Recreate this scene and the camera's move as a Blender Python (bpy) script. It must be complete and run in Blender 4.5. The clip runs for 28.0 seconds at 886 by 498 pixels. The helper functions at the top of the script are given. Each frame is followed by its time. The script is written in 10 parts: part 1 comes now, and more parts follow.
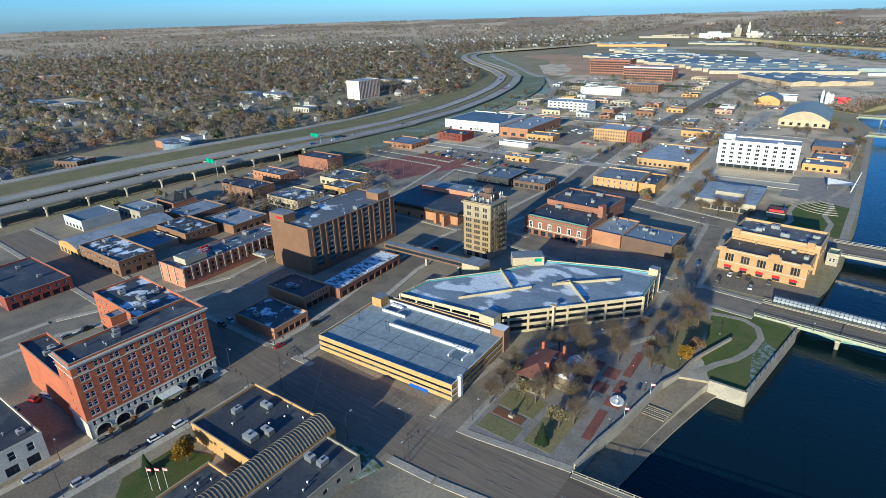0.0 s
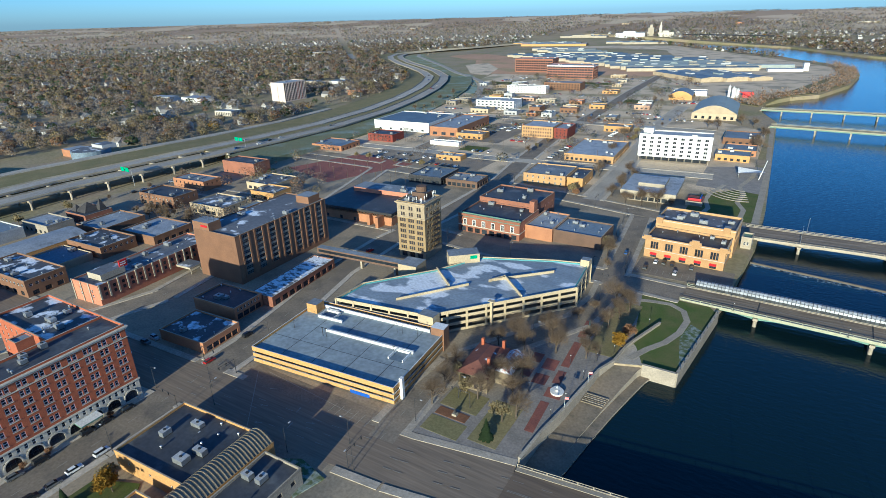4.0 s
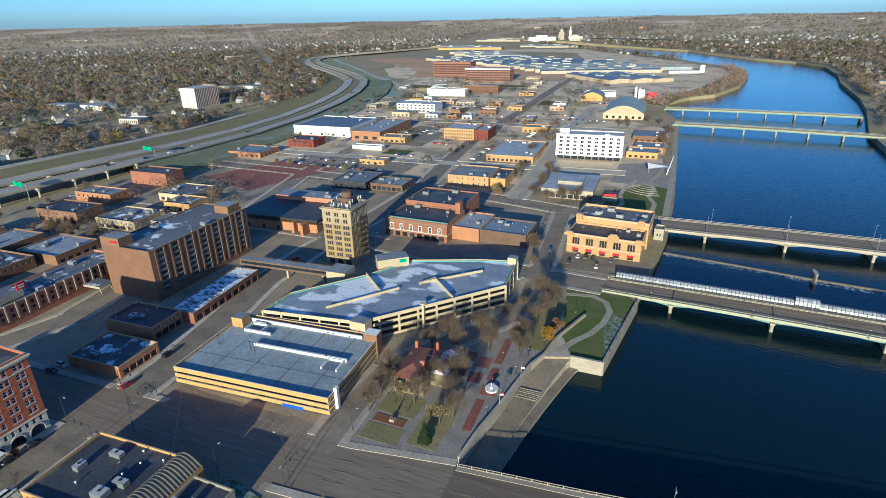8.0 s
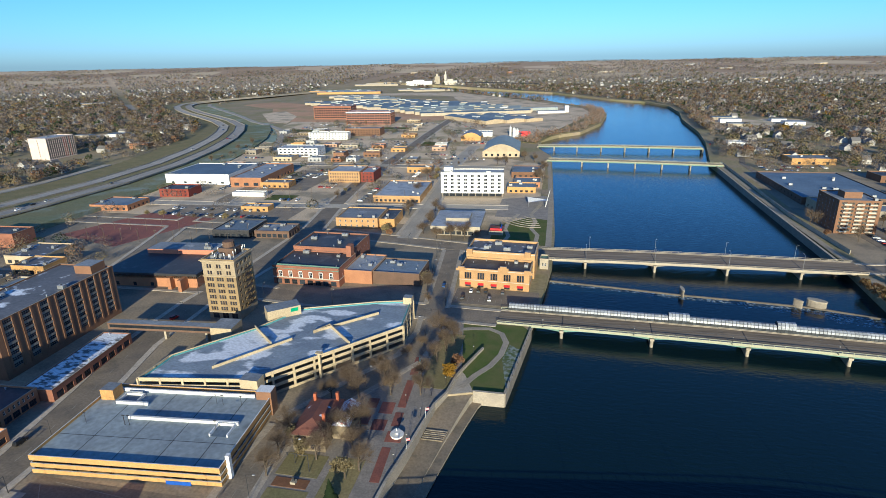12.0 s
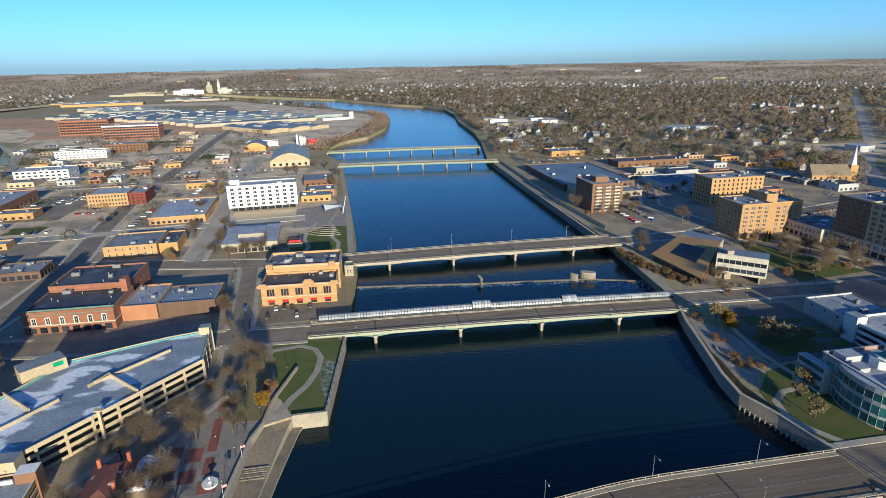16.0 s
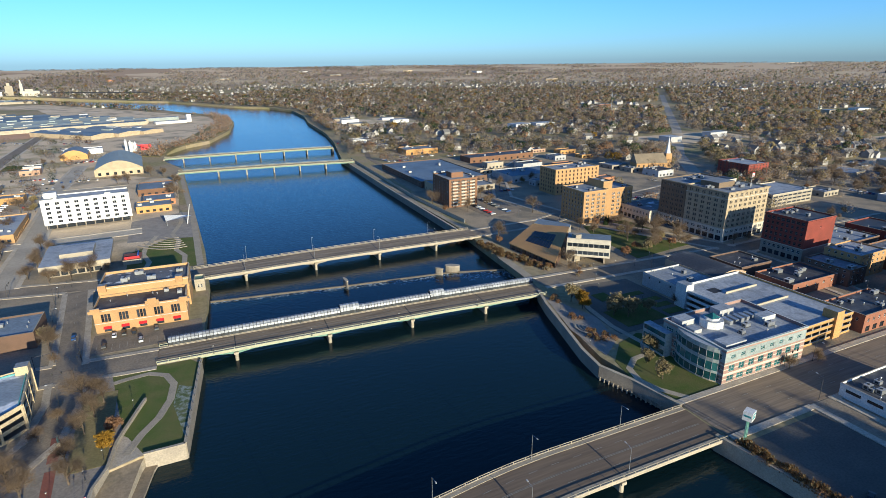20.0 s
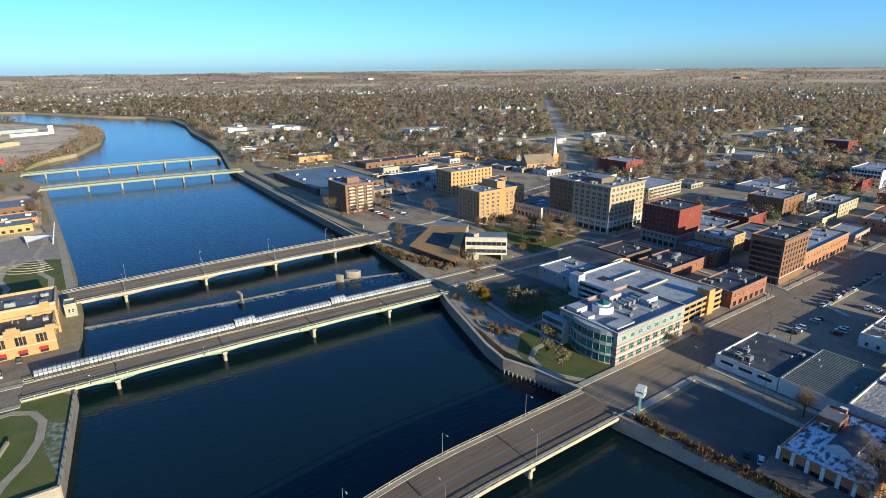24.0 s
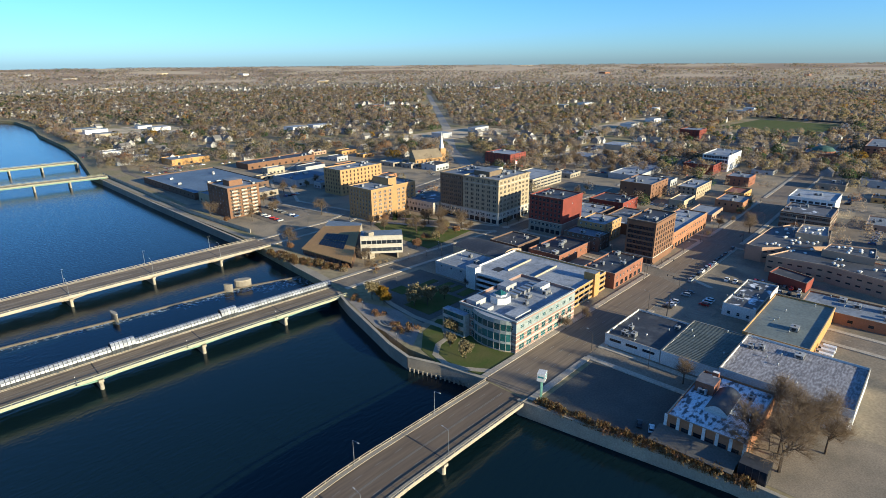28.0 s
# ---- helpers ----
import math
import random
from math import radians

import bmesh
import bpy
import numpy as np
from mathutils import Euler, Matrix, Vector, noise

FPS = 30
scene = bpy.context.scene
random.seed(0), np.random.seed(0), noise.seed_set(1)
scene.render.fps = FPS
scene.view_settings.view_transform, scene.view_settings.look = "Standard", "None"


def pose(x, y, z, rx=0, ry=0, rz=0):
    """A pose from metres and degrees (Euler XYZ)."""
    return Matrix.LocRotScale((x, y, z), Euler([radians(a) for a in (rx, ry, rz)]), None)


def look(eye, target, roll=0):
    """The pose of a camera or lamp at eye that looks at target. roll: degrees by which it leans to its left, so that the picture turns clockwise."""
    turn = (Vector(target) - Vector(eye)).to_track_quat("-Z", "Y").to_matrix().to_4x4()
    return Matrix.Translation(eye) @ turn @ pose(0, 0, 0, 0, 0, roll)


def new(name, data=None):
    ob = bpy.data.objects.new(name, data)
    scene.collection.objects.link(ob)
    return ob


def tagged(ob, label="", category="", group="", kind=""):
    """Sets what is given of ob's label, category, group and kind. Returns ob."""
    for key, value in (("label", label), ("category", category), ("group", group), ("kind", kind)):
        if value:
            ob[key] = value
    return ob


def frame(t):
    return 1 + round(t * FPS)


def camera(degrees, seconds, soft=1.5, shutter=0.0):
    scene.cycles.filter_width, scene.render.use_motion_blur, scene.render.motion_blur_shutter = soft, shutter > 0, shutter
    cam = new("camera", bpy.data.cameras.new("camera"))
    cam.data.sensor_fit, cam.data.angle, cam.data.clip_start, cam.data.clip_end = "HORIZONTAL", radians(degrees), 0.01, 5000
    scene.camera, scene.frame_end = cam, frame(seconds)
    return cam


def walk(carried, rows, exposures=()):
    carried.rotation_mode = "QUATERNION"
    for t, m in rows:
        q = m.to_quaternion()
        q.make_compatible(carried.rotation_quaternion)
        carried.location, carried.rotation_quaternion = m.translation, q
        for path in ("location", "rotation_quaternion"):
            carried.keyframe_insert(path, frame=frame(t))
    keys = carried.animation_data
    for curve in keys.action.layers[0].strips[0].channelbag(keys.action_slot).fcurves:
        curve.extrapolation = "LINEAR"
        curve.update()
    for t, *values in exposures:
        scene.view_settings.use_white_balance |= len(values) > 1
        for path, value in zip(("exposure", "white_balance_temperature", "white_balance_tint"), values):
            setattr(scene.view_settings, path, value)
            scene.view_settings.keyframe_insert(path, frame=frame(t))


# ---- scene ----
cam = camera(76.7, 28.0, soft=0.8)
PATH = [
    (0.0, 0.54, -0.12, 120.36, 38.69, -22.64, -1.61),
    (0.5, 0.39, 0.22, 120.08, 38.09, -22.64, -1.75),
    (1.0, 0.24, 0.55, 119.85, 37.20, -22.65, -1.72),
    (1.5, 0.11, 0.85, 119.65, 36.20, -22.66, -1.67),
    (2.0, -0.01, 1.11, 119.50, 35.25, -22.67, -1.67),
    (2.5, -0.11, 1.32, 119.38, 34.32, -22.71, -1.71),
    (3.0, -0.21, 1.48, 119.29, 33.42, -22.72, -1.69),
    (3.5, -0.30, 1.59, 119.22, 32.52, -22.74, -1.67),
    (5.5, -0.62, 1.63, 119.13, 28.95, -22.67, -1.47),
    (6.0, -0.70, 1.57, 119.13, 28.15, -22.65, -1.50),
    (6.5, -0.79, 1.51, 119.14, 27.36, -22.66, -1.46),
    (7.0, -0.88, 1.45, 119.15, 26.45, -22.65, -1.37),
    (7.5, -0.98, 1.41, 119.15, 25.08, -22.61, -1.29),
    (8.0, -1.09, 1.39, 119.16, 23.54, -22.60, -1.24),
    (8.5, -1.21, 1.41, 119.15, 22.31, -22.57, -1.26),
    (9.0, -1.34, 1.47, 119.13, 21.01, -22.60, -1.19),
    (9.5, -1.49, 1.58, 119.11, 19.66, -22.66, -1.12),
    (10.0, -1.65, 1.75, 119.07, 18.28, -22.68, -1.11),
    (10.5, -1.82, 1.97, 119.01, 16.84, -22.51, -1.05),
    (11.0, -2.00, 2.27, 118.93, 15.26, -21.39, -1.03),
    (11.5, -2.20, 2.63, 118.84, 13.53, -19.92, -1.12),
    (12.0, -2.40, 3.06, 118.73, 11.64, -18.73, -1.10),
    (12.5, -2.61, 3.55, 118.59, 9.64, -18.29, -1.07),
    (14.5, -3.48, 6.11, 117.83, -1.40, -18.33, -1.20),
    (15.0, -3.69, 6.86, 117.59, -4.11, -18.38, -1.13),
    (15.5, -3.89, 7.63, 117.32, -6.70, -18.37, -1.05),
    (16.0, -4.07, 8.42, 117.04, -9.69, -18.42, -1.07),
    (16.5, -4.24, 9.20, 116.73, -12.57, -18.44, -1.06),
    (17.0, -4.39, 9.98, 116.41, -15.13, -18.51, -0.95),
    (17.5, -4.52, 10.74, 116.07, -17.34, -18.53, -0.89),
    (18.0, -4.61, 11.45, 115.72, -19.13, -18.55, -0.81),
    (18.5, -4.68, 12.12, 115.36, -20.60, -18.53, -0.74),
    (19.0, -4.72, 12.74, 114.99, -22.03, -18.54, -0.71),
    (19.5, -4.72, 13.28, 114.61, -23.37, -18.51, -0.66),
    (20.0, -4.69, 13.74, 114.23, -24.68, -18.50, -0.59),
    (20.5, -4.63, 14.11, 113.86, -26.07, -18.49, -0.59),
    (21.0, -4.53, 14.40, 113.49, -27.56, -18.43, -0.56),
    (21.5, -4.40, 14.60, 113.13, -28.83, -18.32, -0.56),
    (23.5, -3.64, 14.59, 111.91, -33.83, -17.99, -0.53),
    (24.0, -3.43, 14.47, 111.69, -35.27, -17.92, -0.56),
    (24.5, -3.23, 14.34, 111.51, -36.85, -17.91, -0.65),
    (25.0, -3.05, 14.26, 111.39, -38.51, -17.88, -0.72),
    (25.5, -2.91, 14.26, 111.33, -40.00, -17.91, -0.78),
    (26.0, -2.83, 14.39, 111.34, -41.34, -17.96, -0.85),
    (26.5, -2.84, 14.73, 111.43, -42.64, -18.03, -0.79),
    (27.0, -2.95, 15.35, 111.60, -43.92, -18.12, -0.69),
    (27.5, -3.20, 16.34, 111.87, -45.32, -18.21, -0.70),
    (28.0, -3.62, 17.80, 112.25, -46.86, -18.46, -0.46),
]
walk(cam, [(t, pose(x, y, z, 90 + pitch, 0, yaw) @ pose(0, 0, 0, 0, 0, roll)) for t, x, y, z, yaw, pitch, roll in PATH], [(0.0, 0.82, 5350, -2), (8.0, 0.82, 5600, 0), (12.0, 0.74, 5850, 3), (17.0, 0.72, 5950, 5), (21.0, 0.90, 6050, 4), (28.0, 1.02, 6300, 3)])

# ---- light: low clear morning sun behind the camera, blue sky ----
SUN_EL, SUN_AZ = radians(12.5), radians(172.0)
world = bpy.data.worlds.new("world")
scene.world = world
world.use_nodes = True
wn = world.node_tree
sky = wn.nodes.new("ShaderNodeTexSky")
sky.sky_type, sky.sun_disc = "NISHITA", False
sky.sun_elevation, sky.sun_rotation = SUN_EL, SUN_AZ
sky.altitude, sky.air_density, sky.dust_density, sky.ozone_density = 1000, 0.9, 1.2, 6.5
wn.links.new(sky.outputs[0], wn.nodes["Background"].inputs[0])
wn.nodes["Background"].inputs[1].default_value = 0.125
sun = new("sun", bpy.data.lights.new("sun", "SUN"))
sun.data.energy, sun.data.angle, sun.data.color = 5.0, radians(0.5), (1.0, 0.85, 0.60)
sun.matrix_world = look((0, 0, 0), (-math.sin(SUN_AZ) * math.cos(SUN_EL), -math.cos(SUN_AZ) * math.cos(SUN_EL), -math.sin(SUN_EL)))


# ---- materials ----
def mat(name, a, b=None, scale=0.3, rough=0.8, fine=6.0, bump=0.0, metal=0.0, spread=0.12, c=None, cscale=0.05, cut=0.55, spec=0.3, edge=0.02, stretch=None):
    """A worn surface: colours a and b mixed by broad and by fine noise, patches of c, a shift of tone per object."""
    m = bpy.data.materials.new(name)
    m.use_nodes = True
    nt = m.node_tree
    bsdf = nt.nodes["Principled BSDF"]
    geo = nt.nodes.new("ShaderNodeNewGeometry")

    def noise_at(s, detail=4):
        n = nt.nodes.new("ShaderNodeTexNoise")
        n.inputs["Scale"].default_value, n.inputs["Detail"].default_value = s, detail
        if stretch:
            mp = nt.nodes.new("ShaderNodeMapping")
            mp.inputs["Scale"].default_value = (*stretch, 1)
            nt.links.new(geo.outputs["Position"], mp.inputs["Vector"])
            nt.links.new(mp.outputs[0], n.inputs["Vector"])
        else:
            nt.links.new(geo.outputs["Position"], n.inputs["Vector"])
        return n

    def blend(kind, fac, one, two):
        x = nt.nodes.new("ShaderNodeMix")
        x.data_type, x.blend_type = "RGBA", kind
        for value, slot in ((fac, 0), (one, 6), (two, 7)):
            if hasattr(value, "links"):
                nt.links.new(value, x.inputs[slot])
            else:
                x.inputs[slot].default_value = value
        return x.outputs[2]

    def ramp(src, lo, hi):
        r = nt.nodes.new("ShaderNodeMapRange")
        r.inputs[1].default_value, r.inputs[2].default_value = lo, hi
        nt.links.new(src, r.inputs[0])
        return r.outputs[0]

    b = b or tuple(v * 0.75 for v in a)
    broad, grain = noise_at(scale), noise_at(fine, 6)
    col = blend("MIX", ramp(broad.outputs[0], 0.35, 0.65), (*a, 1), (*b, 1))
    if c:
        col = blend("MIX", ramp(noise_at(cscale, 8).outputs[0], cut - edge, cut + edge), col, (*c, 1))
    g = nt.nodes.new("ShaderNodeMapRange")
    g.inputs[1].default_value, g.inputs[2].default_value, g.inputs[3].default_value, g.inputs[4].default_value = 0.3, 0.7, 0.78, 1.16
    nt.links.new(grain.outputs[0], g.inputs[0])
    info = nt.nodes.new("ShaderNodeObjectInfo")
    t = nt.nodes.new("ShaderNodeMapRange")
    t.inputs[3].default_value, t.inputs[4].default_value = 1 - spread, 1 + spread
    nt.links.new(info.outputs["Random"], t.inputs[0])
    mul = nt.nodes.new("ShaderNodeMath")
    mul.operation = "MULTIPLY"
    nt.links.new(g.outputs[0], mul.inputs[0])
    nt.links.new(t.outputs[0], mul.inputs[1])
    col = blend("MULTIPLY", 1.0, col, mul.outputs[0])
    nt.links.new(col, bsdf.inputs["Base Color"])
    bsdf.inputs["Roughness"].default_value, bsdf.inputs["Metallic"].default_value = rough, metal
    bsdf.inputs["Specular IOR Level"].default_value = spec
    if bump:
        bm_node = nt.nodes.new("ShaderNodeBump")
        bm_node.inputs["Strength"].default_value, bm_node.inputs["Distance"].default_value = bump, 0.05
        nt.links.new(grain.outputs[0], bm_node.inputs["Height"])
        nt.links.new(bm_node.outputs[0], bsdf.inputs["Normal"])
    return m


SNOW = (0.64, 0.67, 0.71)
M = dict(
    asphalt=mat("asphalt", (0.25, 0.205, 0.15), (0.20, 0.165, 0.125), 0.03, 0.9, 1.2, c=(0.15, 0.13, 0.105), cscale=0.12, cut=0.60, edge=0.14),
    asphalt_new=mat("asphalt_new", (0.13, 0.118, 0.10), (0.10, 0.093, 0.083), 0.08, 0.9, 1.5),
    concrete=mat("concrete", (0.29, 0.25, 0.195), (0.23, 0.20, 0.16), 0.15, 0.85, 2.0),
    # lighter copy of the paving for far ground, haze put into the colour
    pavement_hazed=mat("pavement_hazed", (0.62, 0.485, 0.325), (0.50, 0.395, 0.27), 0.03, 0.9, 0.8, c=(0.30, 0.25, 0.17), cscale=0.03, cut=0.58, edge=0.06),
    sidewalk=mat("sidewalk", (0.44, 0.38, 0.30), (0.36, 0.315, 0.25), 0.2, 0.9, 1.5),
    concrete_pale=mat("concrete_pale", (0.37, 0.32, 0.24), (0.30, 0.26, 0.20), 0.15, 0.85, 2.0),
    pavement=mat("pavement", (0.33, 0.265, 0.18), (0.25, 0.205, 0.145), 0.05, 0.9, 1.0, c=(0.17, 0.15, 0.115), cscale=0.045, cut=0.57, edge=0.08),
    paver_red=mat("paver_red", (0.24, 0.09, 0.065), (0.19, 0.075, 0.06), 0.3, 0.9, 2.5),
    brick_red=mat("brick_red", (0.36, 0.105, 0.05), (0.30, 0.088, 0.045), 0.2, 0.9, 5),
    brick_rust=mat("brick_rust", (0.27, 0.115, 0.07), (0.22, 0.095, 0.06), 0.2, 0.9, 5),
    brick_deep=mat("brick_deep", (0.22, 0.05, 0.035), (0.17, 0.042, 0.03), 0.2, 0.9, 5),
    brick_brown=mat("brick_brown", (0.20, 0.105, 0.06), (0.165, 0.088, 0.052), 0.2, 0.9, 5),
    brick_dark=mat("brick_dark", (0.14, 0.085, 0.06), (0.11, 0.07, 0.05), 0.2, 0.9, 5),
    brick_orange=mat("brick_orange", (0.37, 0.175, 0.09), (0.31, 0.145, 0.078), 0.2, 0.9, 5),
    brick_tan=mat("brick_tan", (0.41, 0.245, 0.112), (0.355, 0.21, 0.097), 0.2, 0.9, 5),
    brick_buff=mat("brick_buff", (0.43, 0.34, 0.225), (0.36, 0.285, 0.19), 0.2, 0.9, 5),
    brick_pink=mat("brick_pink", (0.46, 0.18, 0.105), (0.40, 0.155, 0.095), 0.2, 0.9, 5),
    brick_gold=mat("brick_gold", (0.29, 0.205, 0.105), (0.235, 0.165, 0.088), 0.2, 0.9, 5),
    stone_warm=mat("stone_warm", (0.34, 0.27, 0.175), (0.28, 0.22, 0.145), 0.3, 0.85, 3),
    stone=mat("stone", (0.50, 0.45, 0.37), (0.42, 0.38, 0.31), 0.3, 0.85, 3),
    panel_tan=mat("panel_tan", (0.48, 0.265, 0.095), (0.42, 0.235, 0.088), 0.15, 0.75, 2),
    panel_white=mat("panel_white", (0.64, 0.635, 0.61), (0.57, 0.565, 0.55), 0.2, 0.6, 2),
    panel_grey=mat("panel_grey", (0.40, 0.40, 0.39), (0.34, 0.34, 0.34), 0.2, 0.6, 2),
    roof_white=mat("roof_white", (0.32, 0.345, 0.38), (0.245, 0.27, 0.31), 0.08, 0.7, 1.0, c=(0.19, 0.21, 0.235), cscale=0.2, cut=0.60, edge=0.08),
    roof_grey=mat("roof_grey", (0.21, 0.235, 0.265), (0.16, 0.18, 0.205), 0.06, 0.8, 0.8, c=(0.30, 0.32, 0.34), cscale=0.1, cut=0.63, edge=0.06),
    roof_black=mat("roof_black", (0.04, 0.045, 0.055), (0.06, 0.063, 0.07), 0.06, 0.6, 0.8, c=(0.10, 0.105, 0.11), cscale=0.12, cut=0.62, edge=0.06),
    roof_snow=mat("roof_snow", (0.07, 0.075, 0.085), (0.06, 0.063, 0.07), 0.06, 0.6, 0.8, c=SNOW, cscale=0.16, cut=0.56, edge=0.03),
    roof_patchy=mat("roof_patchy", (0.13, 0.135, 0.15), (0.10, 0.105, 0.115), 0.06, 0.7, 0.8, c=SNOW, cscale=0.14, cut=0.61, edge=0.04),
    deck_snow=mat("deck_snow", (0.235, 0.28, 0.325), (0.18, 0.215, 0.26), 0.08, 0.7, 0.8, c=SNOW, cscale=0.065, cut=0.535, edge=0.03, stretch=(1.0, 1.8)),
    glass=mat("glass", (0.025, 0.032, 0.04), (0.018, 0.022, 0.03), 0.4, 0.15, 1, spread=0.5, spec=0.4),
    glass_teal=mat("glass_teal", (0.02, 0.10, 0.10), (0.015, 0.07, 0.075), 0.4, 0.08, 1, spread=0.3, spec=0.6),
    white=mat("white", (0.66, 0.65, 0.62), (0.60, 0.59, 0.57), 0.5, 0.6, 3),
    metal=mat("metal", (0.40, 0.41, 0.42), (0.33, 0.34, 0.35), 0.5, 0.4, 4, metal=0.7),
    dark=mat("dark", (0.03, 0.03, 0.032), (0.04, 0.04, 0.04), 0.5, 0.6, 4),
    steel_dark=mat("steel_dark", (0.07, 0.07, 0.075), (0.05, 0.05, 0.055), 0.5, 0.5, 4, metal=0.5),
    green_steel=mat("green_steel", (0.13, 0.22, 0.17), (0.10, 0.18, 0.14), 0.5, 0.6, 4),
    grass=mat("grass", (0.075, 0.105, 0.028), (0.115, 0.115, 0.045), 0.12, 0.95, 2.5, spec=0.1),
    grass_dry=mat("grass_dry", (0.235, 0.195, 0.10), (0.18, 0.165, 0.08), 0.08, 0.95, 1.5, spec=0.1),
    soil=mat("soil", (0.17, 0.105, 0.065), (0.13, 0.085, 0.055), 0.05, 0.95, 1.0, spec=0.1),
)


def ground_mat():
    m = mat("ground", (0.31, 0.245, 0.155), (0.22, 0.20, 0.105), 0.012, 0.95, 0.35, c=(0.28, 0.225, 0.16), cscale=0.03, cut=0.58, spec=0.1, edge=0.06)
    nt = m.node_tree
    bsdf = nt.nodes["Principled BSDF"]
    old = bsdf.inputs["Base Color"].links[0].from_socket
    geo = [n for n in nt.nodes if n.type == "NEW_GEOMETRY"][0]
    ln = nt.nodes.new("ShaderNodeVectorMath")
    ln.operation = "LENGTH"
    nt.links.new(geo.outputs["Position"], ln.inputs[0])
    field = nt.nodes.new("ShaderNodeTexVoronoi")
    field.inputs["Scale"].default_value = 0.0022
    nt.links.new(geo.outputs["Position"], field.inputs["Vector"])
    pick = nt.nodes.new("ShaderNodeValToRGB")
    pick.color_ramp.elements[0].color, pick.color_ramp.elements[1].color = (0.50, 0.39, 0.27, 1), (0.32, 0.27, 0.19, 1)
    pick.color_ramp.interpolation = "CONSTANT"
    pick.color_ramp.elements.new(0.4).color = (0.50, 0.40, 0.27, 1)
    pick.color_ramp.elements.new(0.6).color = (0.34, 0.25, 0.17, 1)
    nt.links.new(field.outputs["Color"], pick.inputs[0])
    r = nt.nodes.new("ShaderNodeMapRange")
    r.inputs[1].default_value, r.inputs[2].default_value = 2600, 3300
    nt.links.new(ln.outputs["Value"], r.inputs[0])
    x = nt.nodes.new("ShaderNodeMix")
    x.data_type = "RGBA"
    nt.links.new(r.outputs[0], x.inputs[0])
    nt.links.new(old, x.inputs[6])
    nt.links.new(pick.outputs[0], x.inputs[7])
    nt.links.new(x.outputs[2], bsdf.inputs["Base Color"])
    return m


def water_mat():
    m = bpy.data.materials.new("river_water")
    m.use_nodes = True
    nt = m.node_tree
    bsdf = nt.nodes["Principled BSDF"]
    bsdf.inputs["Base Color"].default_value = (0.004, 0.013, 0.017, 1)
    bsdf.inputs["Roughness"].default_value = 0.12
    bsdf.inputs["IOR"].default_value = 1.29
    bsdf.inputs["Specular Tint"].default_value = (0.72, 0.95, 1.0, 1)
    geo = nt.nodes.new("ShaderNodeNewGeometry")
    mp = nt.nodes.new("ShaderNodeMapping")
    mp.inputs["Scale"].default_value = (0.3, 0.8, 1)
    nt.links.new(geo.outputs["Position"], mp.inputs["Vector"])
    n = nt.nodes.new("ShaderNodeTexNoise")
    n.inputs["Scale"].default_value, n.inputs["Detail"].default_value = 0.8, 8
    nt.links.new(mp.outputs[0], n.inputs["Vector"])
    b = nt.nodes.new("ShaderNodeBump")
    b.inputs["Strength"].default_value, b.inputs["Distance"].default_value = 0.5, 0.27
    nt.links.new(n.outputs[0], b.inputs["Height"])
    nt.links.new(b.outputs[0], bsdf.inputs["Normal"])
    return m


M["roof_blue"] = mat("roof_blue", (0.12, 0.17, 0.23), (0.09, 0.13, 0.185), 0.05, 0.7, 0.8)
M["brick_pale"] = mat("brick_pale", (0.45, 0.33, 0.22), (0.39, 0.285, 0.19), 0.15, 0.85, 4)
M["roof_thaw"] = mat("roof_thaw", (0.12, 0.125, 0.135), (0.09, 0.093, 0.10), 0.3, 0.8, 0.8, c=SNOW, cscale=0.3, cut=0.47, edge=0.05, stretch=(1.0, 2.0))
M["roof_slate"] = mat("roof_slate", (0.16, 0.20, 0.25), (0.13, 0.17, 0.21), 0.05, 0.75, 0.8)
M["stucco_pink"] = mat("stucco_pink", (0.62, 0.50, 0.43), (0.55, 0.445, 0.385), 0.2, 0.75, 2)
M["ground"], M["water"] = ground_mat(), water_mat()


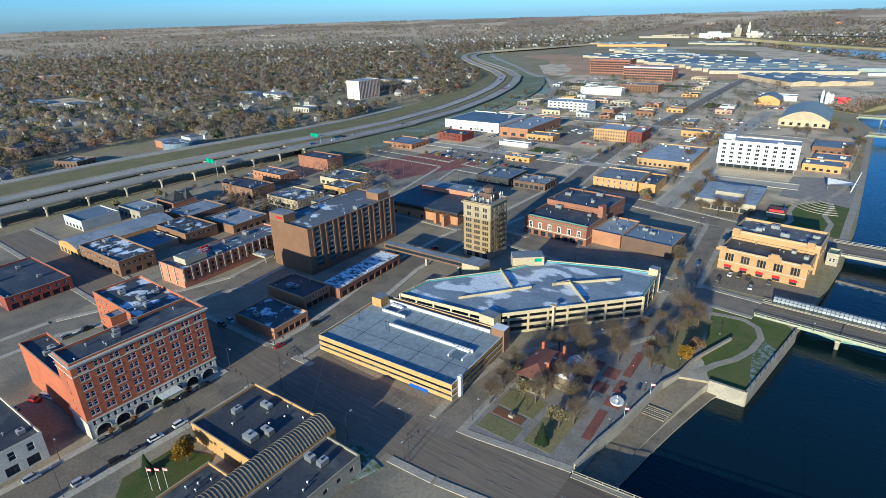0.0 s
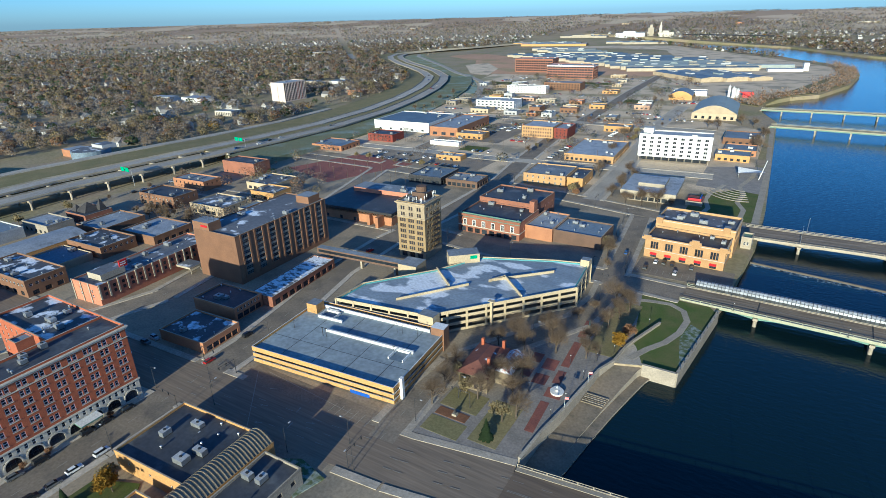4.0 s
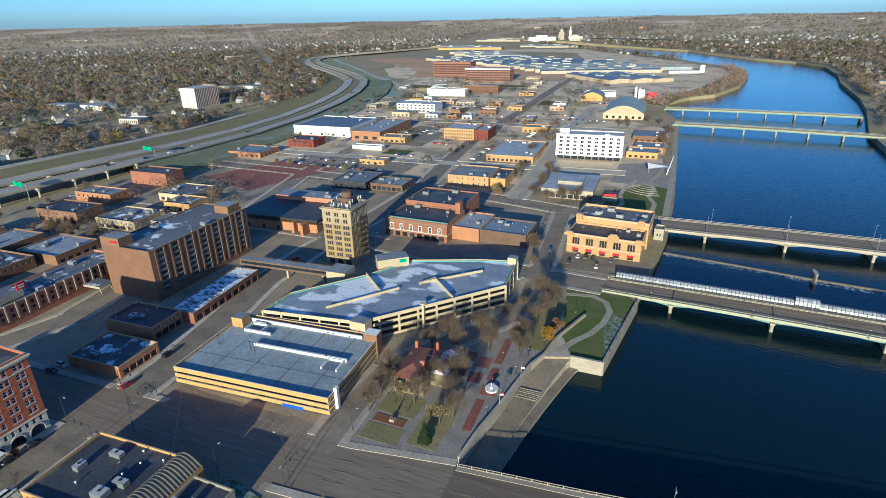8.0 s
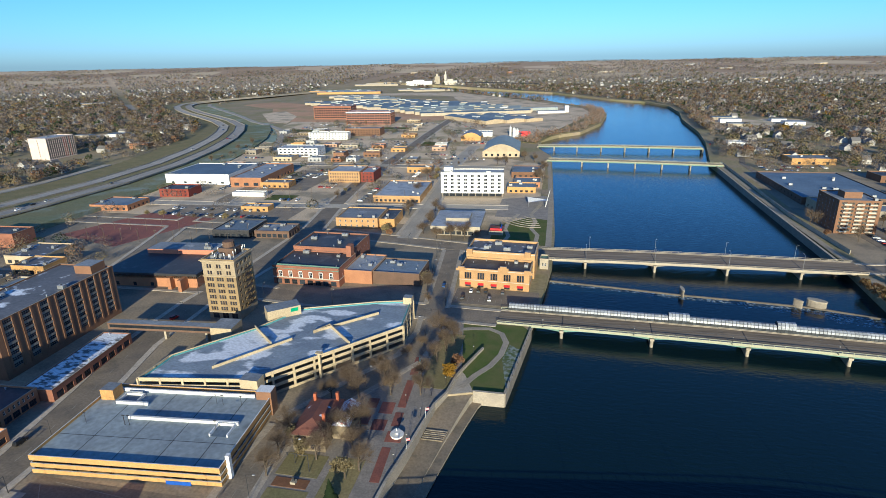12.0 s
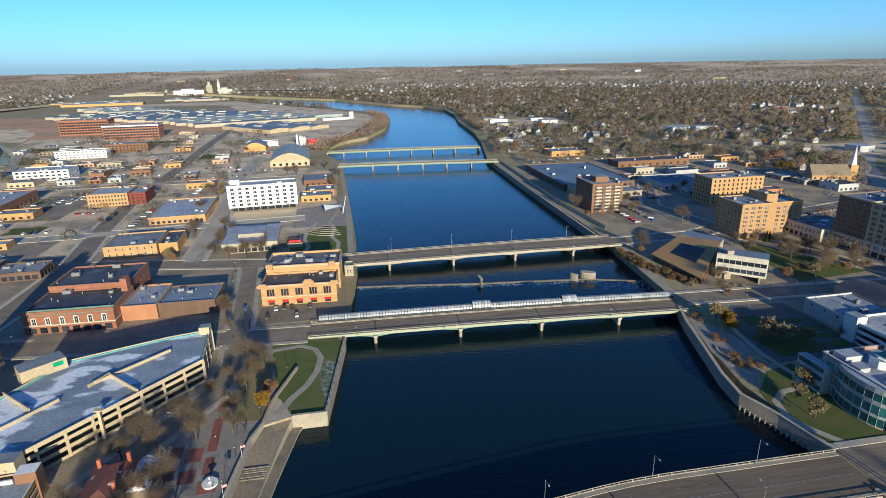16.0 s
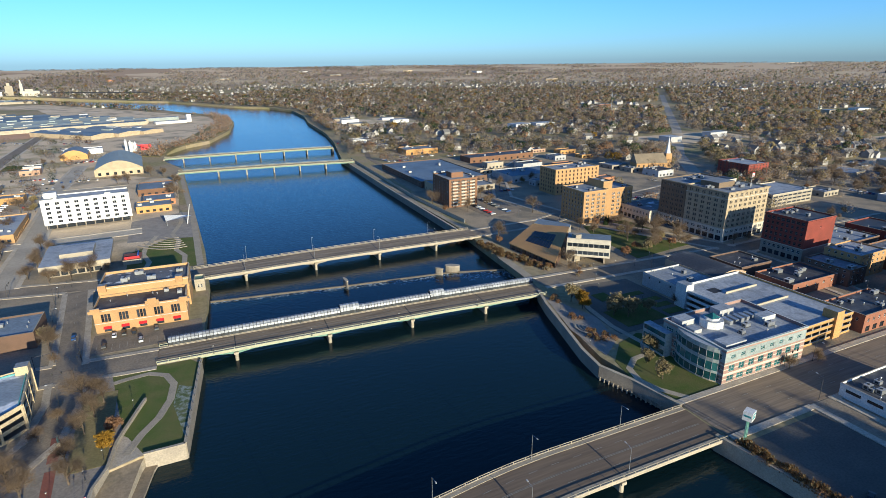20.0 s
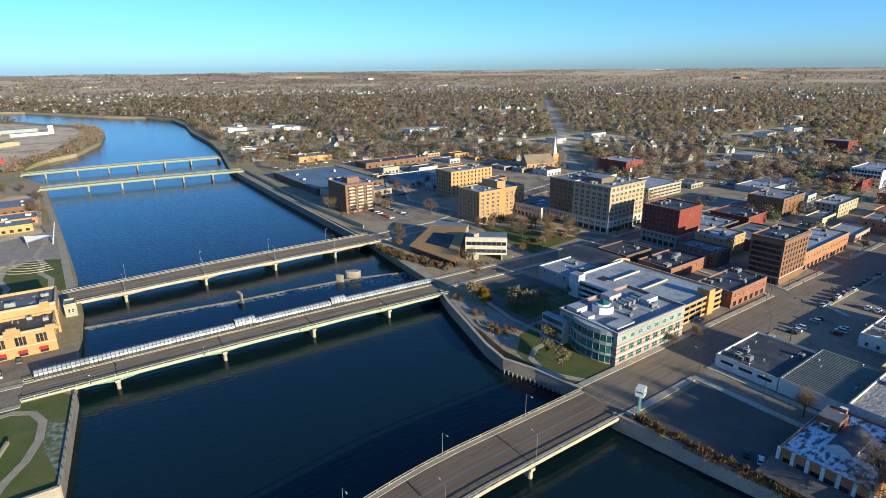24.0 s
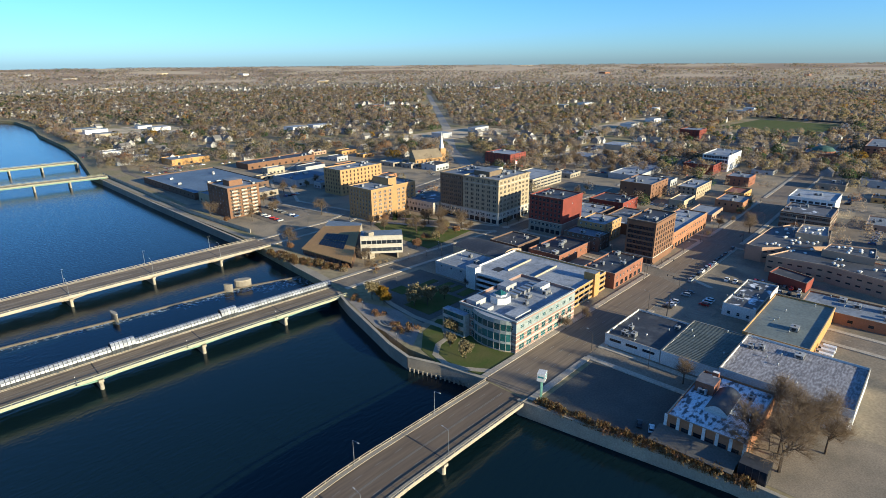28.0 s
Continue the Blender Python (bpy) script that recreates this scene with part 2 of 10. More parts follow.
# ---- mesh helpers ----
class Bm:
    """A small mesh builder: boxes, prisms, tubes and quads in a local frame, each with a material slot."""

    def __init__(self):
        self.v, self.f, self.m, self.mats = [], [], [], []

    def slot(self, name):
        if name not in self.mats:
            self.mats.append(name)
        return self.mats.index(name)

    def add(self, verts, faces, m):
        n, s = len(self.v), self.slot(m)
        self.v += [tuple(v) for v in verts]
        self.f += [tuple(n + i for i in f) for f in faces]
        self.m += [s] * len(faces)
        return self

    def box(self, x0, y0, z0, x1, y1, z1, m, top=None):
        v = [(x0, y0, z0), (x1, y0, z0), (x1, y1, z0), (x0, y1, z0), (x0, y0, z1), (x1, y0, z1), (x1, y1, z1), (x0, y1, z1)]
        self.add(v, [(0, 3, 2, 1), (0, 1, 5, 4), (1, 2, 6, 5), (2, 3, 7, 6), (3, 0, 4, 7)], m)
        n = len(self.v) - 8
        self.f.append((n + 4, n + 5, n + 6, n + 7))
        self.m.append(self.slot(top or m))
        return self

    def prism(self, poly, z0, z1, m, top=None):
        """poly counter-clockwise."""
        k = len(poly)
        v = [(x, y, z0) for x, y in poly] + [(x, y, z1) for x, y in poly]
        self.add(v, [(i, (i + 1) % k, k + (i + 1) % k, k + i) for i in range(k)], m)
        n = len(self.v) - 2 * k
        self.f.append(tuple(range(n + k, n + 2 * k)))
        self.m.append(self.slot(top or m))
        self.f.append(tuple(range(n + k - 1, n - 1, -1)))
        self.m.append(self.slot(m))
        return self

    def tube(self, p, q, r0, r1, m, k=6):
        p, q = Vector(p), Vector(q)
        d = (q - p).normalized()
        a = d.orthogonal().normalized()
        b = d.cross(a)
        ring = [(math.cos(2 * math.pi * i / k), math.sin(2 * math.pi * i / k)) for i in range(k)]
        v = [p + (a * c + b * s) * r0 for c, s in ring] + [q + (a * c + b * s) * r1 for c, s in ring]
        self.add(v, [(i, (i + 1) % k, k + (i + 1) % k, k + i) for i in range(k)] + [tuple(range(k, 2 * k)), tuple(range(k - 1, -1, -1))], m)
        return self

    def pipe(self, pts, r, m, k=4):
        """One unbroken tube along a line of points."""
        pts = [Vector(p) for p in pts]
        v, n = [], len(pts)
        for i, p in enumerate(pts):
            d = (pts[min(i + 1, n - 1)] - pts[max(i - 1, 0)]).normalized()
            a = d.cross(Vector((0.31, 0.95, 0.11)) if abs(d.x) > 0.7 else Vector((1, 0, 0))).normalized()
            b = d.cross(a)
            v += [p + (a * math.cos(2 * math.pi * j / k) + b * math.sin(2 * math.pi * j / k)) * r for j in range(k)]
        return self.add(v, [(i * k + j, i * k + (j + 1) % k, (i + 1) * k + (j + 1) % k, (i + 1) * k + j) for i in range(n - 1) for j in range(k)], m)

    def quad(self, a, b, c, d, m):
        return self.add([a, b, c, d], [(0, 1, 2, 3)], m)

    def mesh(self, name):
        me = bpy.data.meshes.new(name)
        me.from_pydata(self.v, [], self.f)
        for s in self.mats:
            me.materials.append(M[s])
        me.polygons.foreach_set("material_index", self.m)
        me.update()
        return me


def part(name, bm, parent, label="", m=None):
    """One mesh object under a thing or a part; bm is a Bm or a mesh that is shared."""
    ob = new(name, bm.mesh(name) if isinstance(bm, Bm) else bm)
    ob.parent = parent
    if m is not None:
        ob.matrix_basis = m
    return tagged(ob, label) if label else ob


def thing(name, x, y, z=0.0, rot=0.0, label="", category="", group="", kind=""):
    ob = new(name)
    ob.matrix_basis = pose(x, y, z, 0, 0, rot)
    return tagged(ob, label, category, group, kind)


def single(name, bm, label, category="", group="", kind="", m=None):
    ob = new(name, bm.mesh(name))
    if m is not None:
        ob.matrix_basis = m
    return tagged(ob, label, category, group, kind)


def interp(table, y):
    return float(np.interp(y, [a for a, _ in table], [b for _, b in table]))


# ---- the land: one sheet with the river's bed in it ----
WEST = [(-5000, -70), (-600, -60), (0, -46), (124, -49), (131, -47.6), (146, -45.1), (161, -43.1), (172, -41.6), (180, -38.6), (183, -30), (183.6, -17), (240, -11), (260, -8), (330, -2), (390, -1), (580, -5), (720, -8), (800, -30), (880, -26), (935, 0), (975, 35), (1107, 76), (1277, 99), (1400, 94), (1476, 80), (1604, 2), (1692, -32), (1900, -165), (2194, -357), (2500, -600), (2760, -900), (5000, -900)]
EAST = [(-5000, 120), (-200, 140), (47, 148), (116, 136), (131, 140), (170, 137), (225, 148), (243, 156), (271, 160), (355, 168), (695, 172), (866, 205), (985, 221), (1180, 233), (1322, 254), (1500, 262), (1640, 225), (1744, 144), (2094, -26), (2235, -171), (2500, -440), (2760, -800), (5000, -800)]
WATER_Z = -5.0


def relief(x, y):
    """The far country rises a little towards the horizon."""
    r = min(math.hypot(x, y), 4800)
    return max(0.0, (r - 2200) / 2600) ** 1.3 * 84 + (3 * noise.noise((x * 0.0012, y * 0.0012, 0)) * min(1, max(0, (r - 1500) / 1500)) if r > 1500 else 0)


def build_ground():
    ys = sorted(set([-4900, -3500, -2500, -1500, -900, -500, -250] + [a for a, _ in WEST + EAST if -240 < a < 2760] + list(range(1500, 2760, 120)) + [2759, 2761] + list(range(2900, 4901, 250))))
    off = [0.02, 60, 150, 300, 500, 800, 1200, 1600, 2000, 2400, 2800, 3200, 3600, 4000, 4400, 4900]
    rows, b = [], Bm()
    for y in ys:
        w, e = interp(WEST, y), interp(EAST, y)
        if y > 2760:
            e = w + 0.04
        row = [(w - o, y, relief(w - o, y)) for o in reversed(off)]
        deep = -9 if y < 2760 else 0
        row += [(w, y, deep + relief(w, y)), (e, y, deep + relief(e, y))]
        row += [(e + o, y, relief(e + o, y)) for o in off]
        rows.append(row)
    n = len(rows[0])
    v = [p for row in rows for p in row]
    fcs = [(j * n + i, j * n + i + 1, (j + 1) * n + i + 1, (j + 1) * n + i) for j in range(len(rows) - 1) for i in range(n - 1)]
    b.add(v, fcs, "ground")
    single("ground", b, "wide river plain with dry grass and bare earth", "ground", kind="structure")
    b = Bm()
    ys = [y for y in ys if y < 2760]
    v = []
    for y in ys:
        v += [(interp(WEST, y), y, WATER_Z), (interp(EAST, y), y, WATER_Z)]
    b.add(v, [(2 * i, 2 * i + 1, 2 * i + 3, 2 * i + 2) for i in range(len(ys) - 1)], "water")
    single("water", b, "dark blue rippled river water below a low dam", "river", kind="structure")


build_ground()


def slab(name, x0, y0, x1, y1, z, m, label="", category="road", t=0.3, rot=0.0, kind="structure"):
    cx, cy = (x0 + x1) / 2, (y0 + y1) / 2
    b = Bm().box(x0 - cx, y0 - cy, -t, x1 - cx, y1 - cy, 0, m)
    return single(name, b, label, category, kind=kind, m=pose(cx, cy, z, 0, 0, rot))

# ---- streets, lots and lawns ----
def strip(name, pts, width, z, m, label, category="road", t=0.25, kind="structure"):
    """A band of even width along a line, as a thin slab."""
    p = [Vector((*q, 0)) for q in pts]
    left, right = [], []
    for i, q in enumerate(p):
        d = ((p[min(i + 1, len(p) - 1)] - p[max(i - 1, 0)])).normalized()
        s = Vector((-d.y, d.x, 0)) * (width / 2)
        left.append(q + s)
        right.append(q - s)
    b = Bm()
    for i in range(len(p) - 1):
        a, c, d, e = right[i], right[i + 1], left[i + 1], left[i]
        top = [(v.x, v.y, z) for v in (a, c, d, e)]
        low = [(v.x, v.y, z - t) for v in (a, c, d, e)]
        b.add(top + low, [(0, 1, 2, 3), (0, 4, 5, 1), (2, 6, 7, 3)], m)
    return single(name, b, label, category, kind=kind)


def patch(name, poly, z, m, label, category, kind="structure", t=0.25):
    return single(name, Bm().prism(poly, z - t, z, m), label, category, kind=kind)


patch("pavement_west", [(-425, -120), (-75, -120), (-70, 100), (-60, 240), (-55, 350), (-30, 395), (-15, 400), (-424, 400), (-425, 300)], 0.03, "pavement", "worn grey paving of the west side of town", "pavement")
# same town paving farther off, lightened in colour for distance haze
patch("pavement_north", [(-424, 400.2), (-15, 400.2), (-15, 480), (-14, 660), (-60, 700), (-420, 640)], 0.034, "pavement_hazed", "paving north of town, paled with painted distance haze", "pavement")
patch("pavement_east", [(172, -120), (640, -120), (700, 120), (580, 380), (470, 600), (300, 650), (190, 640), (180, 380), (172, 250), (176, 100)], 0.03, "pavement", "worn grey paving of the east side of town", "pavement")
M["road_brown"] = mat("road_brown", (0.215, 0.166, 0.118), (0.182, 0.142, 0.104), 0.4, 0.9, 1.5, c=(0.16, 0.127, 0.095), cscale=0.6, cut=0.58, edge=0.2, stretch=(0.05, 1.0))
# pale road for far streets; distance haze is part of its colour
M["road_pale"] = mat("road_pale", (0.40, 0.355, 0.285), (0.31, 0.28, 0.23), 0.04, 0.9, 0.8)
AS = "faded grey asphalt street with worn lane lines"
ROADS = [
    ("road_hotel", [(-164, -130), (-164.5, 60), (-167, 124), (-174, 160), (-182, 195), (-184, 240), (-178, 300), (-178, 375), (-190, 450), (-201, 549), (-204, 721), (-214, 915), (-223, 1276)], 14),
    ("road_near", [(-47, 106.7), (-64, 104), (-79, 101.5), (-110, 99), (-165, 96), (-262, 92), (-420, 90)], 19),
    ("road_mid", [(-26, 248), (-60, 250), (-110, 254), (-182, 262), (-300, 262), (-420, 255)], 14),
    ("road_upper", [(-8, 345), (-60, 352), (-110, 362), (-178, 372), (-300, 378), (-420, 380)], 14),
    ("road_river", [(-89, 106), (-90.5, 130), (-89, 152), (-78, 172), (-59, 204), (-56, 228), (-58, 250), (-62, 300), (-66, 345)], 9),
    ("road_bank", [(-104, 365), (-106, 440), (-112, 560), (-120, 640), (-118, 800)], 12),
    ("road_third", [(-262, -120), (-263, 60), (-249, 97), (-238, 134), (-250, 200), (-258, 262), (-290, 380), (-300, 470), (-310, 640)], 13),
    ("road_cross", [(-40, 460), (-110, 455), (-200, 445), (-330, 440), (-420, 438)], 12),
    ("road_cross_far", [(-60, 640), (-200, 640), (-300, 640), (-420, 640)], 14),
    ("road_east_near", [(140, 122), (200, 122), (300, 122), (420, 122), (600, 128), (760, 134), (1100, 140)], 19),
    ("road_east_mid", [(160, 248), (200, 246), (300, 240), (480, 245), (700, 270)], 12),
    ("road_east_upper", [(170, 345), (230, 348), (300, 372), (420, 400), (600, 430)], 13),
    ("road_plaza", [(262, -120), (266, 75), (290, 122), (300, 200), (300, 250), (262, 330), (246, 430), (290, 520), (400, 620)], 12),
    ("road_dry_run", [(186, 60), (186, 112)], 9),
    ("road_east_second", [(362, -60), (372, 122), (372, 240), (365, 330)], 11),
    ("road_east_third", [(560, -60), (520, 128), (480, 260), (470, 420)], 11),
    ("road_avenue", [(470, 420), (560, 530), (757, 720), (1087, 1064), (1700, 1700)], 15),
    ("road_levee", [(205, 380), (200, 500), (205, 690), (260, 900)], 6),
]
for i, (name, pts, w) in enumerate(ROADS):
    # western streets beyond y 360 get the copy paled for haze
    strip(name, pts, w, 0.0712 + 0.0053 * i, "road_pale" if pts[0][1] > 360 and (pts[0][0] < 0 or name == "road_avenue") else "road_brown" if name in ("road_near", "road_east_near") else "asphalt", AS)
# car parks
LOTS = (("lot_deck", (-153, 66, -96, 116)), ("lot_riverside", (143, 66, 180, 108)), ("lot_east", (240, 88, 286, 112)), ("lot_square", (300, 20, 308, 108)), ("lot_north", (-330, 395, -210, 436)), ("lot_west", (-330, 15, -275, 80)), ("lot_power", (-52, 262, -8, 282)), ("lot_apartment", (206, 380, 236, 440)), ("lot_ballot", (-175, 460, -128, 530)), ("lot_sports", (-290, 500, -240, 600)), ("lot_theatre", (-150, 260, -75, 275)), ("lot_office", (420, 20, 520, 70)))
for name, box in LOTS:
    slab(name, box[0], box[1], box[2], box[3], 0.06, "asphalt_new" if "river" in name else "asphalt", "dark asphalt car park with faded bay lines", "car park")

# pavements: raised bands beside the streets, open where streets cross
def near_road(p, skip, pad=0.5):
    for other, line, rw in ROADS:
        if other == skip:
            continue
        for a, c in zip(line, line[1:]):
            a, c = Vector(a), Vector(c)
            d = c - a
            t = min(1.0, max(0.0, (p - a).dot(d) / d.length_squared))
            if (a + d * t - p).length < rw / 2 + pad:
                return True
    return False


def sidewalks(name, pts, w, z, band=2.6):
    b, step = Bm(), 5.0
    for k, (a, c) in enumerate(zip(pts, pts[1:])):
        a, c = Vector(a), Vector(c)
        d = (c - a).normalized()
        s = Vector((-d.y, d.x))
        n = max(1, int((c - a).length / step))
        for i in range(n):
            p, q = a + (c - a) * (i / n), a + (c - a) * ((i + 1) / n)
            for side in (-1, 1):
                mid = (p + q) / 2 + s * side * (w / 2 + band / 2)
                if near_road(mid, name) or any(b4[0] < mid.x < b4[2] and b4[1] < mid.y < b4[3] for _, b4 in LOTS):
                    continue
                e, f = s * side * w / 2, s * side * (w / 2 + band)
                quad = [p + e, q + e, q + f, p + f] if side < 0 else [p + f, q + f, q + e, p + e]
                quad = quad[::-1] if (quad[1] - quad[0]).cross(quad[2] - quad[0]) < 0 else quad
                b.prism([(v.x, v.y) for v in quad], -0.1, z + 0.005 * (k % 2), "sidewalk")
    if b.v:
        single("sidewalk", b, "raised pale concrete pavement beside a street", "pavement", kind="structure")


for i, (name, pts, w) in enumerate(ROADS[:15]):
    sidewalks(name, pts, w, 0.24 + 0.011 * i)


# painted lane lines, one mesh for each road
def dashes(name, pts, offs, z, step=12.0, dash=3.0, w=0.2, m="white"):
    b = Bm()
    for i in range(len(pts) - 1):
        a, c = Vector(pts[i]), Vector(pts[i + 1])
        d = (c - a)
        n = d.normalized()
        s = Vector((-n.y, n.x))
        k = 0.0
        while k + dash < d.length:
            for o in offs:
                p, q = a + n * k + s * o, a + n * (k + dash) + s * o
                b.quad((*(p - s * w / 2), z), (*(q - s * w / 2), z), (*(q + s * w / 2), z), (*(p + s * w / 2), z), m)
            k += step
    single(name, b, "worn white lane lines on asphalt", "lane marking", kind="structure")


M["line"] = mat("line", (0.31, 0.285, 0.235), (0.24, 0.22, 0.185), 0.5, 0.9, 3)
for i, (name, pts, w) in enumerate(ROADS[:14]):
    dashes("lane_marking", pts, (-w * 0.22, 0, w * 0.22) if w > 15 else (0,), 0.17 + 0.004 * i, m="line")


def bays(x0, y0, n, dx, dy, length, z=0.09):
    b = Bm()
    for i in range(n):
        x, y = x0 + i * dx, y0 + i * dy
        if dx:
            b.box(x - 0.08, y, z - 0.1, x + 0.08, y + length, z, "line")
        else:
            b.box(x, y - 0.08, z - 0.1, x + length, y + 0.08, z, "line")
    single("parking_bay_lines", b, "faded white parking bay lines on asphalt", "lane marking", kind="structure")


for args in ((-112, 108, 6, 3, 0, 5), (242, 92, 15, 2.9, 0, 5), (242, 104, 15, 2.9, 0, 5), (301, 25, 26, 0, 3, 5), (-50, 265, 14, 2.9, 0, 5), (-325, 400, 38, 3, 0, 5), (-325, 418, 38, 3, 0, 5), (208, 384, 18, 0, 3, 5), (222, 384, 18, 0, 3, 5), (425, 30, 30, 3, 0, 5)):
    bays(*args)


# arrows and guide lines on the lot beside the tan deck
b = Bm()
for x, y, a in ((-137, 108, 200), (-133, 100, 200), (-128, 93, 200), (-121, 104, 100), (-118, 97, 100), (-113, 101, 20)):
    m = pose(x, y, 0.09, 0, 0, a)
    for q in ([(-1.4, -0.15), (0.6, -0.15), (0.6, 0.15), (-1.4, 0.15)], [(0.6, -0.5), (1.5, 0.0), (0.6, 0.5)]):
        b.add([m @ Vector((u, w, 0)) for u, w in q], [tuple(range(len(q)))], "line")
for x0, y0, x1, y1 in ((-150, 113, -128, 88), (-146, 114.5, -104, 111)):
    d = Vector((y0 - y1, x1 - x0, 0)).normalized() * 0.12
    b.add([(x0 + d.x, y0 + d.y, 0.09), (x0 - d.x, y0 - d.y, 0.09), (x1 - d.x, y1 - d.y, 0.09), (x1 + d.x, y1 + d.y, 0.09)], [(0, 1, 2, 3)], "line")
single("lane_arrows", b, "worn white arrows and guide lines on a lot", "lane marking", kind="structure")


# ---- buildings ----
PANES = {}


def window_mesh(w, h, glass, frame, cols):
    key = (round(w, 2), round(h, 2), glass, frame, cols)
    if key not in PANES:
        f = 0.17 if frame == "frame_white" else 0.09 if w > 0.8 else 0.06
        us, zs = [-w / 2, -w / 2 + f], [0, f]
        for c in range(1, cols):
            x = -w / 2 + w * c / cols
            us += [x - f / 2, x + f / 2]
        if h > 1.3:
            zs += [h * 0.52 - f / 2, h * 0.52 + f / 2]
        us, zs = us + [w / 2 - f, w / 2], zs + [h - f, h]
        n = len(us)
        b = Bm().add([(u, -0.03, z) for z in zs for u in us], [], frame)
        for j in range(len(zs) - 1):
            for i in range(n - 1):
                q = (j * n + i, j * n + i + 1, (j + 1) * n + i + 1, (j + 1) * n + i)
                if i % 2 and j % 2:
                    k = len(b.v)
                    b.add([(b.v[e][0], 0.03, b.v[e][2]) for e in q], [(0, 1, 2, 3)], glass)
                    b.f += [(q[e], q[(e + 1) % 4], k + (e + 1) % 4, k + e) for e in range(4)]
                    b.m += [b.slot(frame)] * 4
                else:
                    b.f.append(q)
                    b.m.append(b.slot(frame))
        PANES[key] = b.mesh("window")
    return PANES[key]


def facade(owner, side, w, d, z0, z1, wall, wins, reveal=0.25, bands=(), far=False):
    """One outer wall with real openings, and a window in each. wins: (u centre, z, width, height, glass, frame, mullions)."""
    L = w if side in "SN" else d
    turn = {"S": pose(0, -d / 2, 0), "N": pose(0, d / 2, 0, 0, 0, 180), "E": pose(w / 2, 0, 0, 0, 0, 90), "W": pose(-w / 2, 0, 0, 0, 0, -90)}[side]
    b = Bm()
    us = sorted({-L / 2, L / 2} | {round(u - k / 2, 3) for u, _, k, *_ in wins} | {round(u + k / 2, 3) for u, _, k, *_ in wins})
    zs = sorted({z0, z1} | {round(z, 3) for _, z, _, *_ in wins} | {round(z + q[3], 3) for q in wins for z in (q[1],)} | {e for s in bands for e in s[:2]})
    us, zs = [u for u in us if -L / 2 <= u <= L / 2], [z for z in zs if z0 <= z <= z1]
    holes = [(u - k / 2, u + k / 2, z, z + h) for u, z, k, h, *_ in wins]
    for zi in range(len(zs) - 1):
        zc = (zs[zi] + zs[zi + 1]) / 2
        m = next((s[2] for s in bands if s[0] <= zc <= s[1]), wall)
        start = None
        for ui in range(len(us)):
            uc = (us[ui] + us[ui + 1]) / 2 if ui + 1 < len(us) else None
            open_here = uc is None or any(a < uc < c and e < zc < g for a, c, e, g in holes)
            if not open_here and start is None:
                start = us[ui]
            if open_here and start is not None:
                b.quad((start, 0, zs[zi]), (us[ui], 0, zs[zi]), (us[ui], 0, zs[zi + 1]), (start, 0, zs[zi + 1]), m)
                start = None
    for a, c, e, g in holes:
        m = next((s[2] for s in bands if s[0] <= (e + g) / 2 <= s[1]), wall)
        r = reveal
        b.quad((a, 0, e), (c, 0, e), (c, r, e), (a, r, e), m).quad((a, r, g), (c, r, g), (c, 0, g), (a, 0, g), m)
        b.quad((a, 0, e), (a, r, e), (a, r, g), (a, 0, g), m).quad((c, r, e), (c, 0, e), (c, 0, g), (c, r, g), m)
    if far is not False and hasattr(far, "box"):
        n0 = len(far.v)
        for q, mi in zip(b.f, b.m):
            far.f.append(tuple(n0 + i for i in q))
            far.m.append(far.slot(b.mats[mi]))
        far.v += [tuple(turn @ Vector(v)) for v in b.v]
    else:
        face = part("wall", b, owner, m=turn)
    if far:
        b = Bm()
        for u, z, k, h, glass, frame, cols in wins:
            b.box(u - k / 2, reveal - 0.05, z, u + k / 2, reveal, z + h, glass)
        if wins:
            tagged(part("window_band", b, owner, m=turn), kind="stuff")
        return
    for u, z, k, h, glass, frame, cols in wins:
        part("window", window_mesh(k, h, glass, frame, cols), face, m=pose(u, reveal - 0.06, z))


def rows(L, n, ww, wh, z0, dz=3.5, floors=1, margin=1.0, per=1, gap=0.25, glass="glass", frame="white", cols=1):
    """An even grid of windows, n groups of per windows to a floor."""
    out = []
    pitch = (L - 2 * margin) / n
    for k in range(floors):
        for i in range(n):
            c = -L / 2 + margin + pitch * (i + 0.5)
            for j in range(per):
                out.append((c + (j - (per - 1) / 2) * (ww + gap), z0 + k * dz, ww, wh, glass, frame, cols))
    return out


rng = random.Random(4)
UNITS = {}


def roof_unit(owner, x, y, z, w, d, h):
    key = (round(w), round(d), round(h, 1))
    if key not in UNITS:
        b = Bm().box(-key[0] / 2, -key[1] / 2, 0.15, key[0] / 2, key[1] / 2, key[2], "metal", "panel_grey")
        b.box(-key[0] / 2 - 0.1, -key[1] / 2 - 0.1, -0.02, key[0] / 2 + 0.1, key[1] / 2 + 0.1, 0.15, "dark")
        b.tube((0, 0, key[2]), (0, 0, key[2] + 0.25), 0.45, 0.45, "dark", 10)
        b.box(-key[0] / 2 - 0.02, -key[1] / 4, 0.4, -key[0] / 2 + 0.05, key[1] / 4, key[2] - 0.3, "dark")
        UNITS[key] = b.mesh("rooftop_unit")
    part("rooftop_unit", UNITS[key], owner, "grey metal rooftop air unit", m=pose(x, y, z))


def vent_mesh():
    b = Bm().tube((0, 0, 0), (0, 0, 0.8), 0.22, 0.22, "metal", 8)
    return b.tube((0, 0, 0.8), (0, 0, 1.05), 0.4, 0.25, "metal", 8).mesh("roof_vent")


VENT = vent_mesh()


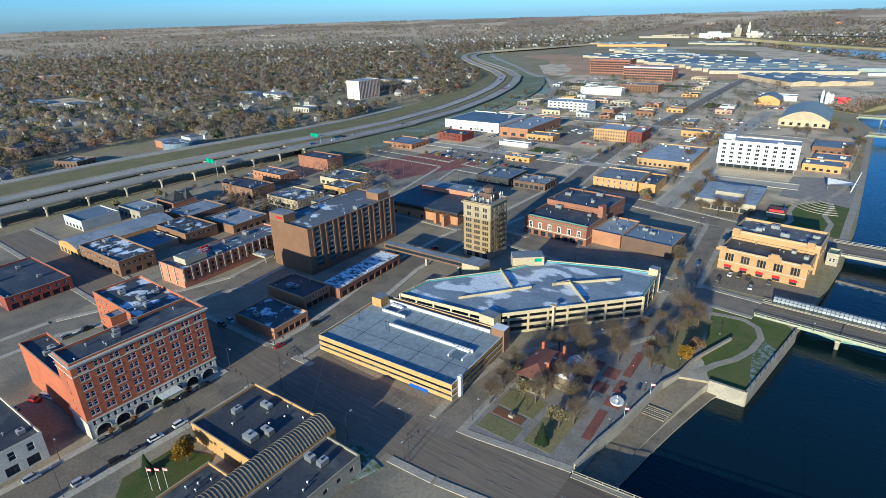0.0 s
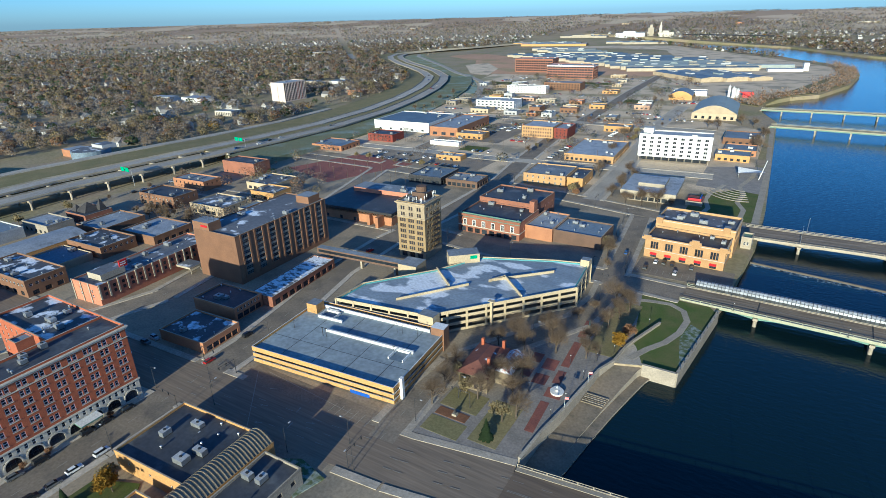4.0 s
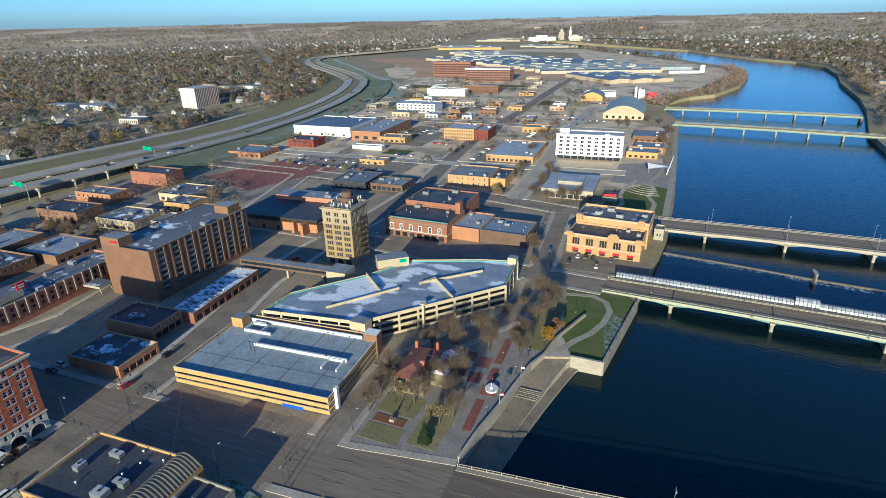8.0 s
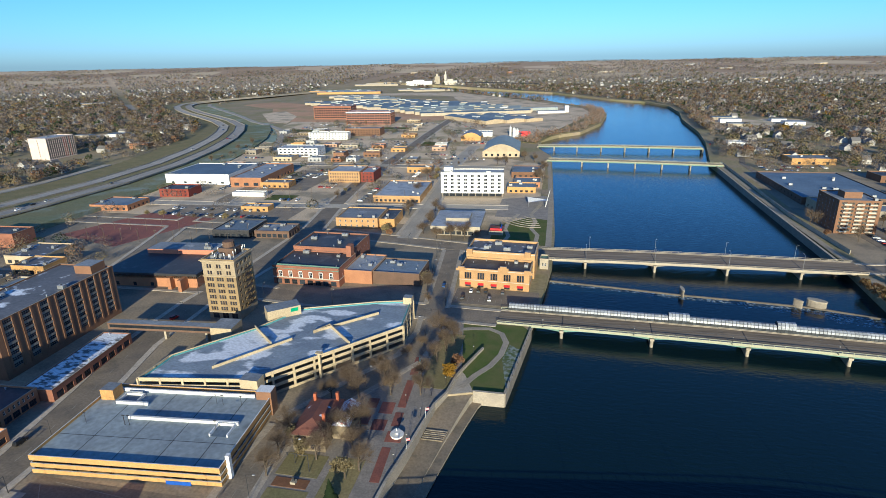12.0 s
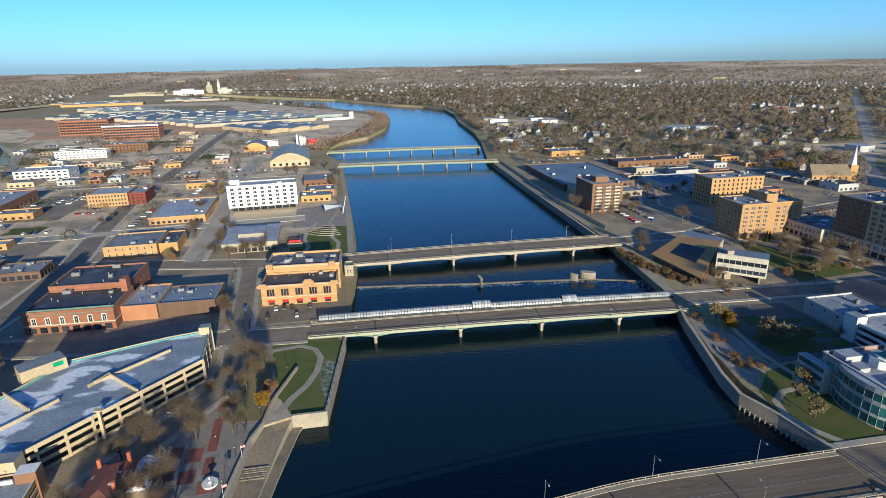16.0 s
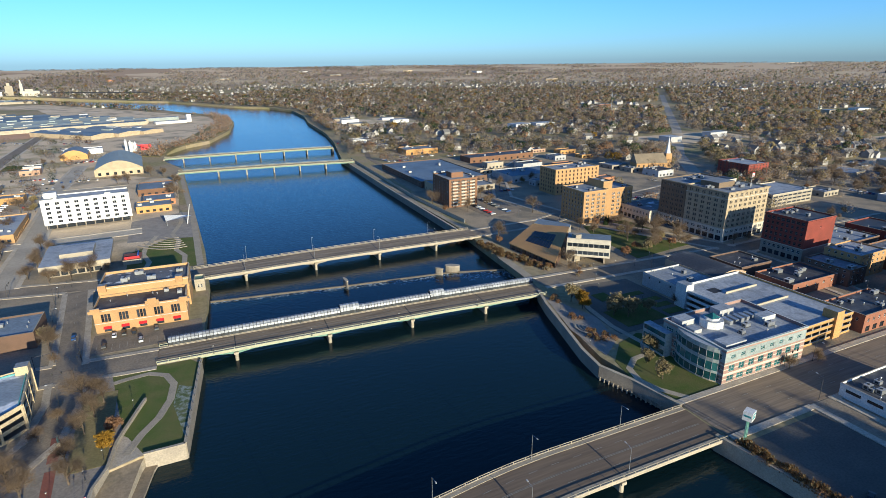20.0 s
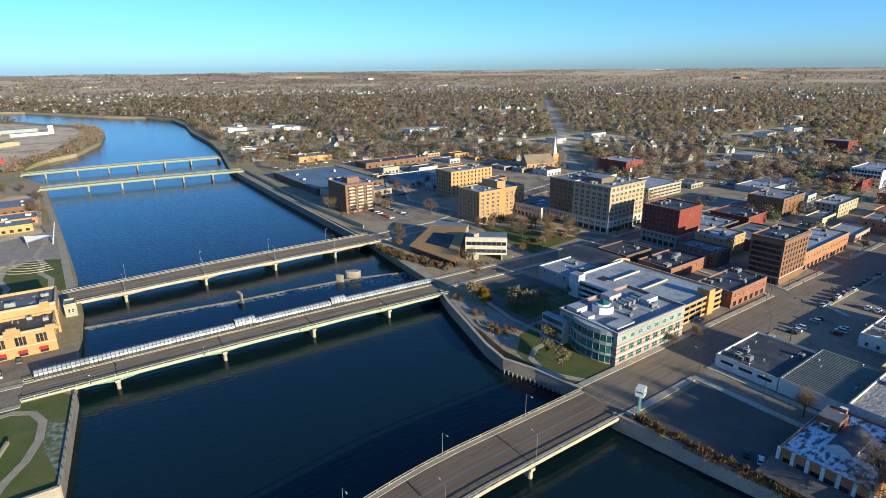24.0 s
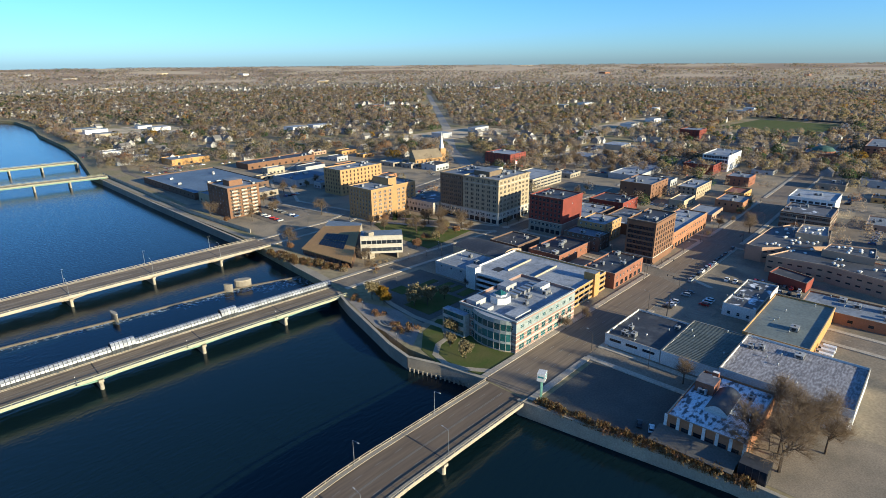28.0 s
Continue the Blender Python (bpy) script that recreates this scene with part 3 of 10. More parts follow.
def building(name, label, box, h, wall, roof, rot=0.0, S=(), E=(), W=(), N=(), parapet=0.7, coping="concrete_pale", bands=(), units=0, cornice=None, category="building", group="", vents=2, z0=0.0):
    """A flat-roofed block: four walls with openings, roof, coping, windows, rooftop units."""
    x0, x1, y0, y1 = box
    w, d = x1 - x0, y1 - y0
    own = thing(name, (x0 + x1) / 2, (y0 + y1) / 2, 0, rot, label, category, group)
    far = Bm() if math.hypot(x0, y0) > 470 else False
    for side, wins in (("S", S), ("E", E), ("W", W), ("N", N)):
        wins = wins(w if side in "SN" else d) if callable(wins) else list(wins)
        facade(own, side, w, d, z0, h, wall, wins, bands=bands, far=far)
    if far:
        part("wall", far, own)
    rz = h - parapet
    part("roof", Bm().box(-w / 2 + 0.05, -d / 2 + 0.05, rz - 0.3, w / 2 - 0.05, d / 2 - 0.05, rz, roof), own)
    t = 0.35
    b = Bm().box(-w / 2 - 0.06, -d / 2 - 0.06, rz - 0.1, w / 2 + 0.06, -d / 2 + t, h + 0.1, wall, coping).box(-w / 2 - 0.06, d / 2 - t, rz - 0.1, w / 2 + 0.06, d / 2 + 0.06, h + 0.1, wall, coping)
    b.box(-w / 2 - 0.06, -d / 2 + t, rz - 0.1, -w / 2 + t, d / 2 - t, h + 0.1, wall, coping).box(w / 2 - t, -d / 2 + t, rz - 0.1, w / 2 + 0.06, d / 2 - t, h + 0.1, wall, coping)
    part("parapet", b, own)
    for lo, hi, m, out in cornice or ():
        b = Bm().box(-w / 2 - out, -d / 2 - out, lo, w / 2 + out, -d / 2 - 0.002, hi, m).box(-w / 2 - out, d / 2 + 0.002, lo, w / 2 + out, d / 2 + out, hi, m)
        b.box(-w / 2 - out, -d / 2, lo, -w / 2 - 0.002, d / 2, hi, m).box(w / 2 + 0.002, -d / 2, lo, w / 2 + out, d / 2, hi, m)
        part("cornice", b, own)
    for _ in range(units):
        uw, ud = rng.choice((2, 2, 3, 4)), rng.choice((2, 2, 3))
        if w > uw + 4 and d > ud + 4:
            roof_unit(own, rng.uniform(-w / 2 + 2.5, w / 2 - 2.5), rng.uniform(-d / 2 + 2.5, d / 2 - 2.5), rz, uw, ud, rng.choice((1.4, 1.8)))
    for _ in range(0 if far else vents + 3 if vents and math.hypot(x0, y0) < 340 else vents):
        part("roof_vent", VENT, own, m=pose(rng.uniform(-w / 2 + 1.5, w / 2 - 1.5), rng.uniform(-d / 2 + 1.5, d / 2 - 1.5), rz - 0.02))
    return own


def R(n, ww, wh, z0, dz=3.5, floors=1, **k):
    return lambda L: rows(L, n, ww, wh, z0, dz, floors, **k)


def plus(*fs):
    return lambda L: [q for f in fs for q in f(L)]


# the big brick hotel: U-shaped, stone arcade, six brick storeys
HB = ((0, 6.6, "stone"),)
M["frame_white"] = M["white"]
hotel_wins = plus(R(9, 1.25, 1.9, 8.3, 3.12, 6, per=2, gap=0.3, margin=0.8, cols=1, frame="frame_white"), R(20, 1.0, 1.7, 4.5, margin=0.8), R(7, 4.4, 3.2, 0.5, margin=0.8, frame="dark", cols=3))
hotel = building("hotel", "eight-storey red brick hotel with a pale stone arcade and cornice", (-187, -174.7, 39.7, 83.5), 28.0, "brick_red", "roof_black", 0.8, S=R(1, 0.9, 1.6, 5, 3.2, 7), E=hotel_wins, W=R(8, 1, 1.7, 8, 3.1, 6, per=2), N=R(2, 1, 1.7, 8, 3.1, 6), bands=HB, cornice=((26.4, 27.0, "stone", 0.5), (27.0, 27.4, "stone", 0.8), (6.5, 7.0, "stone", 0.35), (23.2, 23.5, "stone", 0.2)), units=3, coping="stone")
for i in range(9):
    for k in range(6):
        b = Bm().box(0, -1.5, -0.25, 0.12, 1.5, 0, "stone") if (i, k) == (0, 0) else b
        ob = part("sill", b if (i, k) == (0, 0) else sill_mesh, hotel, m=pose(6.152, -21.9 + 0.8 + 42.2 / 9 * (i + 0.5), 8.28 + 3.12 * k))
        sill_mesh = ob.data
for i in range(7):
    ring = [(math.cos(math.pi * k / 10), math.sin(math.pi * k / 10)) for k in range(11)]
    arch = Bm().add([(x, r * c, r * q) for c, q in ring for x, r in ((0.0, 2.2), (0.0, 2.6), (0.2, 2.6), (0.2, 2.2))], [(4 * k + e, 4 * k + 4 + e, 4 * k + 4 + (e + 1) % 4, 4 * k + (e + 1) % 4) for k in range(10) for e in (1, 2, 3)], "stone")
    part("arch", arch, hotel, m=pose(6.155, -21.1 + 42.2 / 7 * (i + 0.5), 1.7))
building("hotel_wing", "red brick rear wing of the hotel with black roof", (-223, -187.2, 66, 84), 27.2, "brick_red", "roof_snow", 0.8, S=R(9, 1, 1.7, 5, 3.1, 7), E=(), units=4)
building("hotel_wing", "lower brick rear wing with a plain orange side wall", (-226, -187.2, 39.9, 49), 16.7, "brick_red", "roof_black", 0.8, E=(), N=R(6, 1, 1.6, 4, 3.1, 4), units=2)
penthouse = building("stair_penthouse", "brick stair head standing on the hotel roof", (-192, -187.5, 58, 63), 31.0, "brick_red", "roof_grey", 0.8, z0=27.0, vents=0, parapet=0.3)
canopy = Bm().box(0, -3.5, 3.4, 4, 3.5, 3.9, "green_steel", "panel_white").tube((3.7, -3.2, 0), (3.7, -3.2, 3.4), 0.1, 0.1, "dark").tube((3.7, 3.2, 0), (3.7, 3.2, 3.4), 0.1, 0.1, "dark")
part("canopy", canopy, hotel, "white entrance canopy on posts", m=pose(6.2, 3, 0))

M["deck_blue"] = mat("deck_blue", (0.27, 0.315, 0.335), (0.225, 0.26, 0.28), 0.05, 0.75, 0.6, c=(0.15, 0.17, 0.185), cscale=0.15, cut=0.66, edge=0.05)
# parking deck with tan bands
def parking_deck():
    own = thing("parking_deck", -126.6, 138.5, 0, 4.5, "low parking deck with tan concrete bands and grey roof deck", "parking garage")
    w, d = 61.5, 40.0
    part("roof_deck", Bm().box(-w / 2 + 0.1, -d / 2 + 0.1, 5.9, w / 2 - 0.1, d / 2 - 0.1, 6.2, "panel_tan", "deck_blue"), own)
    part("floor_slab", Bm().box(-w / 2 + 0.6, -d / 2 + 0.6, 2.9, w / 2 - 0.6, d / 2 - 0.6, 3.2, "concrete"), own)
    # black block set back inside, added so the open gaps look shaded
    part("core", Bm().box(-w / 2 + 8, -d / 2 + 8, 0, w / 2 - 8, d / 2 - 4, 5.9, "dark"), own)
    for lo, hi in ((5.35, 7.2), (3.0, 4.4), (0.7, 2.1)):
        for sx, sy, x0, x1, y0, y1 in ((0, -1, -w / 2, w / 2, -d / 2, -d / 2 + 0.3), (1, 0, w / 2 - 0.3, w / 2, -d / 2 + 0.3, d / 2 - 0.3), (-1, 0, -w / 2, -w / 2 + 0.3, -d / 2 + 0.3, d / 2 - 0.3), (0, 1, -w / 2, w / 2, d / 2 - 0.3, d / 2)):
            part("spandrel_band", Bm().box(x0, y0, lo, x1, y1, hi, "panel_tan", "white"), own)
    for i in range(11):
        x = -w / 2 + 0.6 + i * (w - 1.2) / 10
        part("column", Bm().box(x - 0.3, -d / 2 + 1.35, 0, x + 0.3, -d / 2 + 1.9, 5.9, "concrete"), own)
    for i in range(8):
        y = -d / 2 + 1 + i * (d - 2) / 7
        part("column", Bm().box(w / 2 - 0.9, y - 0.3, 0, w / 2 - 0.35, y + 0.3, 5.9, "concrete"), own)
    part("door_panel", Bm().box(13, -d / 2 - 0.05, 0.1, 21, -d / 2 + 0.2, 1.48, "sign_blue"), own, "blue painted entrance panel")
    for x0, y0, x1, y1 in ((-w / 2 + 18, 1.2, -w / 2 + 50, 2.0), (-w / 2 + 50, 1.2, -w / 2 + 57, 2.0), (-w / 2 + 8, 9, -w / 2 + 20, 9.8), (-w / 2 + 8, 15, -w / 2 + 14, 15.6)):
        part("deck_wall", Bm().box(x0, y0, 6.2, x1, y1, 7.3, "panel_white", "white"), own)
    for x0, y0, x1, y1 in ((w / 2 - 11, -5, w / 2 - 5.5, 0.6), (-w / 2 + 8.5, 10.2, -w / 2 + 15, 14.4)):
        # deck is not cut: a darker plate paints the shade of the opening
        part("well", Bm().box(x0, y0, 6.21, x1, y1, 6.26, "roof_slate"), own)
        for a0, b0, a1, b1 in ((x0 - 0.4, y0, x0, y1), (x1, y0, x1 + 0.4, y1), (x0 - 0.4, y1, x1 + 0.4, y1 + 0.4)):
            part("deck_wall", Bm().box(a0, b0, 6.2, a1, b1, 7.2, "panel_white", "white"), own)
    for x in (-18.0, -4.5, 9.0, 22.0):
        part("deck_joint", Bm().box(x - 0.12, -d / 2 + 0.5, 6.19, x + 0.12, d / 2 - 0.5, 6.215, "dark"), own)
    part("deck_joint", Bm().box(-w / 2 + 0.5, -8.2, 6.19, w / 2 - 0.5, -8.0, 6.214, "dark"), own)
    part("deck_wall", Bm().box(-w / 2 + 0.4, d / 2 - 3.2, 6.2, w / 2 - 6, d / 2 - 2.6, 7.4, "panel_white", "white"), own)
    part("stair_tower", Bm().box(-w / 2 + 1, d / 2 - 9, 0, -w / 2 + 6, d / 2 - 4, 10.2, "panel_tan", "roof_grey"), own)
    part("stair_tower", Bm().box(w / 2 - 0.2, -d / 2 + 4, 0, w / 2 + 1.0, -d / 2 + 5.4, 8.4, "panel_white", "panel_white"), own)
    part("stair_tower", Bm().box(w / 2 - 5, d / 2 - 4, 0, w / 2 + 0.5, d / 2 + 0.5, 9.4, "brick_brown", "white"), own)
    for i in range(9):
        part("roof_light_pole", Bm().tube((0, 0, 6.2), (0, 0, 10), 0.08, 0.06, "steel_dark").box(-0.5, -0.15, 9.9, 0.5, 0.15, 10.05, "steel_dark"), own, m=pose(rng.uniform(-28, 28), rng.choice((-2.0, 12.0)), 0))


M["sign_blue"] = mat("sign_blue", (0.02, 0.10, 0.45), None, 0.5, 0.5, 2)
M["sign_red"] = mat("sign_red", (0.55, 0.025, 0.03), None, 0.5, 0.5, 2)
M["sign_green"] = mat("sign_green", (0.01, 0.33, 0.16), None, 0.5, 0.5, 2)
parking_deck()


def ramp_garage():
    """The angular garage: stacked decks with open bands between columns."""
    own = thing("parking_ramp", -105, 200, 0, 0, "angular concrete parking ramp with snow on its top deck", "parking garage")
    poly = [(-108, 163), (-64, 214), (-66.5, 241), (-83, 237), (-116, 224), (-127, 202), (-149, 174), (-150, 157)]
    poly = [(x + 105, y - 200) for x, y in poly]
    inner = [(x * 0.985, y * 0.985) for x, y in poly]
    for z in (0.25, 3.2, 6.2):
        part("deck", Bm().prism(inner, z - 0.3, z, "concrete"), own)
    part("top_deck", Bm().prism(inner, 8.7, 9.0, "concrete", "deck_snow"), own)
    # black filler stands for the shade between the decks
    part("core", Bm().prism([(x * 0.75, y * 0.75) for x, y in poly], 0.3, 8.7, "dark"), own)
    k = len(poly)
    for i in range(k):
        a, c = Vector(poly[i]), Vector(poly[(i + 1) % k])
        d = c - a
        n = d.normalized()
        o = Vector((n.y, -n.x))
        for lo, hi in ((0.0, 1.1), (2.9, 4.2), (5.9, 7.1), (8.4, 9.9)):
            q = [a, c, c - o * 0.3, a - o * 0.3]
            part("spandrel_band", Bm().prism([(v.x, v.y) for v in q], lo, hi, "concrete_cream", "concrete_pale"), own)
        m = max(1, int(d.length / 7.5))
        for j in range(m + 1):
            p = a + n * (d.length * j / m)
            q = [p - n * 0.4 + o * 0.12, p + n * 0.4 + o * 0.12, p + n * 0.4 - o * 0.5, p - n * 0.4 - o * 0.5]
            part("column", Bm().prism([(v.x, v.y) for v in q], 0, 9.7, "concrete_cream"), own)
    for (x0, y0), (x1, y1), h in (((-22.7, 2.6), (-8.5, -10.2), 1.6), ((-21.9, -31.3), (-1.9, -4.7), 1.1), ((4.5, 2.3), (8.9, 9.6), 1.3), ((8.9, 9.6), (23.4, -4.8), 1.5), ((5.1, 3.7), (26.4, 24.9), 1.2)):
        d = Vector((x1 - x0, y1 - y0)).normalized()
        o = Vector((-d.y, d.x)) * 0.2
        part("deck_wall", Bm().prism([(x0 - o.x, y0 - o.y), (x0 + o.x, y0 + o.y), (x1 + o.x, y1 + o.y), (x1 - o.x, y1 - o.y)][::-1], 9.0, 9.0 + h, "concrete_cream", "concrete_pale"), own)
    part("stair_tower", Bm().box(34.5, 37.5, 0, 38.6, 41.5, 12.3, "concrete_cream", "roof_grey"), own)
    part("stair_tower", Bm().prism([(-20.5, 10), (-9.1, 19.8), (-14, 26), (-25.5, 16.5)], 0, 13.4, "concrete_cream", "roof_grey"), own)
    part("sign", Bm().prism([(-12.6, 16.7), (-10.0, 18.94), (-10.1, 19.1), (-12.7, 16.86)], 11.0, 12.7, "sign_green"), own, "small green level sign")
    k2 = [(x * 0.972, y * 0.972) for x, y in poly]
    for i in range(len(k2)):
        (x0, y0), (x1, y1) = k2[i], k2[(i + 1) % len(k2)]
        d = Vector((x1 - x0, y1 - y0)).normalized() * 0.2
        part("painted_kerb", Bm().prism([(x0 + d.y, y0 - d.x), (x1 + d.y, y1 - d.x), (x1 - d.y, y1 + d.x), (x0 - d.y, y0 + d.x)], 9.0, 9.5, "kerb_teal"), own)
    part("stair_tower", Bm().box(-6, -39, 0, 1, -34, 10.6, "concrete_cream", "roof_grey"), own)
    part("post_fin", Bm().box(14.8, -17.2, 0, 15.7, -16.2, 10.9, "concrete_cream").box(13.9, -17.6, 10.9, 16.6, -15.8, 11.3, "concrete_cream"), own)


M["concrete_cream"] = mat("concrete_cream", (0.46, 0.37, 0.235), (0.39, 0.315, 0.205), 0.15, 0.85, 2.0)
M["kerb_teal"] = mat("kerb_teal", (0.10, 0.30, 0.30), (0.08, 0.24, 0.26), 0.4, 0.6, 3)
ramp_garage()

# slab hotel with vertical window bays
M["panel_dim"] = mat("panel_dim", (0.20, 0.19, 0.165), (0.16, 0.155, 0.135), 0.3, 0.7, 3)


def slab_hotel():
    bay = plus(R(7, 4.2, 1.7, 3.6, 2.72, 8, margin=1.5, frame="panel_dim", cols=4))
    own = building("slab_hotel", "eight-storey brown brick slab hotel with upright window bays", (-243, -214, 159.5, 224.5), 25.0, "brick_brown", "roof_patchy", 2.0, E=bay, W=bay, S=(), units=3, parapet=0.5)
    for i in range(7):
        y = -32.5 + 1.5 + 62 / 7 * (i + 0.5)
        for dy in (-2.6, 2.6):
            part("pier", Bm().box(14.5, y + dy - 0.5, 2.5, 14.72, y + dy + 0.5, 24.9, "brick_brown"), own)
        for k in range(7):
            part("panel", Bm().box(14.502, y - 2.1, 5.32 + 2.72 * k, 14.56, y + 2.1, 6.3 + 2.72 * k, "panel_dim"), own)
    part("penthouse", Bm().box(-14.4, -32.4, 24.5, -3, -25, 29, "brick_brown", "roof_grey"), own)
    part("penthouse", Bm().box(3, 22, 24.5, 12, 31, 28.5, "brick_brown", "roof_grey"), own)
    part("sign", Bm().box(-8.5, -32.6, 26.6, -4, -32.42, 27.7, "sign_red"), own, "red wall sign with a plain bar")
    for i in range(6):
        part("antenna", Bm().tube((0, 0, 28.8), (0, 0, 33), 0.06, 0.04, "steel_dark", 5), own, m=pose(-13 + 1.8 * i, -28, 0))
    building("arcade", "low brick arcade with a snow-covered roof", (-197, -184, 150, 196), 5.0, "brick_rust", "roof_thaw", 5.0, E=R(9, 3.6, 2.6, 0.4, frame="dark", cols=3), parapet=0.3)


slab_hotel()


def old_tower():
    f = plus(R(3, 1.0, 1.9, 4.6, 3.05, 6, per=3, gap=0.25, margin=0.6, frame="brick_dark"), R(3, 1.0, 2.0, 23.2, 3.3, 2, per=2, gap=0.35, frame="brick_dark"), R(3, 3.2, 2.8, 0.4, frame="dark", cols=2))
    own = building("office_tower", "ten-storey buff brick and stone tower with a deep cornice", (-166, -149.4, 226, 243), 31.0, "brick_gold", "roof_grey", 2.0, S=f, E=plus(R(4, 1.0, 1.9, 4.6, 3.05, 6, per=2, frame="brick_dark"), R(4, 1, 2, 23.2, 3.3, 2, per=2, frame="brick_dark")), bands=((0, 3.8, "stone_warm"), (22.4, 31, "stone_warm")), cornice=((29.6, 30.2, "stone_warm", 0.4), (30.2, 30.7, "stone_warm", 0.9), (22.2, 22.7, "stone_warm", 0.3), (3.7, 4.1, "stone_warm", 0.25)), units=5)
    part("penthouse", Bm().box(-3.5, -1, 30, 4.5, 7, 34, "brick_dark", "roof_black"), own)
    part("water_tank", Bm().tube((0, 3, 34), (0, 3, 36.6), 3.0, 2.8, "brick_dark", 14), own)
    for i in range(14):
        part("antenna", Bm().tube((0, 0, 30.2), (0, 0, 33.6), 0.07, 0.05, "panel_white", 5).box(-0.2, -0.1, 32, 0.2, 0.1, 33.5, "panel_white"), own, m=pose(rng.uniform(-7.5, 7.5), rng.choice((-7.6, 7.6, rng.uniform(-7, 7))), 0))
    for k in range(7):
        z = 5 + 3.05 * k
        part("fire_escape", Bm().box(8.35, -2, z, 9.5, 4, z + 0.08, "steel_dark").box(9.45, -2, z, 9.5, 4, z + 1.0, "steel_dark").tube((9, -1.5, z), (9, 3.5, z + 3.0), 0.09, 0.09, "steel_dark", 4), own)


old_tower()

# ---- west bank: the other blocks ----
SHOP = dict(frame="dark", cols=3)


def convention_hall():
    own = building("convention_hall", "wide brick convention hall under a black roof with exposed trusses", (-252, -197, 258, 304), 5.6, "brick_orange", "roof_black", 4.0, S=R(5, 2.0, 2.2, 0.3, **SHOP), parapet=0.2, vents=0)
    part("roof_slab", Bm().box(-28.5, -24.5, 7.3, 28.5, 23.5, 8.6, "steel_dark", "roof_black"), own)
    for i in range(24):
        u = -28 + i * 56 / 24
        v = u + 56 / 24
        part("truss", Bm().tube((u, -24, 5.6), ((u + v) / 2, -24, 7.3), 0.14, 0.14, "brick_brown", 4).tube(((u + v) / 2, -24, 7.3), (v, -24, 5.6), 0.14, 0.14, "brick_brown", 4), own)
    part("truss_chord", Bm().box(-28, -24.2, 5.6, 28, -23.8, 5.9, "brick_brown"), own)
    part("upper_block", Bm().box(-22, 8, 8.5, 22, 22, 11.4, "brick_pink", "roof_grey"), own)
    for i in range(5):
        roof_unit(own, 14 + rng.uniform(-2, 6), 12 + rng.uniform(-2, 6), 11.4, 2, 2, 1.8)
    part("entry_wall", Bm().box(12, -27, 0, 14, -23.2, 7, "brick_orange"), own)
    part("entry_wall", Bm().box(20, -30, 0, 22, -23.2, 7, "brick_orange"), own)


convention_hall()


def theatre():
    own = building("theatre", "red brick theatre with tall white windows and green metal mansard", (-156, -116.5, 273, 300), 11.0, "brick_rust", "roof_black", -1.0, S=plus(R(6, 1.7, 3.2, 4.6, margin=1.5, frame="white", cols=2), R(8, 3.2, 2.8, 0.3, **SHOP)), E=R(3, 1.1, 1.6, 5, 3, 1), units=2, cornice=((4.0, 4.5, "stone", 0.25),))
    b = Bm().quad((-19.9, -13.7, 9.3), (19.9, -13.7, 9.3), (19.9, -12.2, 11.6), (-19.9, -12.2, 11.6), "green_steel")
    b.quad((19.9, -12.2, 11.6), (19.9, -11.7, 11.2), (-19.9, -11.7, 11.2), (-19.9, -12.2, 11.6), "green_steel")
    part("mansard", b, own, "pale green metal mansard roof edge")
    for i in range(6):
        x = -19.7 + 1.5 + 36.5 / 6 * (i + 0.5)
        part("surround", Bm().box(x - 1.15, -13.62, 4.3, x - 0.87, -13.5, 8.2, "white").box(x + 0.87, -13.62, 4.3, x + 1.15, -13.5, 8.2, "white").box(x - 1.15, -13.62, 7.85, x + 1.15, -13.52, 8.2, "white"), own)
    building("theatre_hall", "tall brick stage house behind the theatre front", (-156, -118, 300.3, 330), 13.4, "brick_rust", "roof_black", -1.0, E=R(5, 0.9, 1.4, 4, 4, 2), units=3)
    part("chimney", Bm().box(16, 8, 10, 19, 13, 17, "brick_rust"), own)
    building("theatre_annex", "low brick annex with a white snow-dusted roof", (-116.3, -100, 280, 308), 7.8, "brick_orange", "roof_white", -1.0, S=(), units=2)
    building("theatre_annex", "low grey-brown annex with a dark blue-grey roof", (-99.8, -73, 281, 304), 7.4, "brick_dark", "roof_slate", -1.0, S=(), units=2)


theatre()


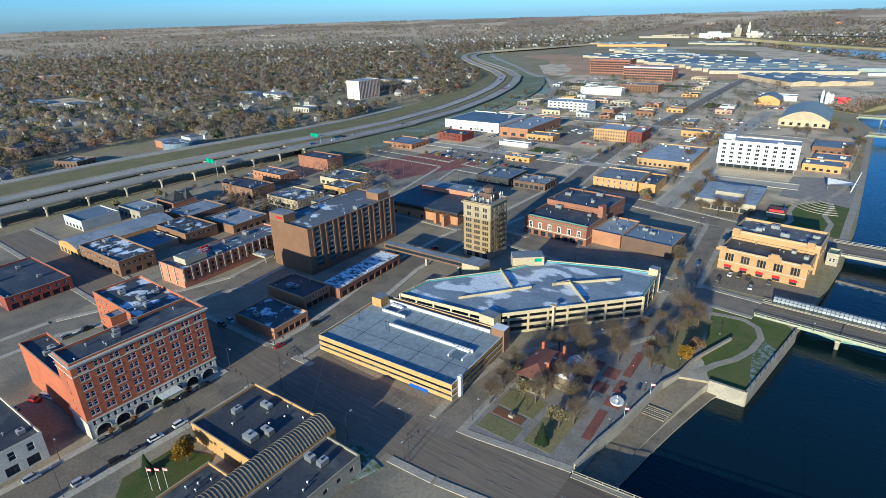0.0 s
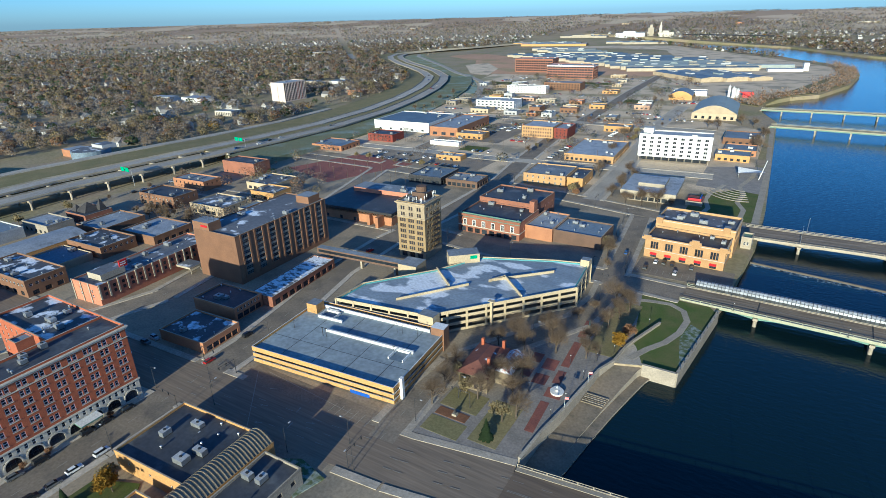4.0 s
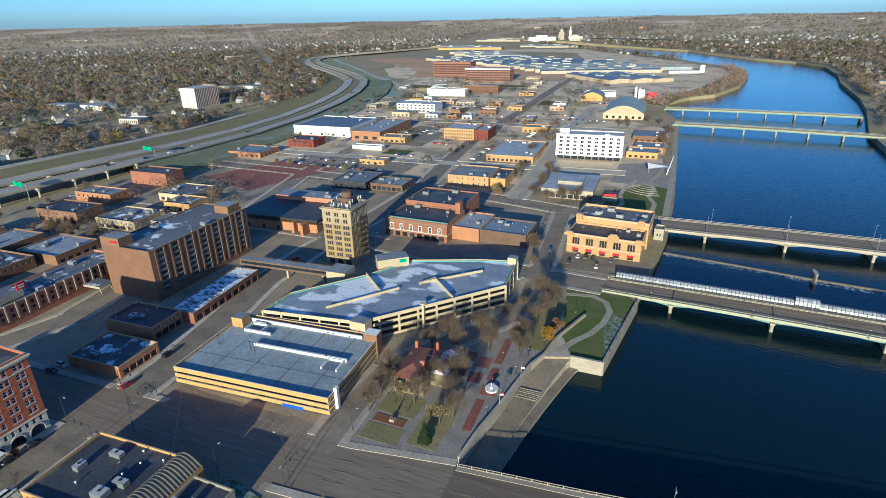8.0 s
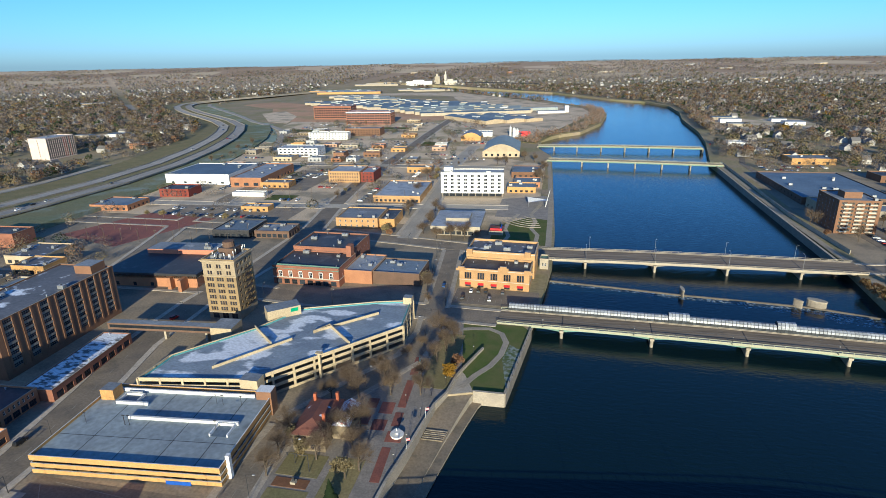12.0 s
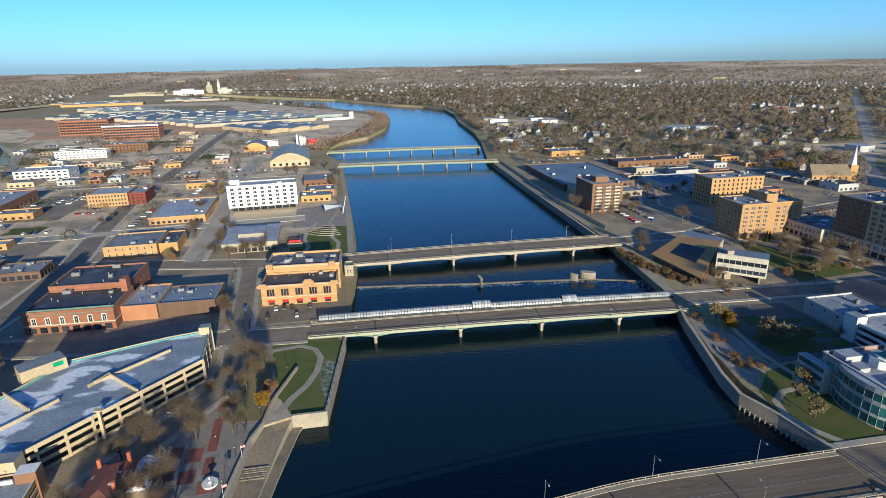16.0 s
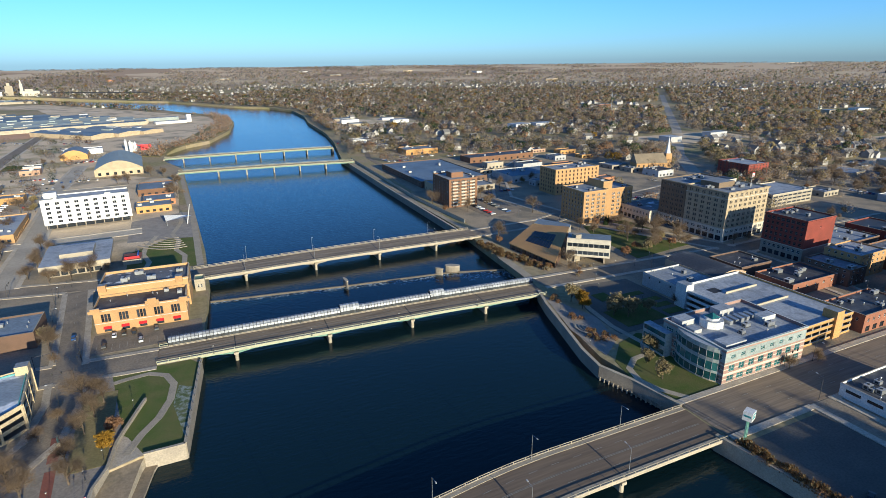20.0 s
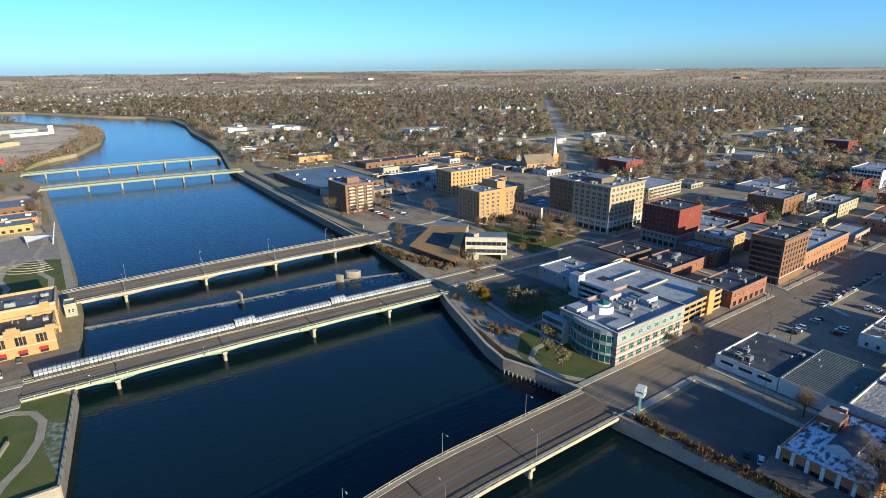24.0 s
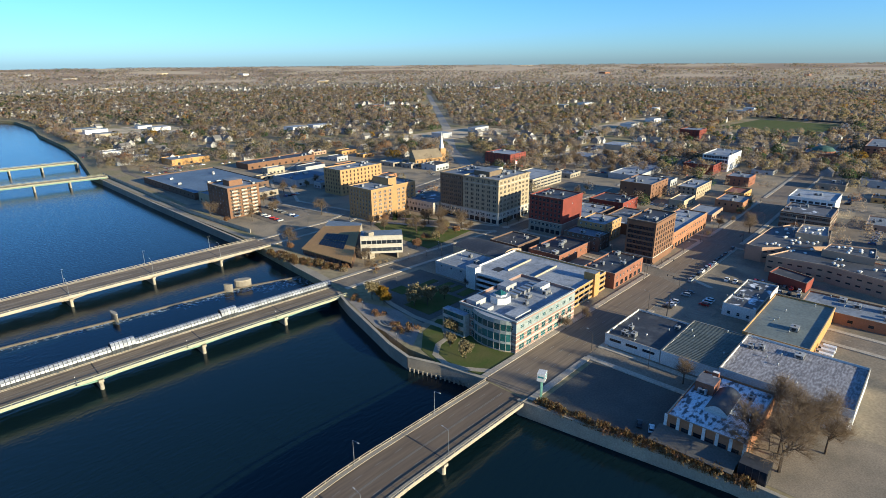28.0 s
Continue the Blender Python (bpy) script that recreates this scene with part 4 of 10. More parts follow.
def power_house():
    front = plus(R(5, 1.15, 3.8, 5.0, per=3, gap=0.15, margin=1.2, frame="brick_dark"), R(5, 3.0, 2.4, 0.3, margin=1.2, **SHOP))
    own = building("power_house", "orange-tan brick powerhouse with tall triple windows and stepped parapet", (-51, -13, 283.5, 302), 11.0, "brick_tan", "roof_black", -3.0, S=front, E=R(3, 0.95, 2.6, 5.2, per=3, gap=0.12, frame="brick_dark"), W=R(3, 0.95, 2.6, 5.2, per=3, frame="brick_dark"), cornice=((4.3, 4.6, "stone", 0.15), (10.3, 10.6, "stone", 0.2)), units=2, parapet=1.0)
    building("power_house_hall", "higher rear hall of the tan brick powerhouse", (-50, -11, 302.3, 325), 14.8, "brick_tan", "roof_patchy", -3.0, E=R(4, 0.95, 2.6, 7, per=2, frame="brick_dark"), S=(), units=5, parapet=1.1, cornice=((14.0, 14.3, "stone", 0.2),))
    for x, h in ((5.0, 13.2), (-18, 11.8), (18, 11.8)):
        part("parapet_crest", Bm().box(x - 1.8, -9.5, 9.5, x + 1.8, -8.6, h, "brick_tan", "stone").box(x - 2.8, -9.45, 9.5, x + 2.8, -8.65, h - 0.9, "brick_tan", "stone"), own)
    for i in range(5):
        x = -19 + 1.2 + 35.6 / 5 * (i + 0.5)
        part("awning", Bm().add([(x - 1.6, -9.3, 2.9), (x + 1.6, -9.3, 2.9), (x + 1.6, -10.4, 2.1), (x - 1.6, -10.4, 2.1), (x - 1.6, -9.3, 2.8), (x + 1.6, -9.3, 2.8), (x + 1.6, -10.4, 2.0), (x - 1.6, -10.4, 2.0)], [(0, 3, 2, 1), (4, 5, 6, 7), (3, 7, 6, 2)], "sign_red"), own, "red fabric awning")
    for dx in (-17, 16):
        part("corner_turret", Bm().box(dx - 1.6, 8, 13, dx + 1.6, 11.5, 16.2, "brick_tan", "roof_grey"), own)
    building("power_shed", "small stone shed beside the bridge", (-9, -4, 318, 326), 6.5, "concrete_pale", "green_steel", -3.0, S=R(2, 1, 1.8, 2), vents=0)


power_house()


def white_block():
    f = plus(R(9, 1.25, 1.9, 5.0, 3.35, 5, per=2, gap=0.1, margin=1.2, frame="panel_grey"))
    own = building("apartment_block", "five-storey white panel apartment block on open ground-floor columns", (-104.5, -48, 493, 512), 22.4, "panel_white", "roof_white", 5.0, S=f, E=R(3, 1.2, 1.9, 5, 3.35, 5, per=2, frame="panel_grey"), units=2, z0=3.6)
    for i in range(10):
        part("column", Bm().box(-27 + 6 * i - 0.3, -9.2, 0, -27 + 6 * i + 0.3, -8.6, 3.6, "concrete"), own)
    part("lobby", Bm().box(-26, -6, 0, 26, 9, 3.6, "glass"), own)
    part("penthouse", Bm().box(-26, -2, 22, -18, 5, 26, "panel_white", "roof_white"), own)


white_block()


def library():
    own = building("library", "low pale concrete pavilion with a deep overhanging roof band", (-84, -57, 377, 413), 5.0, "concrete", "roof_grey", 2.0, S=R(6, 3.4, 2.6, 0.5, **SHOP), E=R(8, 3.4, 2.6, 0.5, **SHOP), parapet=0.2, vents=0)
    part("roof_band", Bm().box(-17.5, -22, 5.3, 17.5, 22, 7.8, "concrete_pale", "roof_white"), own)
    part("penthouse", Bm().box(-8.5, -9, 7.8, 8.5, 11, 10.2, "concrete_pale", "roof_white"), own)


library()
BLOCKS = [
    ("office_building", "two-storey tan brick office with a flat roof", (-163, -131, 384, 416), 8.0, "brick_tan", "roof_grey", 2, dict(S=R(7, 1.1, 1.7, 1.2, 3.6, 2), E=R(7, 1.1, 1.7, 1.2, 3.6, 2))),
    ("shop_building", "tan rendered shop with a dark roof", (-130.5, -119, 388, 418), 7.0, "panel_tan", "roof_black", 2, dict(S=(), E=R(2, 2, 1.6, 1))),
    ("market_hall", "low tan hall with several white roof levels", (-161, -119, 465, 530), 6.0, "brick_tan", "roof_white", 6, dict(S=R(10, 2.2, 2.0, 0.8, **SHOP), E=R(12, 2, 2, 0.8, **SHOP))),
    ("warehouse", "three-storey tan painted warehouse with rows of windows", (-233, -200, 541, 575), 11.5, "brick_tan", "roof_white", 2, dict(S=R(12, 1.2, 1.7, 1.4, 3.4, 3), E=R(8, 1.2, 1.7, 1.4, 3.4, 3))),
    ("warehouse", "dark red brick wing beside a tan warehouse", (-199.6, -186, 545, 575), 10.5, "brick_deep", "roof_white", 2, dict(S=R(3, 1.2, 1.7, 1.4, 3.4, 3))),
    ("sports_hall", "big sports hall with white lower walls and dark roof", (-404, -333, 515, 580), 10.6, "panel_white", "roof_blue", 3, dict(S=R(5, 3, 2, 1, **SHOP))),
    ("sports_annex", "orange brick annex of the sports hall", (-326, -293, 508, 590), 9.6, "brick_orange", "roof_white", 4, dict(S=R(3, 5, 3, 1.5, **SHOP), E=R(9, 4, 2.4, 1.2, **SHOP))),
    ("office_building", "white glazed office with brick end wall", (-365, -310, 690, 720), 11.6, "panel_white", "roof_white", 3, dict(S=R(9, 3, 1.8, 1.4, 3.6, 3, frame="panel_grey", cols=2), E=R(4, 2, 2, 2, 3.6, 2))),
    ("brick_office", "five-storey red brick office slab with ribbon windows", (-524, -440, 1172, 1212), 27.0, "brick_rust", "roof_grey", 4, dict(S=R(16, 4.4, 2.8, 2.2, 4.6, 5, cols=2, frame="panel_grey"), E=R(7, 4, 2.4, 2.4, 4.6, 5, cols=2))),
    ("brick_office", "lower red brick office slab with pale top storey", (-411, -322, 1068, 1105), 25.0, "brick_rust", "roof_white", 4, dict(S=R(17, 4.4, 2.6, 2.0, 4.4, 5, cols=2, frame="panel_grey"), E=R(7, 4, 2.2, 2.2, 4.4, 5), bands=((22, 25, "panel_white"),))),
    ("apartment_tower", "tall pale pink apartment tower with dark red window columns", (-694, -667, 632, 680), 28.7, "stucco_pink", "roof_white", 2, dict(S=R(1, 1.2, 1.4, 1.2, 2.95, 9), E=lambda L: [(-22 + 3.4 * i, 1.2 + 2.95 * k, 2.4, 2.6, "brick_deep" if i in (8, 9, 11) else "glass", "panel_grey", 1) for i in range(14) for k in range(9)])),
    ("brick_store", "plain red brick storehouse with a dark roof", (-403, -367, 304, 322), 10.4, "brick_rust", "roof_black", 1, dict(S=R(5, 1, 1.4, 1, 3.2, 1))),
    ("shop_row", "two-storey brick shop with arched upper windows", (-386, -350, 218, 238), 8.4, "brick_brown", "roof_black", 2, dict(S=plus(R(9, 1.1, 1.8, 4.8), R(5, 4, 2.6, 0.4, **SHOP)), E=R(4, 1.1, 1.8, 4.8))),
    ("shop_row", "pale brick shop row with snowy flat roof", (-336, -304, 222, 246), 6.6, "brick_buff", "roof_patchy", 4, dict(S=plus(R(8, 1.1, 1.5, 4), R(5, 4, 2.4, 0.4, **SHOP)), E=R(4, 1.1, 1.5, 4))),
    ("shop_row", "orange brick two-storey shop", (-402, -368, 256, 272), 7.4, "brick_orange", "roof_grey", 2, dict(S=R(7, 1.1, 1.7, 4), E=R(3, 1.1, 1.7, 4))),
    ("shop_row", "cream corner store with a yellow sign", (-322, -300, 262, 280), 6.0, "panel_tan", "roof_patchy", 2, dict(S=R(4, 3, 2.2, 0.6, **SHOP))),
    ("shop_row", "long low shop row with a curved parapet", (-345, -318, 278, 305), 5.6, "brick_buff", "roof_patchy", 3, dict(S=R(5, 3, 2.2, 0.6, **SHOP))),
    ("bank_pavilion", "low dark glass bank with overhanging roofs", (-243, -215, 348, 378), 6.0, "steel_dark", "roof_slate", 4, dict(S=R(6, 3, 2.6, 0.6, **SHOP), E=R(6, 3, 2.6, 0.6, **SHOP))),
    ("bank_pavilion", "low dark pavilion with bronze panels", (-212, -186, 352, 372), 5.4, "brick_dark", "roof_grey", 4, dict(S=R(6, 3, 2.6, 0.6, **SHOP), E=R(4, 3, 2.6, 0.6, **SHOP))),
    ("brick_shop", "small dark brick shop", (-370, -340, 460, 482), 7.6, "brick_deep", "roof_black", 2, dict(S=R(6, 1.2, 1.6, 1, 3.4, 2))),
    ("brick_shop", "low brick station with a blue roof", (-398, -362, 406, 436), 5.0, "brick_orange", "roof_slate", 2, dict(S=R(6, 2.4, 2, 0.6, **SHOP), E=R(5, 2.4, 2, 0.6, **SHOP))),
    ("brick_shop", "two-storey brown brick shop with striped bays", (-345, -299, 52, 80), 6.8, "brick_deep", "roof_black", 3, dict(S=R(8, 2, 2, 0.6), E=plus(R(7, 1.4, 1.6, 4), R(6, 3.2, 2.4, 0.4, **SHOP)))),
    ("brick_shop", "two-storey tan brick corner building with black roof", (-336, -293, 100, 119), 8.9, "brick_brown", "roof_snow", 3, dict(S=plus(R(12, 1.6, 1.5, 5.4), R(6, 3, 2.2, 0.8, **SHOP)), E=plus(R(6, 1.6, 1.5, 5.4), R(3, 3, 2.2, 0.8, **SHOP)))),
    ("brick_shop", "dark brick shop with a black membrane roof", (-339, -308, 144, 165), 6.8, "brick_brown", "roof_snow", 2, dict(S=(), E=R(6, 1.6, 1.5, 3.6))),
    ("low_store", "low store with a white membrane roof", (-338, -312, 121, 142), 4.2, "brick_buff", "roof_slate", 1, dict(S=())),
    ("low_store", "single-storey store with a bright white roof", (-330, -300, 170, 196), 5.6, "brick_brown", "roof_white", 3, dict(S=(), E=R(5, 3, 2.2, 0.4, **SHOP))),
    ("low_store", "single-storey garage with a grey roof", (-366, -341, 163, 192), 5.6, "brick_brown", "roof_grey", 2, dict(S=())),
    ("brick_shop", "small brick shop with arched cornice", (-212, -187, 133, 149), 6.4, "brick_orange", "roof_black", 2, dict(S=(), E=plus(R(7, 1.0, 1.6, 3.9), R(4, 3, 2.4, 0.4, **SHOP)))),
    ("snowy_shop", "low orange-fronted shop under a snowy black roof", (-203, -177.5, 110, 128), 4.8, "brick_orange", "roof_snow", 1, dict(S=(), E=R(5, 2.8, 2.2, 0.4, **SHOP))),
    ("stone_bank", "ornate grey stone building with arched windows", (-206, -176, -18, 28), 9.5, "stone", "roof_black", 3, dict(S=(), E=plus(R(9, 1.8, 2.8, 5.2), R(8, 3.4, 3.0, 0.6, **SHOP)), N=R(5, 1.6, 2.4, 5))),
    ("black_roof_store", "low tan store with a mossy black roof", (-149, -119.5, 60, 84), 6.6, "panel_tan", "roof_black", 4, dict(S=R(3, 1, 1, 3), E=R(3, 1, 1, 3))),
    ("black_roof_store", "low tan wing with a mossy black roof beside a lawn", (-131, -121.6, 32, 55), 4.2, "panel_tan", "roof_black", 0, dict(W=R(4, 1.6, 1.6, 1.2, frame="dark"), S=())),
    ("black_roof_store", "low concrete block with a black membrane roof", (-110, -96.5, 40, 81), 6.0, "concrete", "roof_black", 2, dict(S=(), E=R(8, 1.6, 1.4, 2.6, frame="dark"))),
    ("gas_station_shop", "small orange-trimmed filling station", (-262, -244, 770, 785), 5, "brick_orange", "roof_white", 1, dict(S=R(3, 3, 2, 0.5, **SHOP))),
    ("restaurant", "small tan roadside restaurant", (-225, -205, 742, 758), 5, "panel_tan", "roof_grey", 1, dict(S=R(3, 3, 2, 0.5, **SHOP))),
    ("row_houses", "new white and grey three-storey row houses", (-395, -330, 855, 872), 11, "panel_white", "roof_grey", 2, dict(S=R(12, 2, 1.8, 1.2, 3.4, 3, frame="dark"), E=R(3, 2, 1.8, 1.2, 3.4, 3))),
    ("row_houses", "grey-brown apartment row behind white houses", (-352, -292, 905, 935), 12, "brick_brown", "roof_grey", 3, dict(S=R(12, 2, 1.8, 1.2, 3.4, 3), E=R(6, 2, 1.8, 1.2, 3.4, 3))),
    ("river_restaurant", "low riverside restaurant with blue flat roofs", (-42, -17, 540, 565), 5, "brick_orange", "roof_slate", 3, dict(S=R(6, 2.4, 2, 0.6, **SHOP))),
    ("river_restaurant", "curved cream pavilion beside the river park", (-46, -20, 515, 536), 5.5, "panel_tan", "roof_slate", 2, dict(S=R(5, 2.4, 2, 0.6, **SHOP))),
    ("river_restaurant", "brown hall with a blue snow-dusted roof", (-48, -18, 585, 622), 6, "brick_brown", "roof_slate", 2, dict(S=R(5, 2.4, 2, 0.6, **SHOP))),
    ("depot", "cream depot beside a large lot", (-292, -262, 508, 526), 5.5, "panel_tan", "roof_grey", 2, dict(S=R(5, 2.4, 2, 0.6, **SHOP))),
    ("depot", "low white shed on a parking lot", (-300, -268, 470, 478), 4, "panel_white", "roof_white", 0, dict(S=())),
    ("depot", "small cream kiosk with rooftop boxes", (-262, -238, 420, 432), 4.2, "panel_tan", "roof_white", 3, dict(S=R(4, 2, 1.6, 0.8, **SHOP))),
]
for name, label, box, h, wall, roof, n, kw in BLOCKS:
    building(name, label, box, h, wall, roof, 3.0 if box[1] < -115 else 1.0, units=n, **kw)


def pink_hotel():
    own = building("motor_hotel", "three-storey pink brick motor hotel with cream fins", (-274, -255, 113, 178), 10.2, "brick_pink", "roof_patchy", 4.0, S=R(2, 1.2, 1.6, 3.2, 2.6, 2), E=R(14, 1.5, 1.6, 4.2, 2.6, 2, margin=1, frame="dark"), units=4)
    for i in range(15):
        y = -32 + 64 * i / 14
        part("fin", Bm().box(9.5, y - 0.35, 3.2, 9.95, y + 0.35, 10.6, "concrete_pale"), own)
    for x in (-9.4, -3, 3):
        part("fin", Bm().box(x - 0.3, -32.9, 0, x + 0.3, -32.5, 10.6, "concrete_pale"), own)
    part("penthouse", Bm().box(-4, -28, 10, 6, -16, 13, "concrete_pale", "roof_patchy"), own)
    part("sign", Bm().box(5.0, -18, 12.5, 5.5, -14, 16.0, "sign_red"), own, "red roof sign with two pale bars")
    part("sign_bar", Bm().box(5.5, -17.4, 14.6, 5.56, -14.6, 15.1, "white").box(5.5, -17.4, 13.6, 5.56, -14.6, 14.1, "white"), own)
    part("canopy", Bm().box(9.6, 8, 3.2, 20, 16, 4.2, "concrete_pale", "roof_patchy").tube((19, 9, 0), (19, 9, 3.2), 0.25, 0.25, "concrete").tube((19, 15, 0), (19, 15, 3.2), 0.25, 0.25, "concrete"), own)


pink_hotel()


def vault_roof(owner, w, d, z, rise, m, wall, k=10, ribs=0):
    """A barrel roof that runs along y, with closed ends."""
    b = Bm()
    pr = [(-w / 2 + w * i / k, z + rise * math.sin(math.pi * i / k)) for i in range(k + 1)]
    for i in range(k):
        (x0, z0), (x1, z1) = pr[i], pr[i + 1]
        b.quad((x0, -d / 2, z0), (x1, -d / 2, z1), (x1, d / 2, z1), (x0, d / 2, z0), m)
    for y, o in ((-d / 2, 1), (d / 2, -1)):
        f = [(x, y, q) for x, q in pr]
        b.add(f, [tuple(range(len(f)))[::-o]], wall)
    part("vault_roof", b, owner)
    for r in range(ribs):
        y = -d / 2 + d * (r + 0.5) / ribs
        for i in range(k):
            (x0, z0), (x1, z1) = pr[i], pr[i + 1]
            if i == 0:
                b = Bm()
            b.tube((x0, y, z0 + 0.05), (x1, y, z1 + 0.05), 0.16, 0.16, m, 4)
        part("roof_rib", b, owner)


def vaulted(name, label, box, h, rise, wall, roof, rot=0.0, ribs=0, S=()):
    own = building(name, label, box, h, wall, roof, rot, S=S, parapet=0.1, vents=0)
    vault_roof(own, box[1] - box[0], box[3] - box[2], h + 0.1, rise, roof, wall, ribs=ribs)
    return own


M["shingle_dark"] = mat("shingle_dark", (0.06, 0.055, 0.055), (0.045, 0.042, 0.042), 0.4, 0.9, 3)
M["roof_rib"] = mat("roof_rib", (0.20, 0.16, 0.11), (0.16, 0.13, 0.09), 0.2, 0.6, 2)
M["roof_pale"] = mat("roof_pale", (0.27, 0.305, 0.29), (0.23, 0.265, 0.255), 0.05, 0.6, 1)
own = building("turret_house", "red brick house with dark pointed roofs", (-396, -374, 172, 190), 6.0, "brick_rust", "roof_black", 2.0, S=R(4, 1.4, 1.8, 1.2), E=R(4, 1.4, 1.8, 1.2), vents=0, parapet=0.1)
for x, y, w, h in ((0, 0, 12, 5.5), (-6, -4, 5, 4.5), (6, 5, 5, 7.5)):
    part("pointed_roof", Bm().add([(x - w / 2, y - w / 2, 6.05), (x + w / 2, y - w / 2, 6.05), (x + w / 2, y + w / 2, 6.05), (x - w / 2, y + w / 2, 6.05), (x, y, 6 + h)], [(0, 1, 4), (1, 2, 4), (2, 3, 4), (3, 0, 4), (3, 2, 1, 0)], "shingle_dark"), own)
vaulted("white_vault_hall", "long cream hall with a low white vaulted roof", (-364, -340, 98, 156), 5.5, 2.2, "panel_tan", "roof_white", 2.0, S=R(5, 2.4, 2.4, 0.4, frame="green_steel", cols=2))
vaulted("ribbed_hall", "long tan hall with a ribbed metal vault roof", (-121, -111.3, 40, 85), 5.5, 3.0, "panel_tan", "roof_rib", 1.0, ribs=40)
vaulted("field_house", "large arched field house with a pale green-grey roof", (-97, -50, 712, 800), 7, 9, "brick_buff", "roof_pale", 3.0, S=R(6, 3, 3, 1, **SHOP))
vaulted("arched_garage", "cream arched garage hall", (-148, -118, 858, 900), 6, 6, "panel_tan", "roof_slate", 3.0)


# ---- the river: bridges, dam, quays ----
def bridge(name, label, x0, y0, x1, y1, width, z, piers, depth=1.5, rail="concrete_pale", lamps=0, haunch=True, rise=0.6, bend=((0, 0), (1, 0))):
    """A road bridge along a straight line from bank to bank (bend: sideways shift along it), slightly cambered, on piers that stand in the river."""
    L = math.hypot(x1 - x0, y1 - y0)
    own = thing(name, x0, y0, 0, math.degrees(math.atan2(y1 - y0, x1 - x0)), label, "bridge")
    n = 48 if len(bend) > 2 else 24
    h = [z + rise * math.sin(math.pi * i / n) for i in range(n + 1)]

    def band(ya, yb, lo, hi, m, top=None):
        b = Bm()
        v = [(L * i / n, y + interp(bend, L * i / n), h[i] + q) for i in range(n + 1) for y, q in ((ya, lo), (yb, lo), (yb, hi), (ya, hi))]
        b.add(v, [(4 * i + e, 4 * i + (e + 1) % 4, 4 * i + 4 + (e + 1) % 4, 4 * i + 4 + e)[::-1] for i in range(n) for e in (0, 1, 3)], m)
        b.f += [(4 * i + 3, 4 * i + 2, 4 * i + 6, 4 * i + 7)[::-1] for i in range(n)]
        b.m += [b.slot(top or m)] * n
        return b

    hw = width / 2
    part("deck", band(-hw, hw, -0.5, 0, "concrete", "deck_brown" if y0 < 200 else "deck_tan"), own)
    lines = Bm()
    for o in (-width * 0.22, -0.2, 0.2, width * 0.22) if y0 < 500 else ():
        for i in range(int(L / 8)):
            u, q = 8.0 * i + 1, 8.0 * i + (8.8 if abs(o) < 1 else 4)
            za, zb = (float(np.interp(e / L * n, range(n + 1), h)) + 0.03 for e in (u, min(q, L)))
            ya, yb = o + interp(bend, u), o + interp(bend, min(q, L))
            lines.quad((u, ya - 0.08, za), (min(q, L), yb - 0.08, zb), (min(q, L), yb + 0.08, zb), (u, ya + 0.08, za), "line")
    if lines.v:
        part("lane_marking", lines, own, "worn pale lane lines")
    for p in piers[:4] if y0 < 500 else ():
        zz = float(np.interp(p / L * n, range(n + 1), h)) + 0.02
        part("expansion_joint", Bm().box(p - 0.25, -hw + 1.6, zz - 0.05, p + 0.25, hw - 1.6, zz, "dark"), own, m=pose(0, interp(bend, p), 0))
    for s in (-1, 1):
        a, c = sorted((s * hw, s * (hw - 1.6)))
        part("sidewalk", band(a, c, -0.02, 0.18, "concrete_pale"), own)
        a, c = sorted((s * hw, s * (hw + 0.3)))
        part("fascia", band(a, c, -0.9, 0.35, rail), own)
        a, c = sorted((s * (hw + 0.05), s * (hw + 0.2)))
        rl = part("handrail", band(a, c, 0.95, 1.12, rail), own)
        posts = int(L / (4.2 if y0 < 500 else 16))
        for i in range(posts + 1):
            u = L * i / posts
            zz = float(np.interp(u / L * n, range(n + 1), h))
            part("rail_post", POST[rail], rl, m=pose(u, s * (hw + 0.12) + interp(bend, u), zz))
    for k in range(5):
        y = -hw + 1.2 + (width - 2.4) * k / 4
        def deep(u):
            if not haunch:
                return depth
            q = min([abs(u - p) for p in piers] + [99])
            return depth * (0.75 + 0.7 * max(0, 1 - q / 9) ** 2)

        us = [L * i / n for i in range(n + 1)]
        v = [(u, y + e + interp(bend, u), h[i] - 0.5 - g) for i, u in enumerate(us) for e, g in ((-0.3, 0), (0.3, 0), (0.3, deep(u)), (-0.3, deep(u)))]
        b = Bm().add(v, [(4 * i + e, 4 * i + (e + 1) % 4, 4 * i + 4 + (e + 1) % 4, 4 * i + 4 + e) for i in range(n) for e in (1, 2, 3)], "green_steel" if rail == "rail_green" else "concrete")
        part("girder", b, own)
    for p in piers:
        zz = float(np.interp(p / L * n, range(n + 1), h))
        part("pier_cap", Bm().box(p - 0.9, -hw - 0.2, zz - 2.6, p + 0.9, hw + 0.2, zz - 1.6, "concrete_pale"), own, m=pose(0, interp(bend, p), 0))
        part("pier", Bm().box(p - 0.7, -hw + 0.8, -9, p + 0.7, hw - 0.8, zz - 2.6, "concrete_pale").tube((p, -hw + 0.9, -9), (p, -hw + 0.9, zz - 2.6), 0.75, 0.75, "concrete_pale", 10), own, m=pose(0, interp(bend, p), 0))
    for e in (-1.5, L - 0.5):
        part("abutment", Bm().box(e, -hw - 0.6, -9, e + 2, hw + 0.6, z - 0.6, "concrete"), own, m=pose(0, interp(bend, e), 0))
    own["length"] = L
    return own, L, h


